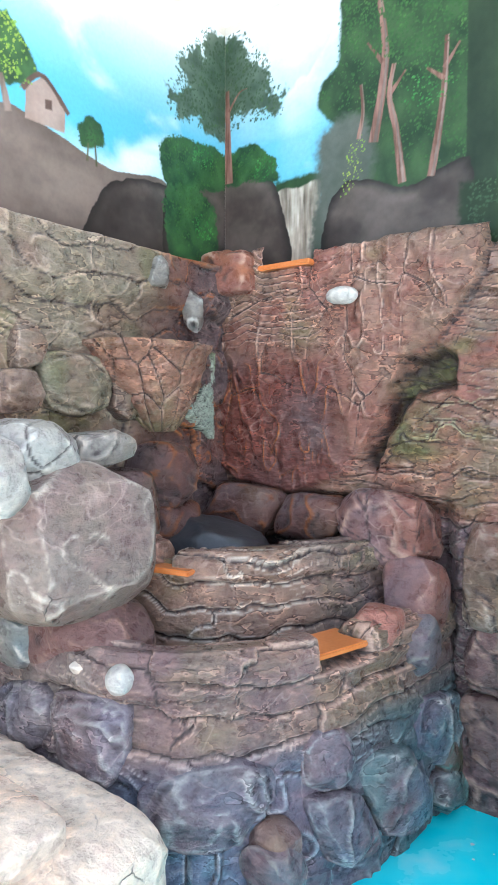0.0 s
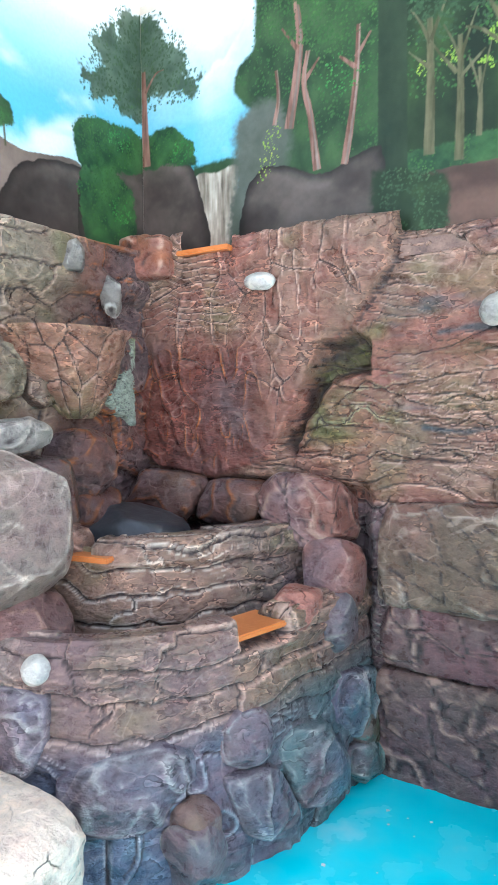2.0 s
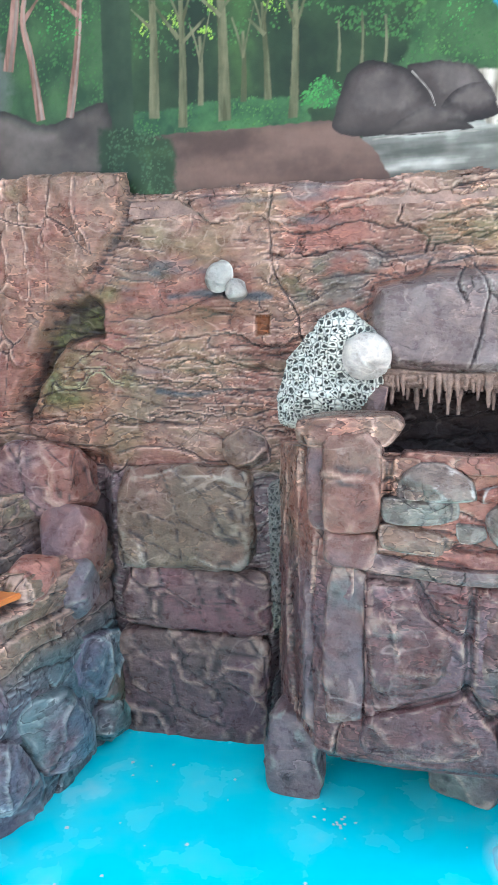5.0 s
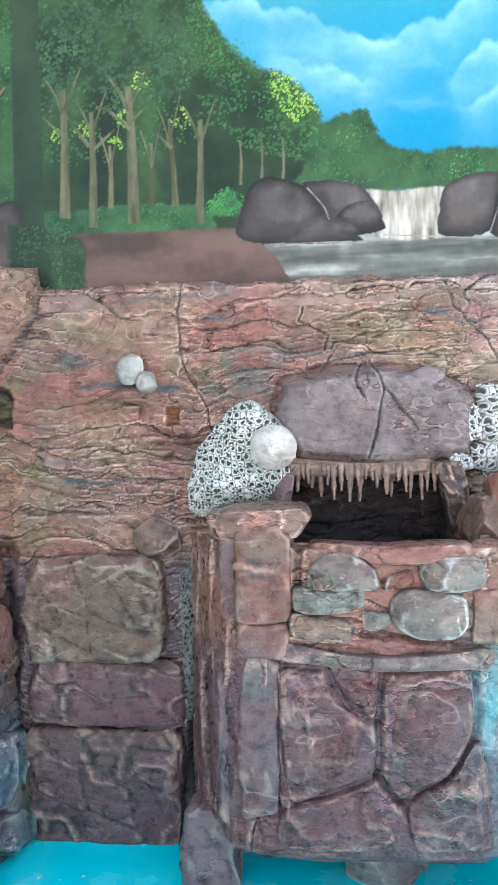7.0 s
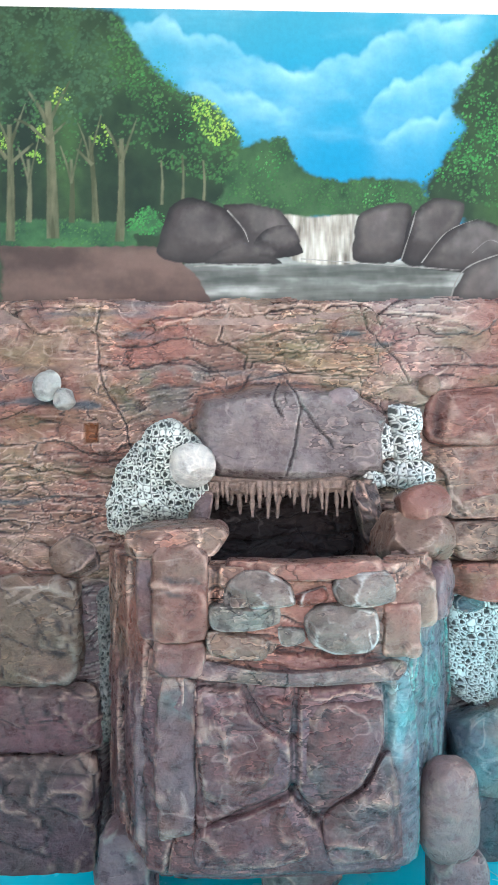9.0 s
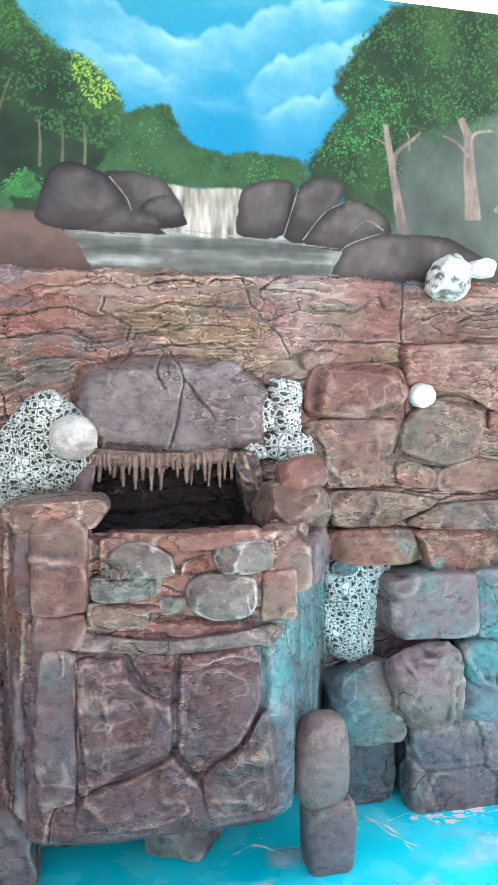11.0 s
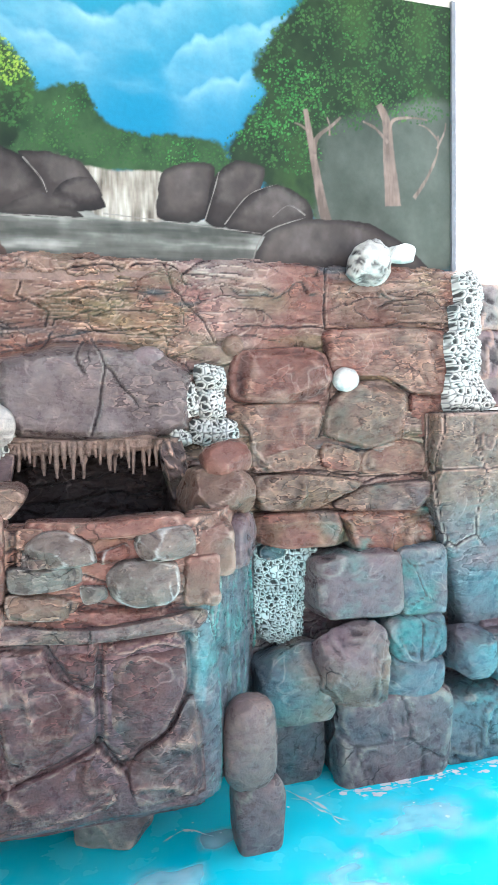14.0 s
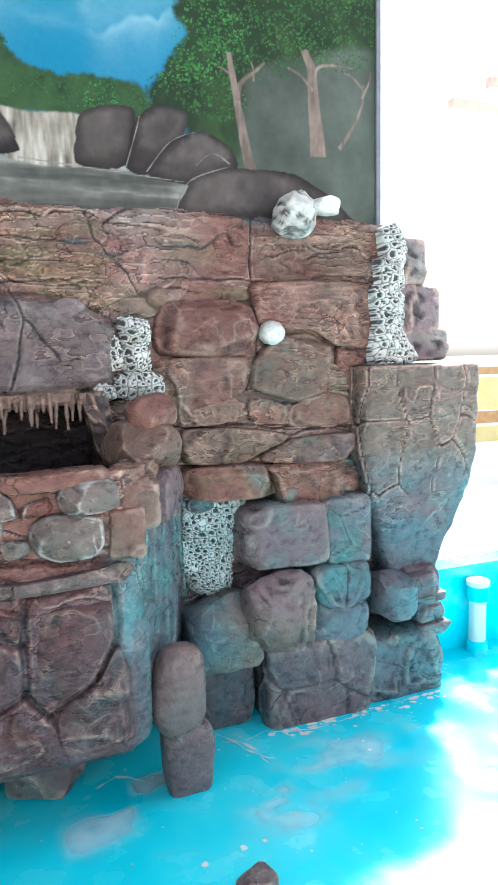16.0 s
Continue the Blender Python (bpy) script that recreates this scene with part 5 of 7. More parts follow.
dabs("painted_leaves", [(-0.35, 2.38), (-0.28, 2.44), (-0.22, 2.41), (-0.22, 2.35), (-0.33, 2.34)], WALL_A, 8, LEAFG, mn, 130, 0.010, 14)
flat_shape("painted_river", [(-0.13, 2.23), (0.31, 2.26), (0.52, 2.25), (0.95, 2.23), (1.2, 2.15), (1.2, 2.03), (-0.13, 2.03)], WALL_A, 4, RIVER, mn)
flat_shape("painted_waterfall", [(0.22, 2.41), (0.36, 2.405), (0.54, 2.41), (0.53, 2.23), (0.28, 2.24)], WALL_A, 5, FALLS, mn)
for pts, lay in (([(0.01, 2.45), (0.12, 2.455), (0.23, 2.43), (0.31, 2.31), (0.18, 2.27), (0.09, 2.31)], 6), ([(-0.24, 2.27), (-0.19, 2.44), (-0.10, 2.48), (0.03, 2.43), (0.10, 2.31), (0.03, 2.23), (-0.17, 2.23)], 8), ([(0.12, 2.28), (0.18, 2.36), (0.27, 2.37), (0.32, 2.27), (0.22, 2.245)], 7), ([(-0.06, 2.225), (0.05, 2.30), (0.14, 2.29), (0.24, 2.225)], 9),
                 ([(0.51, 2.24), (0.54, 2.42), (0.65, 2.46), (0.74, 2.45), (0.74, 2.30), (0.67, 2.23)], 7), ([(0.70, 2.24), (0.74, 2.41), (0.83, 2.48), (0.95, 2.46), (0.92, 2.36), (0.78, 2.22)], 8), ([(0.78, 2.22), (0.88, 2.35), (1.00, 2.40), (1.13, 2.35), (1.15, 2.26), (0.99, 2.19)], 9), ([(0.90, 2.11), (0.97, 2.22), (1.12, 2.27), (1.40, 2.27), (1.60, 2.17), (1.70, 2.03), (0.88, 2.03)], 11)):
    flat_shape("painted_rock", pts, WALL_A, lay, MROCK, mn, 0.006, lay)
    q = np.array(pts)
    c = q.mean(0)
    flat_shape("painted_highlight", c + (q - c) * np.array((0.62, 0.55)) + np.array((0.012, 0.028)), WALL_A, lay + 0.3, MROCKL, mn, 0.014, lay + 50)
for p in ([(0.89, 2.08), (0.92, 2.17), (0.98, 2.225), (1.12, 2.275)], [(1.12, 2.285), (1.05, 2.32), (0.98, 2.27)], [(0.78, 2.23), (0.88, 2.35), (1.0, 2.40)], [(0.70, 2.24), (0.74, 2.36), (0.76, 2.43)], [(0.31, 2.245), (0.6, 2.225), (0.95, 2.2)], [(-0.1, 2.215), (0.1, 2.225), (0.27, 2.215)], [(0.03, 2.43), (0.09, 2.36), (0.11, 2.31)]):
    stroke("painted_line", p, 0.0045, 0.002, WALL_A, 12, WHITELINE, mn)
EAST = [(0.79, 2.53), (0.88, 2.64), (0.96, 2.75), (0.91, 2.84), (1.01, 3.02), (1.13, 3.15), (1.20, 3.20), (1.80, 3.20), (1.80, 2.10), (1.19, 2.12), (1.14, 2.32), (0.83, 2.42)]
flat_shape("painted_wood", EAST, WALL_A, 2, FOREST, mn, 0.025, 15)
flat_shape("painted_grove", [(1.20, 2.62), (1.45, 2.73), (1.80, 2.79), (1.80, 2.08), (1.19, 2.10)], WALL_A, 3, GREYGROVE, mn, 0.01, 16)
dabs("painted_leaves", EAST[:8] + [(1.78, 2.75), (1.45, 2.68), (1.2, 2.6), (1.1, 2.45)], WALL_A, 4, LEAFM, mn, 1500, 0.013, 17)
dabs("painted_leaves", [(0.82, 2.54), (0.96, 2.72), (0.95, 2.84), (1.1, 2.9), (1.25, 2.75), (1.05, 2.6)], WALL_A, 5, LEAFG, mn, 260, 0.011, 18)
for p, w in (([(1.221, 2.246), (1.201, 2.309), (1.169, 2.467), (1.142, 2.618), (1.127, 2.707)], 0.048), ([(1.161, 2.534), (1.176, 2.599), (1.243, 2.654), (1.281, 2.690)], 0.022), ([(1.142, 2.618), (1.107, 2.642), (1.078, 2.649)], 0.014), ([(1.231, 2.612), (1.231, 2.653), (1.221, 2.684)], 0.01), ([(1.519, 2.347), (1.513, 2.421), (1.499, 2.561), (1.491, 2.688), (1.454, 2.759)], 0.075), ([(1.496, 2.607), (1.439, 2.660), (1.382, 2.683)], 0.014), ([(1.499, 2.649), (1.525, 2.703), (1.617, 2.720), (1.684, 2.717)], 0.016), ([(1.619, 2.386), (1.678, 2.468), (1.732, 2.579), (1.736, 2.656)], 0.018), ([(1.736, 2.639), (1.685, 2.682), (1.644, 2.695)], 0.012), ([(1.731, 2.603), (1.766, 2.672), (1.774, 2.713)], 0.01)):
    stroke("painted_trunk", p, w, w * 0.4, WALL_A, 7, PALEBARK, mn)
# the corner scene on the north wall
flat_shape("painted_wood", [(-1.62, 3.24), (-1.098, 3.24), (-1.098, 2.3), (-1.34, 2.3), (-1.54, 2.42), (-1.62, 2.62), (-1.76, 2.78), (-1.74, 2.88), (-1.66, 2.94), (-1.65, 3.1)], WALL_A, 2, MIDGREEN, mn, 0.0, 20)
dabs("painted_leaves", [(-1.62, 3.22), (-1.09, 3.22), (-1.09, 2.45), (-1.34, 2.45), (-1.62, 2.72), (-1.74, 2.82), (-1.66, 2.94)], WALL_A, 3, LEAFM, mn, 900, 0.012, 21)
flat_shape("painted_rock", [(-1.76, 2.46), (-1.76, 2.64), (-1.66, 2.70), (-1.54, 2.69), (-1.48, 2.55), (-1.52, 2.40), (-1.62, 2.12), (-1.80, 2.12)], WALL_A, 4, GREYGROVE, mn, 0.02, 22)
flat_shape("painted_rock", [(-1.72, 2.12), (-1.70, 2.36), (-1.60, 2.44), (-1.50, 2.42), (-1.34, 2.36), (-1.09, 2.42), (-1.09, 2.10)], WALL_A, 6, MROCK, mn, 0.01, 23)
flat_shape("painted_far_wood", [(-1.98, 2.50), (-1.85, 2.51), (-1.72, 2.50), (-1.72, 2.42), (-1.98, 2.42)], WALL_A, 2, MIDGREEN, mn, 0.01, 24)
flat_shape("painted_waterfall", [(-1.97, 2.46), (-1.86, 2.46), (-1.74, 2.465), (-1.79, 2.12), (-1.92, 2.12)], WALL_A, 3, FALLS, mn)
flat_shape("painted_rock", [(-2.34, 2.56), (-2.14, 2.58), (-2.00, 2.52), (-1.95, 2.40), (-1.90, 2.12), (-2.34, 2.12)], WALL_A, 5, MROCK, mn, 0.008, 25)
flat_shape("painted_bush", [(-2.34, 2.70), (-2.11, 2.71), (-1.99, 2.61), (-1.96, 2.50), (-2.14, 2.54), (-2.34, 2.56)], WALL_A, 6, BUSHY, mn, 0.02, 26)
dabs("painted_leaves", [(-2.25, 2.69), (-2.11, 2.70), (-1.98, 2.60), (-1.97, 2.52), (-2.2, 2.56)], WALL_A, 7, LEAFM, mn, 160, 0.010, 27)
CROWN_A = [(-2.34, 3.24), (-2.20, 3.23), (-2.13, 3.12), (-2.05, 3.05), (-2.03, 2.95), (-1.95, 2.88), (-1.98, 2.82), (-2.14, 2.86), (-2.34, 2.84)]
flat_shape("painted_crown", CROWN_A, WALL_A, 6, CROWNP, mn, 0.075, 28)
dabs("painted_leaves", CROWN_A, WALL_A, 7, LEAFD, mn, 520, 0.013, 29, spill=3.0)
stroke("painted_trunk", [(-2.27, 3.0), (-2.268, 2.8), (-2.262, 2.56)], 0.022, 0.05, WALL_A, 9, REDBARK, mn)
stroke("painted_branch", [(-2.26, 2.90), (-2.2, 2.97), (-2.15, 2.98)], 0.015, 0.006, WALL_A, 9, REDBARK, mn)
for p, w in (([(-1.47, 3.16), (-1.44, 2.95), (-1.45, 2.79), (-1.49, 2.57)], 0.045), ([(-1.40, 2.86), (-1.42, 2.74), (-1.39, 2.6), (-1.36, 2.38)], 0.036), ([(-1.18, 2.90), (-1.19, 2.71), (-1.21, 2.55), (-1.24, 2.38)], 0.034), ([(-1.55, 2.82), (-1.54, 2.7), (-1.56, 2.6)], 0.02)):
    stroke("painted_trunk", p, w * 0.5, w * 1.0, WALL_A, 8, REDBARK, mn)
    stroke("painted_light", np.array(p) + np.array((0.006, 0)), w * 0.15, w * 0.35, WALL_A, 9, PALEBARK, mn)
for p in ([(-1.42, 2.74), (-1.35, 2.82)], [(-1.19, 2.74), (-1.26, 2.80)], [(-1.45, 2.88), (-1.52, 2.98)], [(-1.19, 2.78), (-1.13, 2.86)]):
    stroke("painted_branch", p, 0.02, 0.007, WALL_A, 8, REDBARK, mn)
dabs("painted_leaves", [(-1.60, 2.58), (-1.53, 2.62), (-1.55, 2.45), (-1.64, 2.38)], WALL_A, 7, LEAFY, mn, 60, 0.009, 30)
# the west wall
mural_w = thing("mural_west", "glossy painted wall mural of pale sky, hillside, house and trees", "mural")
mw = mural_w
flat_shape("painted_hill", [(0.3, 2.47), (1.49, 2.50), (1.66, 2.53), (1.84, 2.49), (2.12, 2.43), (2.42, 2.46), (2.46, 2.05), (0.3, 2.05)], WALL_B, 2, HILL, mw, 0.006, 31)
flat_shape("painted_rock", [(2.06, 2.34), (2.20, 2.42), (2.42, 2.45), (2.50, 2.3), (2.50, 2.05), (1.95, 2.05)], WALL_B, 3, MROCK, mw, 0.008, 32)
flat_shape("painted_rock", [(2.42, 2.45), (2.62, 2.60), (2.88, 2.58), (2.88, 2.05), (2.42, 2.05)], WALL_B, 4, MROCK, mw, 0.008, 33)
flat_shape("painted_bush", [(2.38, 2.60), (2.46, 2.68), (2.60, 2.70), (2.88, 2.70), (2.88, 2.55), (2.44, 2.44)], WALL_B, 5, BUSHY, mw, 0.03, 34)
dabs("painted_leaves", [(2.38, 2.60), (2.46, 2.68), (2.60, 2.70), (2.80, 2.70), (2.78, 2.55), (2.44, 2.46)], WALL_B, 6, LEAFM, mw, 220, 0.013, 35)
flat_shape("painted_bush", [(2.40, 2.40), (2.58, 2.49), (2.74, 2.42), (2.76, 2.20), (2.60, 2.06), (2.45, 2.06)], WALL_B, 7, BUSHY, mw, 0.03, 36)
dabs("painted_leaves", [(2.40, 2.40), (2.58, 2.49), (2.74, 2.42), (2.74, 2.2), (2.47, 2.12)], WALL_B, 8, LEAFM, mw, 240, 0.013, 37)
CROWN_B = [(2.88, 3.25), (2.72, 3.22), (2.62, 3.10), (2.52, 3.02), (2.54, 2.93), (2.44, 2.86), (2.50, 2.79), (2.62, 2.83), (2.70, 2.77), (2.88, 2.82)]
flat_shape("painted_crown", CROWN_B, WALL_B, 6, CROWNP, mw, 0.075, 38)
dabs("painted_leaves", CROWN_B, WALL_B, 7, LEAFD, mw, 520, 0.014, 39, spill=3.0)
flat_shape("painted_house", [(1.715, 2.50), (1.72, 2.61), (1.79, 2.67), (1.89, 2.60), (1.885, 2.50)], WALL_B, 3, HOUSE, mw, soft=False)
stroke("painted_roof", [(1.705, 2.60), (1.79, 2.675), (1.905, 2.575)], 0.02, 0.02, WALL_B, 4, BANK, mw)
flat_shape("painted_window", [(1.80, 2.56), (1.83, 2.565), (1.83, 2.60), (1.80, 2.595)], WALL_B, 4, BANK, mw, soft=False)
TREE_B = [(1.50, 2.72), (1.56, 2.80), (1.65, 2.84), (1.72, 2.76), (1.77, 2.67), (1.71, 2.61), (1.60, 2.58), (1.50, 2.60)]
flat_shape("painted_crown", TREE_B, WALL_B, 3, BUSHY, mw, 0.02, 40)
dabs("painted_leaves", TREE_B, WALL_B, 4, LEAFY, mw, 180, 0.012, 41)
stroke("painted_trunk", [(1.62, 2.62), (1.65, 2.50)], 0.02, 0.03, WALL_B, 5, PALEBARK, mw)
STREE = [(1.95, 2.54), (2.00, 2.60), (2.06, 2.58), (2.07, 2.51), (1.96, 2.48)]
flat_shape("painted_crown", STREE, WALL_B, 3, BUSHY, mw, 0.015, 42)
dabs("painted_leaves", STREE, WALL_B, 4, LEAFD, mw, 90, 0.009, 43)
stroke("painted_trunk", [(1.995, 2.50), (1.99, 2.43)], 0.008, 0.010, WALL_B, 5, BARK, mw)
stroke("painted_trunk", [(2.03, 2.50), (2.035, 2.42)], 0.008, 0.010, WALL_B, 5, BARK, mw)

for place, par, spots in ((WALL_A, mn, ((-2.12, 2.66, 0.08), (-2.05, 2.60, 0.06), (-1.30, 2.95, 0.12), (-1.25, 2.75, 0.10), (-1.55, 3.05, 0.08))), (WALL_B, mw, ((2.52, 2.64, 0.08), (2.66, 2.66, 0.07), (2.56, 2.42, 0.09), (2.66, 2.33, 0.07)))):
    for k, (u, v, r) in enumerate(spots):
        dabs("painted_leaves", [(u - r, v - r / 2), (u - r / 2, v + r / 2), (u + r / 2, v + r / 2), (u + r, v - r / 3), (u, v - r)], place, 9.5, LEAFG if k % 2 else LEAFM, par, 60, 0.010, 300 + k, spill=1.0)
for u, v, r in ((-0.25, 2.93, 0.10), (-0.12, 2.80, 0.10), (0.20, 2.62, 0.07), (0.62, 2.50, 0.06), (1.0, 2.72, 0.12), (1.3, 2.95, 0.18), (1.55, 2.85, 0.14), (1.1, 2.55, 0.1)):
    dabs("painted_leaves", [(u - r, v - r / 2), (u - r / 2, v + r / 2), (u + r / 2, v + r / 2), (u + r, v - r / 3), (u, v - r)], WALL_A, 6.5, LEAFG, mn, 45, 0.008, int(400 + 90 * u), spill=1.0)

# ---- skies, then every coat ----
WALL_A.colour[:] = sky_coat(WALL_A, [(0.0, (0.010, 0.155, 0.275)), (0.35, (0.013, 0.175, 0.28)), (0.7, (0.024, 0.19, 0.28)), (1.0, (0.04, 0.20, 0.27))], (0.27, 0.42, 0.47), (1.5, 1, 4.5), 0.55, 0.0, 0.6, 3)
# pale sky paint; its whiter top also holds glare put into the colour
PALE = [(0.0, (0.10, 0.40, 0.52)), (0.3, (0.11, 0.38, 0.53)), (0.55, (0.26, 0.48, 0.56)), (1.0, (0.62, 0.69, 0.71))]
pale_side = sky_coat(WALL_A, PALE, (0.70, 0.74, 0.75), (2.2, 1, 3.4), 0.85, 0.0, 0.5, 7)
side = step(-WALL_A.us, 1.1, 1.4)[:, None, None]
WALL_A.colour[:] = WALL_A.colour * (1 - side) + pale_side * side
WALL_B.colour[:] = sky_coat(WALL_B, PALE, (0.70, 0.74, 0.75), (2.2, 1, 3.4), 0.85, 0.0, 0.5, 8)
for k, (ridge, deep) in enumerate((([(-0.42, 3.10), (-0.23, 3.16), (-0.09, 3.10), (0.06, 3.06), (0.17, 2.99), (0.36, 2.94)], 0.09), ([(0.58, 2.82), (0.70, 2.92), (0.84, 2.96), (0.98, 3.02), (1.12, 3.06)], 0.08), ([(0.35, 2.98), (0.55, 3.04), (0.72, 3.14), (1.0, 3.18)], 0.07), ([(0.62, 2.70), (0.74, 2.76), (0.90, 2.82)], 0.05), ([(-0.1, 2.92), (0.12, 2.86), (0.30, 2.80)], 0.05))):
    WALL_A.clouds(ridge, (0.38, 0.53, 0.57), 0.55, deep, 11 + k)
for k, ridge in enumerate(([(-1.95, 2.85), (-1.8, 2.95), (-1.66, 3.08)], [(-2.2, 3.05), (-2.0, 3.12), (-1.75, 3.2)])):
    WALL_A.clouds(ridge, (0.74, 0.77, 0.78), 0.8, 0.12, 21 + k)
WALL_A.mesh(on_a(YA - 0.006), mural_n, lambda u, v: (v < ZT) | (u < -1.10), "painted forest, river and sky")
WALL_B.mesh(on_b(XB + 0.006), mural_w, lambda u, v: v < 9, "painted pale sky, hill and trees")


# ---- stones of the north facing ----
A76, A72, A70 = on_a(2.775), on_a(2.76), on_a(2.755)
RN = rock_north
slab("stone", [(0.793, 1.723), (0.867, 1.740), (1.080, 1.748), (1.178, 1.715), (1.205, 1.635), (1.183, 1.544), (1.080, 1.510), (0.796, 1.529), (0.758, 1.613)], A76, 0.07, ROCK, RN, RED * 0.85, RED * 0.62, seed=201, round_by=3.4, amp=1.2, dry=0.4)
slab("stone", [(1.178, 1.502), (1.272, 1.598), (1.443, 1.614), (1.558, 1.548), (1.554, 1.386), (1.457, 1.343), (1.354, 1.322), (1.252, 1.353), (1.163, 1.388)], A76, 0.06, ROCK, RN, RED * 1.05, BROWN * 0.8, seed=202, teal=0.2, round_by=4.5, amp=1.3, dry=0.4)
slab("stone", [(0.789, 1.518), (1.152, 1.521), (1.143, 1.389), (1.103, 1.323), (1.008, 1.270), (0.860, 1.251), (0.846, 1.391)], A76, 0.022, ROCK, RN, 0.85 * RED * 0.9, BROWN * 0.9, seed=203, round_by=12, amp=1.6, dry=0.4)
slab("stone", [(0.871, 1.305), (1.158, 1.360), (1.148, 1.262), (0.871, 1.243)], A76, 0.022, ROCK, RN, 0.85 * RED * 0.85, BROWN * 0.9, seed=204, round_by=12, amp=1.4, dry=0.4)
slab("stone", [(1.162, 1.360), (1.331, 1.305), (1.337, 1.230), (1.155, 1.257)], A76, 0.022, ROCK, RN, 0.85 * RED * 0.9, BROWN, seed=205, round_by=12, dry=0.4)
slab("stone", [(1.344, 1.305), (1.553, 1.374), (1.614, 1.362), (1.615, 1.224), (1.344, 1.219)], A76, 0.022, ROCK, RN, 0.85 * RED, BROWN, seed=206, round_by=12, dry=0.4)
slab("stone", [(1.195, 1.819), (1.743, 1.822), (1.734, 1.555), (1.576, 1.551), (1.451, 1.623), (1.330, 1.628), (1.215, 1.638), (1.180, 1.743)], A76, 0.022, ROCK, RN, 0.85 * RED * 0.95, BROWN, seed=207, round_by=12, amp=1.5, layers=0.006, dry=0.4)
slab("stone", [(1.572, 1.550), (1.730, 1.555), (1.719, 1.487), (1.630, 1.479), (1.619, 1.366), (1.570, 1.372)], A76, 0.022, ROCK, RN, 0.85 * RED * 0.9, BROWN, seed=208, round_by=12, dry=0.4)
slab("stone", [(0.866, 1.233), (1.105, 1.233), (1.331, 1.189), (1.206, 1.119), (1.104, 1.080), (0.870, 1.101)], A72, 0.045, ROCK, RN, BROWN * 0.9, BROWN * 0.75, seed=209, round_by=12, moss=0.25, amp=1.9, dry=0.4)
slab("stone", [(1.207, 1.114), (1.330, 1.171), (1.622, 1.184), (1.729, 1.115), (1.623, 1.060), (1.232, 1.075)], A72, 0.045, ROCK, RN, BROWN * 0.85, SLATE, seed=210, round_by=12, teal=0.3, amp=1.9, dry=0.4)
slab("stone", [(0.868, 1.083), (1.206, 1.076), (1.239, 1.021), (1.259, 0.947), (1.004, 0.943), (0.867, 0.969)], A70, 0.07, ROCK, RN, 0.85 * RED * 1.1, MOSS * 1.2, seed=211, round_by=12, teal=0.4, amp=1.8, dry=0.4)
slab("stone", [(1.215, 1.073), (1.730, 1.061), (1.737, 0.916), (1.515, 0.871), (1.352, 0.856), (1.267, 0.889), (1.233, 1.024)], A70, 0.07, ROCK, RN, 0.85 * RED * 0.9, MOSS, seed=212, round_by=12, teal=0.8, amp=1.8, dry=0.4)
slab("stone", [(0.874, 0.937), (0.910, 0.967), (0.977, 0.954), (0.986, 0.912), (0.933, 0.888), (0.881, 0.905)], on_a(2.76), 0.04, ROCK, RN, BLUEGREY, TEAL * 0.6, seed=216, round_by=3, n=32)
ball("stone", (0.785, 2.76, 1.75), (0.042, 0.03, 0.042), BOULDER, RN, BROWN, RED, seed=213)
ball("stone", (0.44, 2.70, 1.70), (0.075, 0.05, 0.045), BOULDER, RN, PLUM * 1.3, GREY, seed=214)
slab("stone", [(-0.645, 1.15), (-0.56, 1.21), (-0.47, 1.17), (-0.455, 1.08), (-0.53, 1.04), (-0.62, 1.07)], on_a(2.775), 0.045, ROCK, RN, BROWN * 0.9, SLATE, seed=215, moss=0.6, amp=1.5)
for x, z, rx, rz, s in ((-0.64, 1.76, 0.048, 0.048, 1), (-0.582, 1.705, 0.034, 0.033, 2)):
    ball("pebble", (x, 2.755, z), (rx, 0.04, rz), BOULDER, RN, GREY * 1.15, BONE * 0.5, seed=220 + s, high=BONE * 0.75, wash=0.4)
ball("pebble", (1.252, 2.745, 1.612), (0.048, 0.045, 0.048), BOULDER, RN, BONE, GREY * 2, seed=223, high=BONE, wash=0.3)
ball("pebble", (-1.56, 2.70, 1.935), (0.068, 0.05, 0.036), BOULDER, RN, BONE * 0.9, GREY * 1.8, seed=224, high=BONE, wash=0.3)
tagged(ball("white_stone", (1.36, 2.745, 2.085), (0.097, 0.085, 0.095), BOULDER, None, GREY * 1.6, BONE * 0.8, seed=225, high=BONE, facets=9), "round cracked white stone on the rock ledge", "stone")
tagged(ball("white_stone", (1.505, 2.76, 2.135), (0.08, 0.06, 0.04), BOULDER, None, BONE, BONE * 0.8, seed=226, high=BONE, wash=0.3), "flat white stone lying on the rock ledge", "stone")
# the three-course column
boulder("rock_block", (-0.76, 2.80, 0.19), (0.61, 0.22, 0.46), BOULDER, RN, np.array((0.125, 0.085, 0.076)), np.array((0.13, 0.078, 0.085)), PINK * 0.7, seed=101, square=8, n=44, facets=6)
boulder("rock_block", (-0.745, 2.80, 0.545), (0.60, 0.21, 0.26), BOULDER, RN, np.array((0.16, 0.085, 0.088)), np.array((0.125, 0.09, 0.08)), PINK * 0.7, seed=102, square=6, n=40, facets=6)
boulder("rock_block", (-0.79, 2.80, 0.86), (0.54, 0.22, 0.40), BOULDER, RN, np.array((0.16, 0.115, 0.085)), np.array((0.185, 0.11, 0.088)), CREAM * 0.65, seed=103, dry=0.6, square=9, chips=6, n=44, facets=7, moss=0.3)
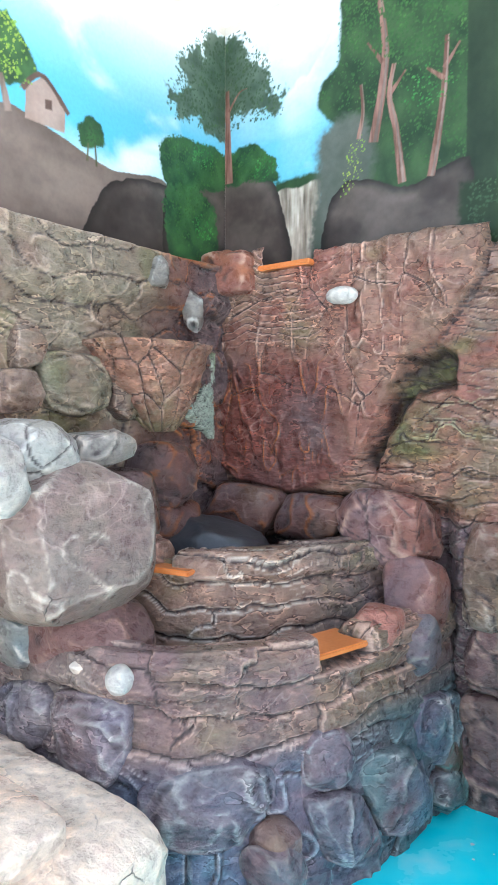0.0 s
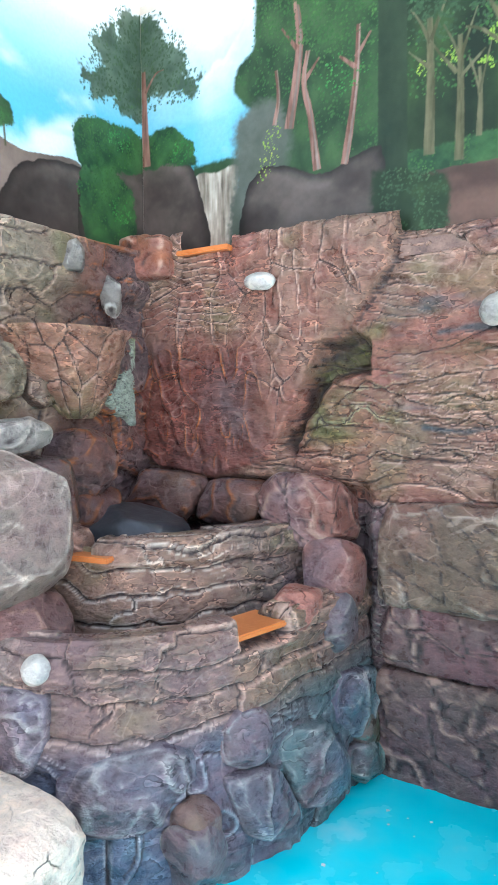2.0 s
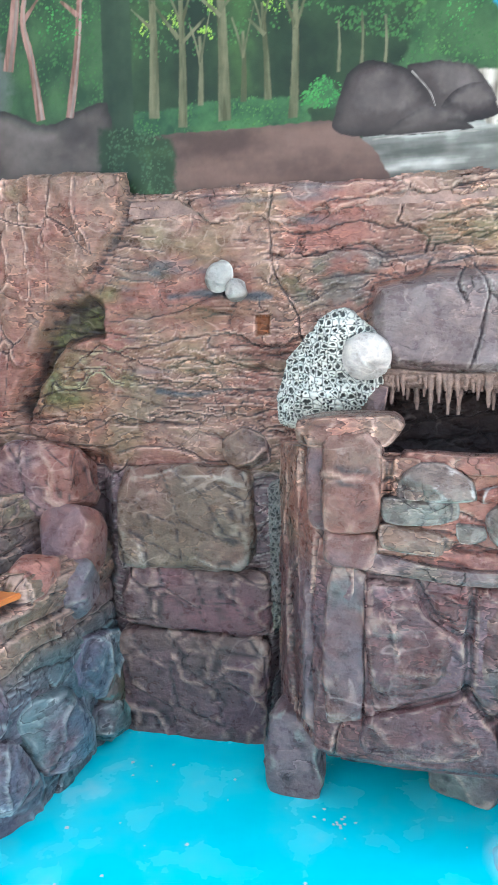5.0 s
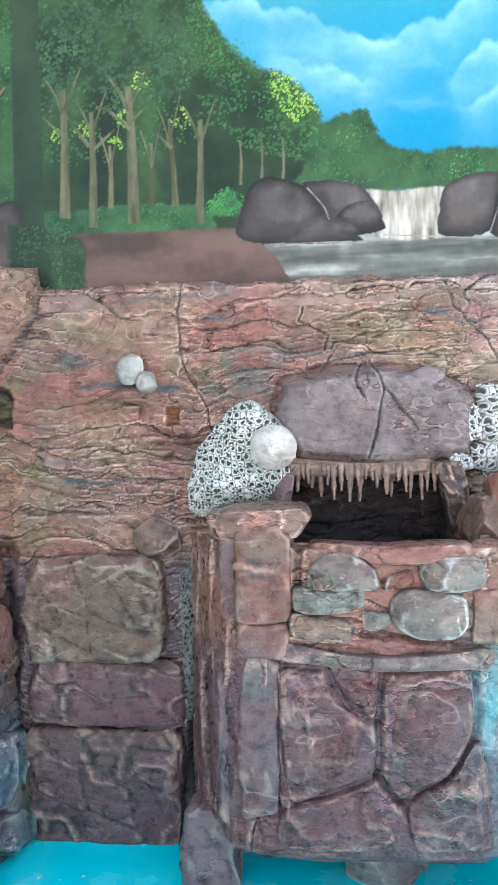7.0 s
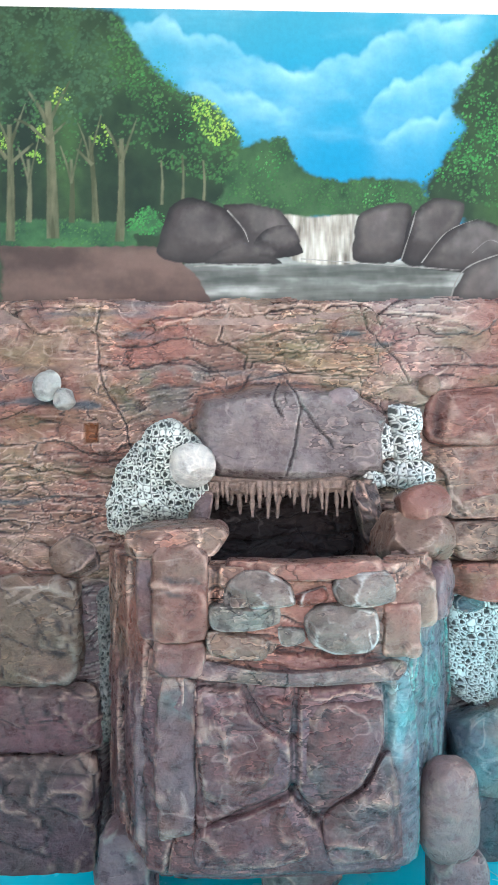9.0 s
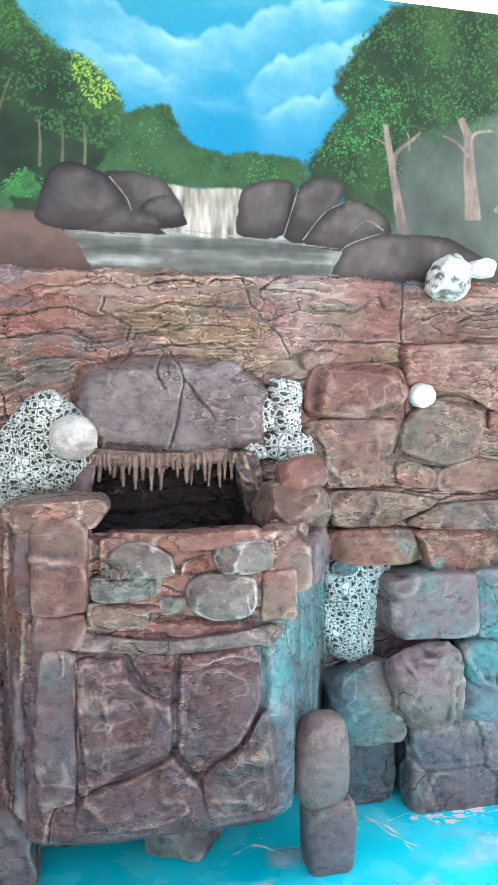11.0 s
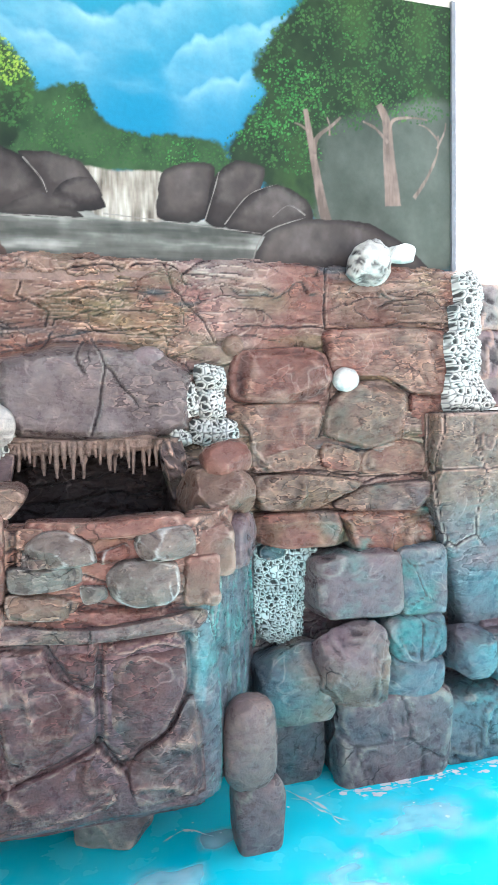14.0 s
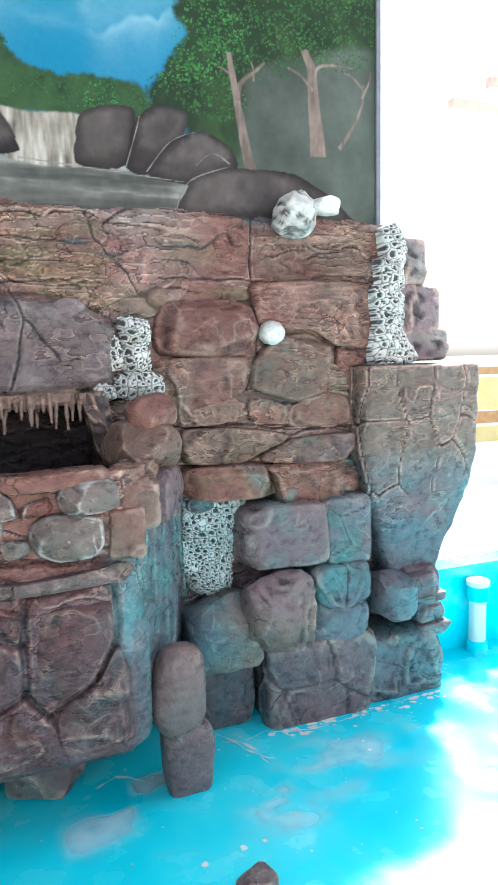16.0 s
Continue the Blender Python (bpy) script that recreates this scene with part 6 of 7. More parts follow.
coral("coral_stone", [(-0.47, 0.98), (-0.40, 1.0), (-0.39, 0.7), (-0.41, 0.45), (-0.47, 0.45), (-0.46, 0.7)], on_a(2.76), 0.03, RN, 61, 40, GREY * 0.8, MOSS)

# ---- coral stones ----
tagged(coral("coral_stone", [(-0.43, 1.31), (-0.42, 1.22), (-0.34, 1.20), (-0.25, 1.25), (-0.07, 1.25), (-0.03, 1.38), (-0.02, 1.46), (-0.06, 1.55), (-0.13, 1.60), (-0.19, 1.635), (-0.26, 1.61), (-0.32, 1.54), (-0.39, 1.45)], on_a(2.745), 0.085, None, 62, 32, np.array((0.72, 0.72, 0.63))), "grey white pitted coral stone beside the cave", "coral stone", "coral stones")
tagged(ball("white_stone", (-0.105, 2.66, 1.46), (0.085, 0.05, 0.08), BOULDER, None, GREY * 1.9, BONE * 0.85, seed=227, high=BONE, wash=0.3, chips=1, amp=0.5), "smooth round pale stone set in coral", "stone")
tower_pieces = ([(0.635, 1.675), (0.74, 1.665), (0.745, 1.58), (0.64, 1.58)], [(0.56, 1.60), (0.62, 1.61), (0.645, 1.55), (0.64, 1.48), (0.57, 1.47), (0.545, 1.53)], [(0.64, 1.585), (0.74, 1.58), (0.745, 1.47), (0.65, 1.46)], [(0.515, 1.44), (0.55, 1.455), (0.60, 1.42), (0.61, 1.37), (0.53, 1.365)], [(0.60, 1.46), (0.70, 1.475), (0.79, 1.45), (0.795, 1.39), (0.72, 1.36), (0.61, 1.38)])
for k, pts in enumerate(tower_pieces):
    tagged(coral("coral_stone", pts, on_a(2.735), 0.07, None, 70 + k, 26), "white pitted coral lump with black holes, stacked", "coral stone", "coral stones")
tagged(coral("coral_stone", [(0.86, 0.90), (0.88, 0.97), (1.0, 0.985), (1.15, 0.97), (1.13, 0.80), (1.08, 0.66), (1.07, 0.55), (0.97, 0.51), (0.89, 0.57), (0.85, 0.69)], on_a(2.79), 0.05, None, 80, 31, np.array((0.58, 0.68, 0.65)), np.array((0.14, 0.46, 0.45))), "white and turquoise pitted coral stone in a rock recess", "coral stone", "coral stones")
for k, pts in enumerate(([(1.77, 2.05), (1.85, 2.08), (1.90, 2.0), (1.89, 1.9), (1.79, 1.9)], [(1.75, 1.92), (1.87, 1.93), (1.89, 1.8), (1.78, 1.76)], [(1.73, 1.80), (1.82, 1.82), (1.89, 1.76), (1.88, 1.62), (1.75, 1.60)], [(1.73, 1.63), (1.86, 1.65), (1.92, 1.56), (1.97, 1.50), (1.90, 1.465), (1.73, 1.47)])):
    tagged(coral("coral_stone", pts, on_a(2.745), 0.08, None, 90 + k, 25), "white pitted coral lump stacked on the rock corbel", "coral stone", "coral stones")
tagged(coral("coral_stone", [(2.622, 1.726), (2.666, 1.729), (2.650, 1.572), (2.653, 1.335), (2.582, 1.369), (2.452, 1.441), (2.545, 1.530), (2.595, 1.608)], on_b(-2.21), 0.03, None, 95, 52, np.array((0.38, 0.42, 0.34)), MOSS * 2), "pale green pitted coral in the corner slot", "coral stone", "coral stones")

# ---- stalactites over the cave ----
def stalactites():
    rng = random.Random(7)
    st = thing("stalactite_row", "row of brown dripping stalactites hanging over a dark cave", "stalactites", at=(0.2, 2.68, 1.38))
    xs = [-0.06 + 0.59 * k / 71 + rng.uniform(-0.007, 0.007) for k in range(72)]
    for k, x in enumerate(xs):
        ln = rng.uniform(0.02, 0.065) if k % 3 else rng.uniform(0.06, 0.14)
        r = rng.uniform(0.007, 0.015)
        bm = bmesh.new()
        rings = []
        y = 2.70 + rng.uniform(-0.02, 0.03)
        for j in range(9):
            t = j / 8
            rr = r * (1 - 0.85 * t) ** 0.8 * (1 + 0.3 * math.sin(t * 15 + k * 2.3)) + 0.002
            rings.append([bm.verts.new((x - 0.2 + rr * math.cos(a * 0.785) + 0.006 * t * math.sin(k * 3), y - 2.68 + rr * math.sin(a * 0.785), 0.02 - ln * t)) for a in range(8)])
        for p, q in zip(rings, rings[1:]):
            for a in range(8):
                f = bm.faces.new((p[a], p[(a + 1) % 8], q[(a + 1) % 8], q[a]))
                f.smooth = True
        bm.faces.new(rings[-1][::-1])
        part("stalactite", bm, STAL, st)


STAL = speckled("dripstone_paint", (0.07, 0.045, 0.035), (0.38, 0.25, 0.19), 40, rough=0.55, bump=0.6, distance=0.005)
stalactites()
slab("stone", [(-0.06, 1.42), (0.2, 1.405), (0.52, 1.42), (0.54, 1.37), (0.3, 1.345), (-0.06, 1.355)], on_a(2.72), 0.045, STAL, RN, BROWN * 0.8, SLATE, seed=230, amp=3.0, moss=0.3, layers=0.01)
slab("stone", [(0.47, 1.40), (0.56, 1.40), (0.585, 1.25), (0.53, 1.16), (0.50, 1.25)], on_a(2.70), 0.05, ROCK, RN, MOSS * 0.9, SLATE, seed=231, amp=2.2)
slab("stone", [(-0.12, 1.36), (-0.03, 1.36), (-0.06, 1.22), (-0.12, 1.2)], on_a(2.72), 0.05, ROCK, RN, BROWN, SLATE, seed=232, amp=2)

# ---- trough: posts, stones and steps ----
TF = on_a(2.245)
boulder("post_block", (-0.125, 2.29, 1.10), (0.17, 0.18, 0.30), BOULDER, trough, RED * 0.72, BROWN * 0.7, seed=240, square=7, n=26, dry=0.55)
boulder("post_block", (-0.20, 2.34, 1.09), (0.12, 0.20, 0.29), BOULDER, trough, RED * 0.6, PLUM * 0.7, seed=241, square=6, n=22, dry=0.55)
boulder("post_block", (-0.13, 2.29, 0.90), (0.15, 0.14, 0.11), BOULDER, trough, RED * 0.7, PLUM * 0.8, seed=242, square=6, n=20, dry=0.55)
boulder("post_block", (-0.145, 2.29, 0.60), (0.12, 0.11, 0.50), BOULDER, trough, PLUM * 0.75, RED * 0.6, seed=243, square=6, n=26, teal=0.3, dry=0.55)
boulder("post_block", (-0.235, 2.37, 0.58), (0.10, 0.16, 0.62), BOULDER, trough, PLUM, SLATE, seed=244, square=5, n=26, taper=0.25, dry=0.55)
slab("cap_stone", [(-0.294, 1.273), (-0.156, 1.292), (-0.013, 1.291), (0.021, 1.259), (-0.023, 1.203), (-0.140, 1.195), (-0.288, 1.205)], on_a(2.30), 0.085, ROCK, trough, RED * 0.85, BROWN * 0.85, seed=245, round_by=6, skirt=0.16, amp=1.2, dry=0.8)
slab("cap_stone", [(0.02, 1.19), (0.22, 1.185), (0.47, 1.19), (0.48, 1.145), (0.25, 1.13), (0.02, 1.14)], on_a(2.26), 0.05, ROCK, trough, RED * 0.9, BROWN, seed=246, round_by=5, amp=1.6)
for k, (pts, d, base) in enumerate((([(0.0, 1.06), (0.01, 1.13), (0.06, 1.165), (0.13, 1.165), (0.20, 1.12), (0.215, 1.065), (0.14, 1.055)], 0.075, np.array((0.212, 0.172, 0.148))), ([(-0.045, 1.06), (0.06, 1.07), (0.165, 1.065), (0.17, 1.005), (0.08, 0.985), (-0.035, 0.99)], 0.06, np.array((0.18, 0.155, 0.135))), ([(0.32, 1.11), (0.35, 1.155), (0.48, 1.16), (0.515, 1.12), (0.51, 1.065), (0.42, 1.05), (0.34, 1.06)], 0.08, np.array((0.212, 0.172, 0.148))), ([(0.235, 1.02), (0.28, 1.06), (0.38, 1.065), (0.455, 1.04), (0.46, 0.96), (0.42, 0.92), (0.32, 0.915), (0.25, 0.95)], 0.09, np.array((0.205, 0.168, 0.145))), ([(0.16, 0.995), (0.235, 0.99), (0.24, 0.95), (0.17, 0.94)], 0.045, np.array((0.18, 0.155, 0.135))), ([(-0.05, 0.985), (0.05, 0.985), (0.16, 0.945), (0.12, 0.90), (-0.04, 0.915)], 0.04, BROWN), ([(0.02, 1.09), (0.07, 1.09), (0.075, 1.065), (0.02, 1.065)], 0.08, np.array((0.205, 0.168, 0.145))), ([(0.18, 1.08), (0.30, 1.115), (0.32, 1.07), (0.22, 1.05)], 0.03, RED * 0.9))):
    slab("stone", pts, TF, 1.15 * d, ROCK, trough, base, base * np.array((0.8, 0.72, 0.70)), np.array((0.52, 0.49, 0.45)), seed=250 + k, round_by=2.5, amp=1.1, wash=1.0, dry=1.0)
for k, pts in enumerate(([(-0.085, 0.815), (0.045, 0.80), (0.085, 0.73), (0.185, 0.655), (0.185, 0.52), (0.05, 0.455), (-0.06, 0.42), (-0.085, 0.6)], [(0.225, 0.80), (0.44, 0.815), (0.475, 0.76), (0.47, 0.65), (0.40, 0.52), (0.28, 0.44), (0.215, 0.51)], [(0.09, 0.795), (0.195, 0.795), (0.19, 0.69), (0.14, 0.71)], [(-0.08, 0.40), (0.05, 0.435), (0.19, 0.485), (0.25, 0.42), (0.29, 0.30), (-0.09, 0.29)], [(0.29, 0.42), (0.42, 0.515), (0.50, 0.62), (0.53, 0.30), (0.31, 0.29)])):
    slab("panel", pts, TF, 0.026, ROCK, trough, np.array((0.112, 0.056, 0.053)), np.array((0.10, 0.06, 0.066)), PINK * 0.6, seed=270 + k, dry=0.7, round_by=8, teal=0.12 if k in (1, 4) else 0.0, wash=0.7, amp=1.5)
slab("band", [(-0.09, 0.90), (0.2, 0.865), (0.53, 0.885), (0.53, 0.83), (0.2, 0.82), (-0.09, 0.85)], TF, 0.035, ROCK, trough, BROWN * 0.75, SLATE, seed=280, moss=0.5, round_by=5, dry=0.5)
tagged(boulder("boulder", (0.655, 2.55, 1.20), (0.27, 0.28, 0.20), BOULDER, None, RED * 0.75, BROWN * 0.85, seed=281, square=2.8, n=24), "round purple brown boulder resting on the trough", "boulder")
tagged(boulder("boulder", (0.685, 2.55, 1.325), (0.19, 0.20, 0.14), BOULDER, None, RED * 0.85, BROWN, seed=282, square=2.4, n=20), "small rounded boulder topping a larger one", "boulder")
boulder("step_block", (0.575, 2.35, 1.06), (0.15, 0.20, 0.17), BOULDER, trough, RED * 0.85, BROWN * 0.8, seed=283, square=7, n=20, dry=0.55)
boulder("step_block", (0.53, 2.29, 0.97), (0.12, 0.13, 0.16), BOULDER, trough, RED * 0.9, BROWN * 0.8, seed=284, square=7, n=20, dry=0.55)
boulder("step_block", (0.70, 2.52, 1.04), (0.14, 0.26, 0.18), BOULDER, trough, PLUM, RED * 0.8, seed=285, square=7, n=20, turn=(0, 0, -25), dry=0.55)
tagged(boulder("support_rock", (0.26, 2.56, 0.10), (0.28, 0.22, 0.26), BOULDER, None, SLATE, GREY * 0.7, seed=286, square=4, n=20), "rough grey rock propping the trough from the pool floor", "rock")
tagged(boulder("foot_rock", (-0.325, 2.50, 0.12), (0.22, 0.19, 0.36), BOULDER, None, SLATE * 1.1, PLUM, GREY, seed=104, square=5, taper=0.28, n=26), "small tapered rock block standing on the pool floor", "rock")
tagged(boulder("boulder", (0.71, 2.37, 0.365), (0.20, 0.19, 0.33), BOULDER, None, np.array((0.22, 0.155, 0.14)), PLUM, CREAM * 0.75, seed=287, square=2.5, n=30, turn=(0, 6, 0), chips=4, deep=0.93), "rounded grey boulder set upright on a rock block", "boulder")
tagged(boulder("rock_block", (0.735, 2.38, 0.11), (0.17, 0.17, 0.28), BOULDER, None, PLUM * 1.1, SLATE, GREY, seed=288, square=5, n=24), "plum brown rock block on the pool floor", "rock")
tagged(boulder("loose_stone", (0.775, 1.815, 0.025), (0.12, 0.09, 0.07), BOULDER, None, GREY * 0.9, SLATE, seed=289, square=4, n=12, turn=(0, 0, 20)), "loose grey stone lying on the pool floor", "stone")

# ---- blocks under the east shelf ----
for k, (c, sz, sq, base, other, tl) in enumerate((((1.265, 2.735, 0.785), (0.38, 0.26, 0.27), 7, SLATE * 1.2, PLUM, 0.7), ((1.555, 2.74, 0.77), (0.23, 0.24, 0.30), 7, SLATE * 1.2, BLUEGREY, 0.9), ((1.22, 2.66, 0.47), (0.33, 0.30, 0.345), 3.2, PLUM * 1.3, BROWN, 0.15), ((1.51, 2.71, 0.53), (0.27, 0.24, 0.23), 6, BLUEGREY, SLATE, 0.9), ((1.48, 2.68, 0.375), (0.34, 0.24, 0.19), 4, BLUEGREY * 1.1, SLATE * 1.3, 0.3), ((0.99, 2.72, 0.405), (0.32, 0.26, 0.32), 4.4, BLUEGREY, BROWN, 0.5), ((0.99, 2.76, 0.15), (0.26, 0.2, 0.32), 6, BLUEGREY * 0.7, SLATE * 0.8, 0.4), ((1.77, 2.66, 0.46), (0.20, 0.24, 0.24), 2.8, PLUM, BLUEGREY, 0.3), ((1.92, 2.74, 0.46), (0.22, 0.24, 0.24), 4, PLUM, BLUEGREY, 0.3))):
    boulder("stone", c, sz, BOULDER, RN, base, other, GREY * 1.4, seed=300 + k, square=sq, n=30, teal=0.65 * tl, amp=0.9, facets=5 if k in (1, 3) else 0, dry=0.55)
boulder("base_rock", (1.40, 2.74, 0.15), (0.52, 0.36, 0.40), BOULDER, RN, BLUEGREY * 0.9, PLUM * 0.9, CREAM * 0.6, seed=310, square=8, n=40, facets=4, teal=0.3, dry=0.7)
boulder("base_rock", (1.80, 2.76, 0.12), (0.46, 0.34, 0.34), BOULDER, RN, BLUEGREY, PLUM, GREY, seed=311, square=7, n=34, facets=8, teal=0.4)
for k in range(4):
    boulder("stone", (1.93 + 0.02 * k, 2.70, 0.50 - 0.075 * k), (0.20 + 0.02 * (k % 2), 0.2, 0.07), BOULDER, RN, PLUM, BLUEGREY, GREY, seed=315 + k, square=4, n=16, teal=0.3)

# ---- the corbel at the wall's end ----
class Corbel:
    def at(self, U, V, h):
        a = 2 * math.pi * U
        w = step(V, 0.42, 1.12)
        cx, cy = 1.93 + 0.01 * w, 2.80
        rx, ry = 0.13 + 0.175 * w, 0.09 + 0.075 * w
        p = 7.0
        ca, sa = np.cos(a), np.sin(a)
        r = 1 / (np.abs(ca) ** p + np.abs(sa) ** p) ** (1 / p)
        return np.stack([cx + (rx * r + h) * ca, cy + (ry * r + h) * sa, V], 1)


def corbel_height(U, V, P):
    h = lumpy(P, 320, 1.1)
    e, i = worley(U * 13 + 0.25 * fbm(P, 5, 2, 3), V * 3.0 + 0.25 * fbm(P, 5, 2, 4) + 0.4, 321)
    return h - 0.014 * (1 - step(e, 0.01, 0.05)) * step(V, 0.85, 0.95) + 0.012 * (i - 0.5) * step(e, 0, 0.1) * step(V, 0.85, 0.95) - 0.06 * step(V, 1.462, 1.475)


def corbel_colour(U, V, P, ridge):
    c = painted(P, ridge, BROWN * 0.85, np.array((0.20, 0.15, 0.125)), PINK * 0.9, 322, moss=0.5)
    return mix(c, painted(P, ridge, BLUEGREY, np.array((0.16, 0.125, 0.13)), GREY * 1.4, 323, teal=0.35), step(1.15 - V, 0, 0.25))


corbel = relief("rock_corbel", np.linspace(0, 1, 220), np.arange(0.40, 1.478, 0.007), corbel_height, Corbel().at, corbel_colour, ROCK)
tagged(corbel, "flaring corbel of carved brown and blue grey rock", "rock corbel")
bm = bmesh.new()
bm.faces.new([bm.verts.new((1.94 + 0.27 * x, 2.80 + 0.13 * y, 1.466)) for x, y in ((-1, -1), (1, -1), (1, 1), (-1, 1))])
bmesh.ops.solidify(bm, geom=bm.faces[:], thickness=0.03)
part("corbel_top", bm, FAWN, corbel)
for k, (x, z, w, hh) in enumerate(((1.95, 1.94, 0.28, 0.22), (2.0, 1.72, 0.34, 0.24), (2.08, 1.56, 0.28, 0.16), (1.93, 1.57, 0.2, 0.18))):
    boulder("stone", (x, 2.93, z), (w, 0.2, hh), BOULDER, RN, GREY * 1.1, PLUM * 1.4, seed=330 + k, square=7, n=20)

# ---- rocks of the west side ----
def pocket():
    pk = thing("wall_pocket", "half bowl planter of cracked pink brown rock on the wall", "rock planter", at=(XB, 2.235, 1.735))
    us, vs = np.linspace(0, 1, 110), np.linspace(0, 1, 60)
    def at(U, V, h):
        a = math.pi * U
        prof = 0.25 + 0.75 * V ** 0.75
        return np.stack([0.03 + (0.27 * prof + h) * np.sin(a) ** 0.62, (-0.29 * prof - h) * np.cos(a) + 0.10 * (1 - V), -0.36 + 0.36 * V], 1)
    def hh(U, V, P):
        c, i = cuts(U, V, 341, 6, 2.2, P, 0.012, 0.05)
        return c + lumpy(P, 342, 0.9) + 0.012 * step(V, 0.9, 0.95)
    col = lambda U, V, P, r: painted(P, r, np.array((0.31, 0.18, 0.135)), np.array((0.24, 0.215, 0.13)), PINK, 343, moss=0.5)
    relief("bowl", us, vs, hh, at, col, ROCK, pk)
    bm = bmesh.new()
    bm.faces.new([bm.verts.new((0.02 + 0.26 * math.sin(math.pi * k / 20) ** 0.62, -0.28 * math.cos(math.pi * k / 20), -0.012)) for k in range(21)])
    bmesh.ops.solidify(bm, geom=bm.faces[:], thickness=0.03)
    # near-black disc stands in for the bowl's shaded inside
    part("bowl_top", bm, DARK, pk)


pocket()
for nm, c, sz, sq, base, other, hi, sd, lab in (
        ("boulder", (-2.06, 1.66, 1.035), (0.62, 0.55, 0.52), 3.3, np.array((0.24, 0.205, 0.175)), np.array((0.23, 0.165, 0.15)), CREAM * 0.85, 350, "big rounded grey brown boulder above the lower basin"),
        ("boulder", (-2.06, 1.72, 0.72), (0.62, 0.36, 0.24), 3.4, np.array((0.20, 0.12, 0.11)), np.array((0.15, 0.11, 0.11)), PINK * 0.8, 349, "low reddish rock that carries a big boulder"),
        ("boulder", (-1.93, 1.33, 1.27), (0.24, 0.20, 0.24), 2.5, GREY * 1.5, BONE * 0.7, BONE, 351, "whitish grey boulder stacked on a larger one"),
        ("boulder", (-2.06, 1.54, 1.33), (0.30, 0.36, 0.20), 2.8, GREY * 1.4, BONE * 0.65, BONE, 352, "cracked whitish grey boulder stacked on a larger one"),
        ("boulder", (-2.10, 1.87, 1.32), (0.24, 0.30, 0.14), 3.0, GREY, GREY * 1.3, CREAM, 353, "flat grey boulder against the rock wall"),
        # the next three hold the corner's shade in their dark base colours
        ("boulder", (-2.13, 2.03, 1.08), (0.26, 0.26, 0.34), 3.0, SLATE * 0.9, RED * 0.5, RUST * 0.6, 354, "dark brown boulder, the wall's shade put into its paint"),
        ("boulder", (-2.14, 2.25, 1.20), (0.26, 0.28, 0.28), 3.0, SLATE * 0.8, RED * 0.5, RUST * 0.6, 355, "dark brown boulder, the wall's shade put into its paint"),
        ("boulder", (-2.16, 2.30, 0.95), (0.26, 0.3, 0.3), 3.0, SLATE * 0.8, RED * 0.5, RUST * 0.6, 356, "dark brown boulder, the wall's shade put into its paint"),
        ("boulder", (-1.37, 2.74, 0.99), (0.44, 0.26, 0.34), 3.0, RED * 0.9, PLUM * 1.1, PINK * 0.8, 357, "rounded plum red boulder under the crevice"),
        ("boulder", (-1.22, 2.66, 0.76), (0.25, 0.26, 0.32), 2.8, RED * 1.05, PLUM, PINK, 358, "smooth reddish boulder beside the orange spout"),
        ("boulder", (-2.08, 2.72, 1.02), (0.42, 0.24, 0.24), 3.4, RED * 0.6, SLATE, RUST * 0.6, 359, "dark red rock at the foot of the fall"),
        ("boulder", (-1.72, 2.74, 1.0), (0.36, 0.22, 0.20), 3.4, RED * 0.55, SLATE, RUST * 0.6, 360, "dark red rock at the foot of the fall"),
        ("boulder", (-1.235, 2.40, 0.70), (0.17, 0.17, 0.15), 4.4, RED * 1.35, PINK * 0.7, PINK, 361, "orange brown stone beside the spout"),
        ("boulder", (-1.155, 2.56, 0.62), (0.14, 0.2, 0.22), 4.0, BLUEGREY, PLUM, GREY, 362, "blue grey stone at the basin's end"),
        ("boulder", (-1.99, 2.04, 0.92), (0.15, 0.15, 0.13), 5.0, RED * 1.1, BROWN, PINK, 363, "orange brown block beside the upper spout"),
        ("boulder", (-2.13, 1.58, 0.70), (0.18, 0.16, 0.20), 2.8, GREY, BLUEGREY * 1.3, BONE * 0.8, 364, "blue grey rounded stone on the basin rim"),
        ("boulder", (-1.245, 1.792, 0.146), (0.17, 0.17, 0.24), 2.8, PLUM, BLUEGREY, GREY, 365, "plum grey boulder at the basin's foot"),
        ("boulder", (-1.252, 1.811, 0.231), (0.14, 0.13, 0.10), 2.5, PLUM * 1.1, BROWN, GREY, 366, "small rounded stone at the basin's foot"),
        ("boulder", (-1.08, 2.66, 0.16), (0.10, 0.17, 0.24), 3.0, SLATE, MOSS * 0.8, TEAL, 367, "small dark stone in the pool corner")):
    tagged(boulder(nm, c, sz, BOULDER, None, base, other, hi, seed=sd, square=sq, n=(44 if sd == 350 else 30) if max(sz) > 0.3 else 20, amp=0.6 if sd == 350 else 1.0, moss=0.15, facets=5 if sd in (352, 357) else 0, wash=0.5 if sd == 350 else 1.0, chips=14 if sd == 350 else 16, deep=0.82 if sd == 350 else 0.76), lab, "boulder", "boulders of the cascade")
for y, z, ry, rz, s in ((2.26, 2.03, 0.06, 0.085, 1), (2.48, 1.90, 0.06, 0.11, 2)):
    ball("stone", (XB + 0.11, y, z), (0.05, ry * 0.85, rz * 0.9), BOULDER, rock_west, GREY * 0.6, GREY * 1.1, seed=370 + s, high=BONE * 0.8)
ball("pebble", (-1.655, 1.585, 0.672), (0.038, 0.034, 0.038), BOULDER, lower_basin, GREY * 1.6, BONE * 0.7, seed=373, high=BONE)
ball("pebble", (-1.815, 1.57, 0.675), (0.026, 0.025, 0.03), BOULDER, lower_basin, CREAM, BONE * 0.8, seed=374, high=BONE)
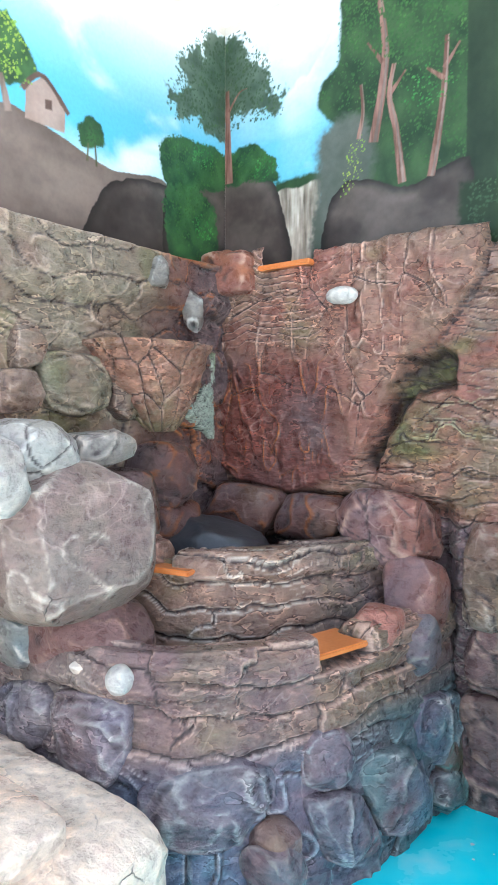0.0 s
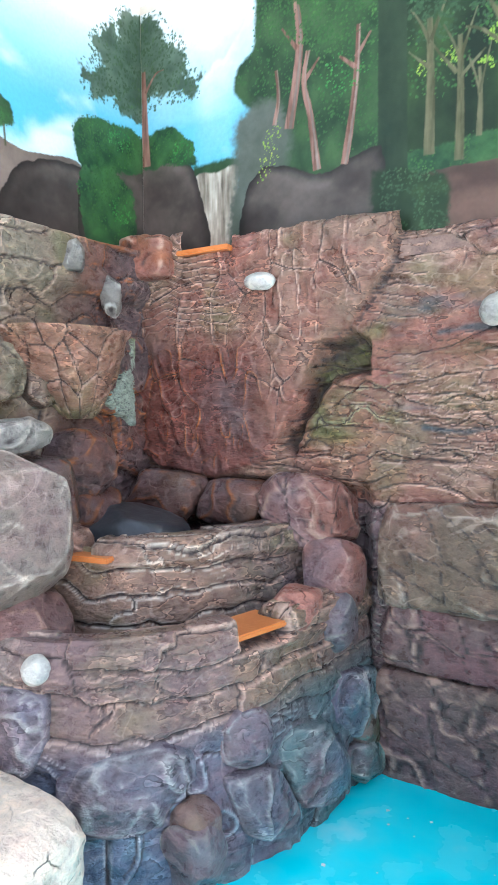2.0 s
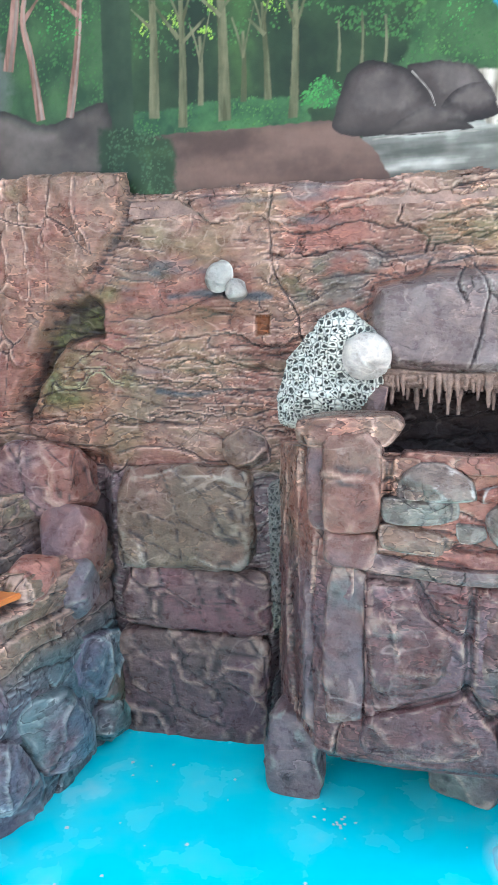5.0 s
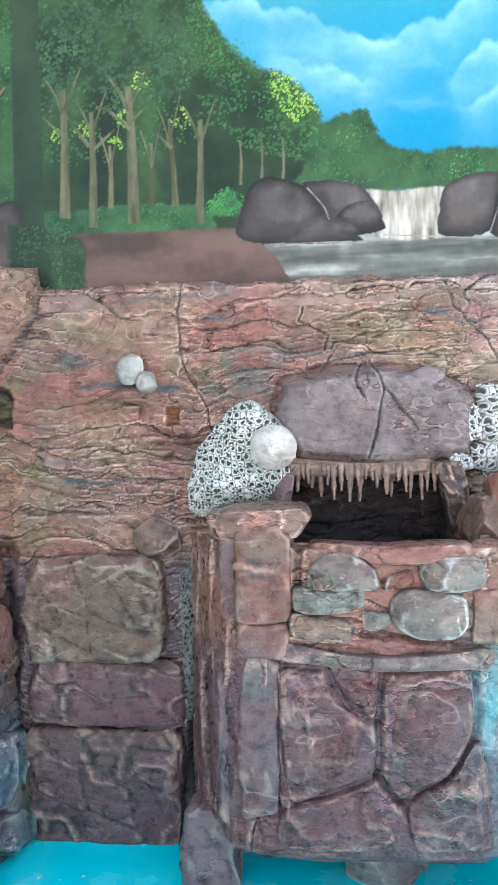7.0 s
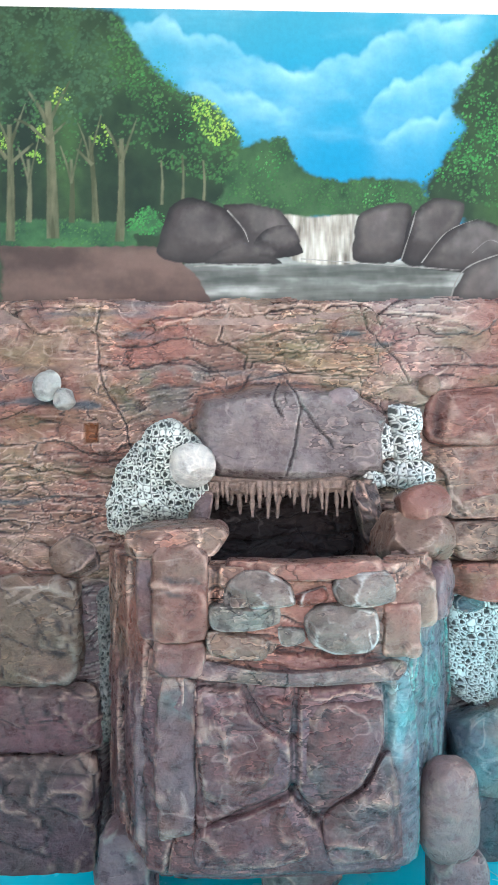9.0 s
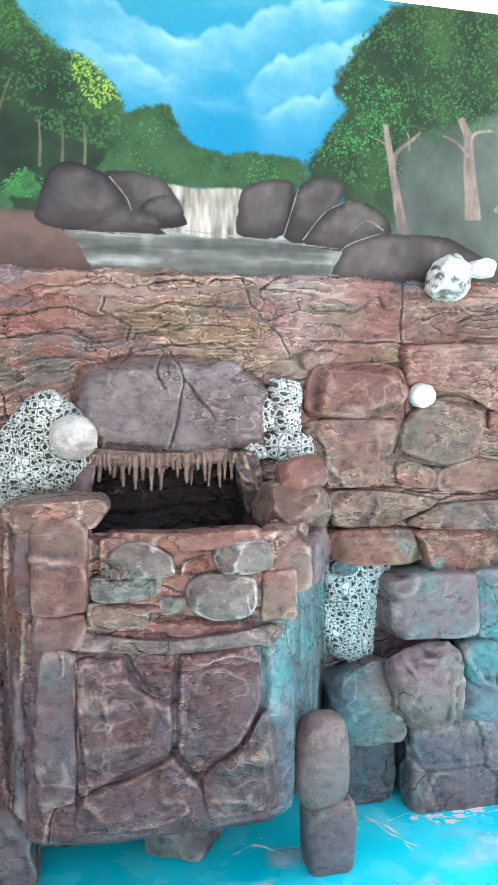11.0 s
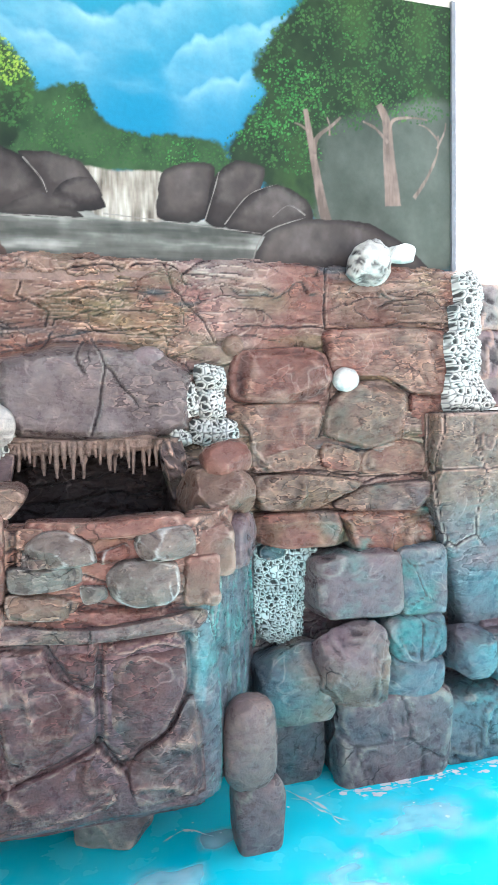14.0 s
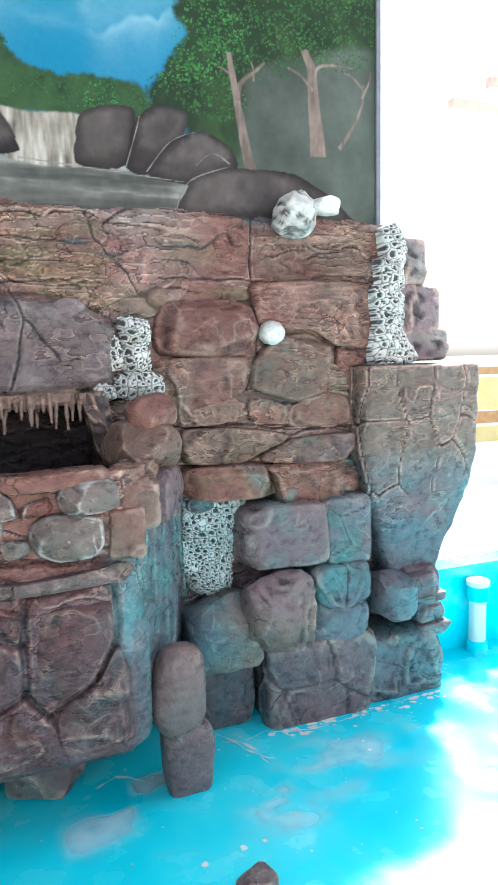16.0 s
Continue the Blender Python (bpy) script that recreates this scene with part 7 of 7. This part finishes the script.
tagged(ball("basin_hump", (-1.98, 2.38, 0.86), (0.26, 0.22, 0.17), BASINBLACK, None, NEARBLACK, NEARBLACK, seed=375), "smooth black hump inside the upper basin", "hump")
tagged(boulder("cap_block", (-2.16, 2.73, 2.10), (0.26, 0.18, 0.20), BOULDER, None, RED * 1.1, RUST * 0.7, PINK, seed=376, square=6, n=24), "red brown block on top of the rock wall in the corner", "rock")
part("spout_channel", box_bm(-1.99, -1.715, 2.69, 2.80, 2.085, 2.108, 0.006), ORANGE, rock_north, "orange sealed channel")
# near slab
near = boulder("flat_rock", (-1.80, 1.15, 0.21), (1.0, 0.68, 0.46), BOULDER, None, np.array((0.80, 0.69, 0.57)), np.array((0.70, 0.57, 0.46)), np.array((0.74, 0.60, 0.50)), seed=380, square=8, n=50, wash=0.4, chips=5, deep=0.94)
tagged(near, "flat cream painted rock platform beside the basin", "rock")
tagged(boulder("flat_rock", (-1.86, 1.0, 0.45), (0.86, 0.52, 0.10), BOULDER, None, np.array((0.78, 0.67, 0.56)), np.array((0.68, 0.55, 0.44)), np.array((0.76, 0.60, 0.50)), seed=381, square=12, n=40, wash=0.4, chips=2, deep=0.94), "upper cream layer of a stepped rock platform", "rock")

# ---- outside the wall's end ----
def pipe():
    pp = thing("filter_pipe", "white plastic pipe with turquoise fittings against the pool wall", "pipe", at=(2.41, 2.84, 0))
    for nm, r, z0, z1, mat in (("tube", 0.042, 0.05, 0.27, WHITE), ("collar", 0.055, 0.27, 0.35, POOL), ("collar", 0.052, -0.01, 0.06, POOL), ("cap", 0.058, 0.345, 0.375, WHITE)):
        bm = bmesh.new()
        bmesh.ops.create_cone(bm, cap_ends=True, segments=28, radius1=r, radius2=r, depth=z1 - z0, matrix=Matrix.Translation((0, 0, (z0 + z1) / 2)))
        bmesh.ops.bevel(bm, geom=[e for e in bm.edges if e.is_manifold and abs(e.verts[0].co.z - e.verts[1].co.z) < 1e-5], offset=0.004, segments=2, affect="EDGES")
        part(nm, bm, mat, pp)


pipe()
fence = thing("slat_fence", "yellow and orange horizontal board fence beyond the deck", "fence", at=(4.6, 5.2, 0.43))
for k, (z, hh, mat) in enumerate(((0.93, 0.07, WOOD), (0.72, 0.30, YELLOW), (0.50, 0.11, WOOD), (0.34, 0.15, YELLOW))):
    part("board", box_bm(-1.6, 2.4, -0.02, 0.02, z - hh / 2, z + hh / 2, 0.004), mat, fence)
part("post", box_bm(2.3, 2.4, 0.02, 0.1, 0, 1.1, 0.004), WOOD, fence)
part("post", box_bm(-1.6, -1.5, 0.02, 0.1, 0, 1.1, 0.004), WOOD, fence)
setting("wall_far", box_bm(0.2, 12.0, 9.0, 9.2, 0.4, 1.5, 0), WHITE, "low white painted garden wall in full daylight", "wall")
canopy = thing("porch_roof", "white porch roof with brown rafters in daylight", "roof", at=(5.8, 6.5, 4.9))
part("deck_board", box_bm(0.6, 4.0, -1.4, 2.2, 0.12, 0.18, 0.004), WHITE, canopy)
for k in range(5):
    part("rafter", box_bm(0.6, 4.0, -1.3 + 0.75 * k, -1.2 + 0.75 * k, 0.0, 0.12, 0.004), RAFTER, canopy)

# ---- splashes of white paint on the pool floor ----
STREAKS = [([(0.93, 2.63), (0.98, 2.55), (1.03, 2.48), (1.05, 2.37)], 0.012), ([(0.93, 2.57), (1.01, 2.54), (1.12, 2.58)], 0.006), ([(1.12, 2.58), (1.24, 2.52), (1.46, 2.52), (1.69, 2.56)], 0.008), ([(0.42, 2.47), (0.51, 2.51), (0.59, 2.44)], 0.012), ([(0.94, 2.62), (1.01, 2.47), (1.09, 2.38)], 0.01)]


def splashes():
    rng = np.random.RandomState(12)
    verts, faces = [], []
    def blob(x, y, rx, ry):
        k, n = len(verts), 9
        t0 = rng.rand() * 6.28
        for j in range(n):
            a = t0 + j * 2 * math.pi / n
            q = 0.65 + 0.5 * rng.rand()
            verts.append((x + rx * q * math.cos(a), y + ry * q * math.sin(a), 0.0015 + 0.00001 * len(faces)))
        faces.append(tuple(range(k, k + n)))
    for _ in range(70):
        r = 0.003 + 0.010 * rng.rand() ** 3
        blob(-1.0 + 2.9 * rng.rand(), 1.6 + 1.0 * rng.rand(), r, r)
    for k in range(90):
        t = rng.rand()
        r = 0.003 + 0.011 * rng.rand() ** 2
        blob(1.13 + 0.85 * t, 2.545 - 0.06 * rng.rand() ** 3 + 0.02 * t, r * 1.6, r)
    def streak(pts, wide):
        line, _ = curve(pts, 40)
        d = np.gradient(line, axis=0)
        d /= np.linalg.norm(d, axis=1)[:, None]
        P = np.concatenate([line, np.zeros((40, 1))], 1)
        w = wide * np.clip(0.35 + 1.3 * fbm(P, 40, 3, 5), 0.03, 1.4) * np.sin(np.linspace(0.25, 2.9, 40))
        a, k = line + 0.012 * fbm(P, 14, 3, 8)[:, None], len(verts)
        for q in range(40):
            for sgn in (-1, 1):
                verts.append((a[q, 0] - sgn * d[q, 1] * w[q], a[q, 1] + sgn * d[q, 0] * w[q], 0.003))
        for q in range(39):
            faces.append((k + 2 * q, k + 2 * q + 2, k + 2 * q + 3, k + 2 * q + 1))
    for pts, wide in STREAKS:
        streak(pts, wide)
    for k in range(12):
        blob(-0.25 + 0.16 * rng.rand(), 2.28 + 0.1 * rng.rand(), 0.006, 0.006)
    ob = mesh_object("paint_splashes", verts, faces, WHITE, None, smooth=False)
    tagged(ob, "white paint splashes dried on the turquoise floor", "splashes", kind="stuff")


splashes()


def milky_patch():
    """Thin milky floor patch beside the upright boulder, ragged and see-through at its edges."""
    us, vs = np.arange(0.25, 1.75, 0.012), np.arange(1.95, 2.52, 0.012)
    U, V = [q.ravel() for q in np.meshgrid(us, vs, indexing="ij")]
    P = np.stack([U, V, np.full(len(U), 0.0012)], 1)
    near = step(along(U, V, [(0.36, 2.24), (0.47, 2.28), (0.57, 2.40), (0.66, 2.42)]), 0.15, 0.0)
    far = 0.8 * step(along(U, V, [(1.0, 2.1), (1.3, 2.3), (1.6, 2.35)]), 0.25, 0.0)
    cover = np.maximum(near, far) * step(fbm(P * np.array((1.2, 2.0, 1)), 6, 4, 44), -0.25, 0.45)
    cover *= step(np.minimum(np.minimum(U - us[0], us[-1] - U), np.minimum(V - vs[0], vs[-1] - V)), 0.0, 0.05)
    ob = mesh_object("pale_patch", P, quads(len(us), len(vs)), PALECYAN, None, np.repeat(0.65 * cover[:, None], 3, 1), smooth=False)
    tagged(ob, "milky pale patch on the turquoise floor", "film", kind="stuff")


milky_patch()
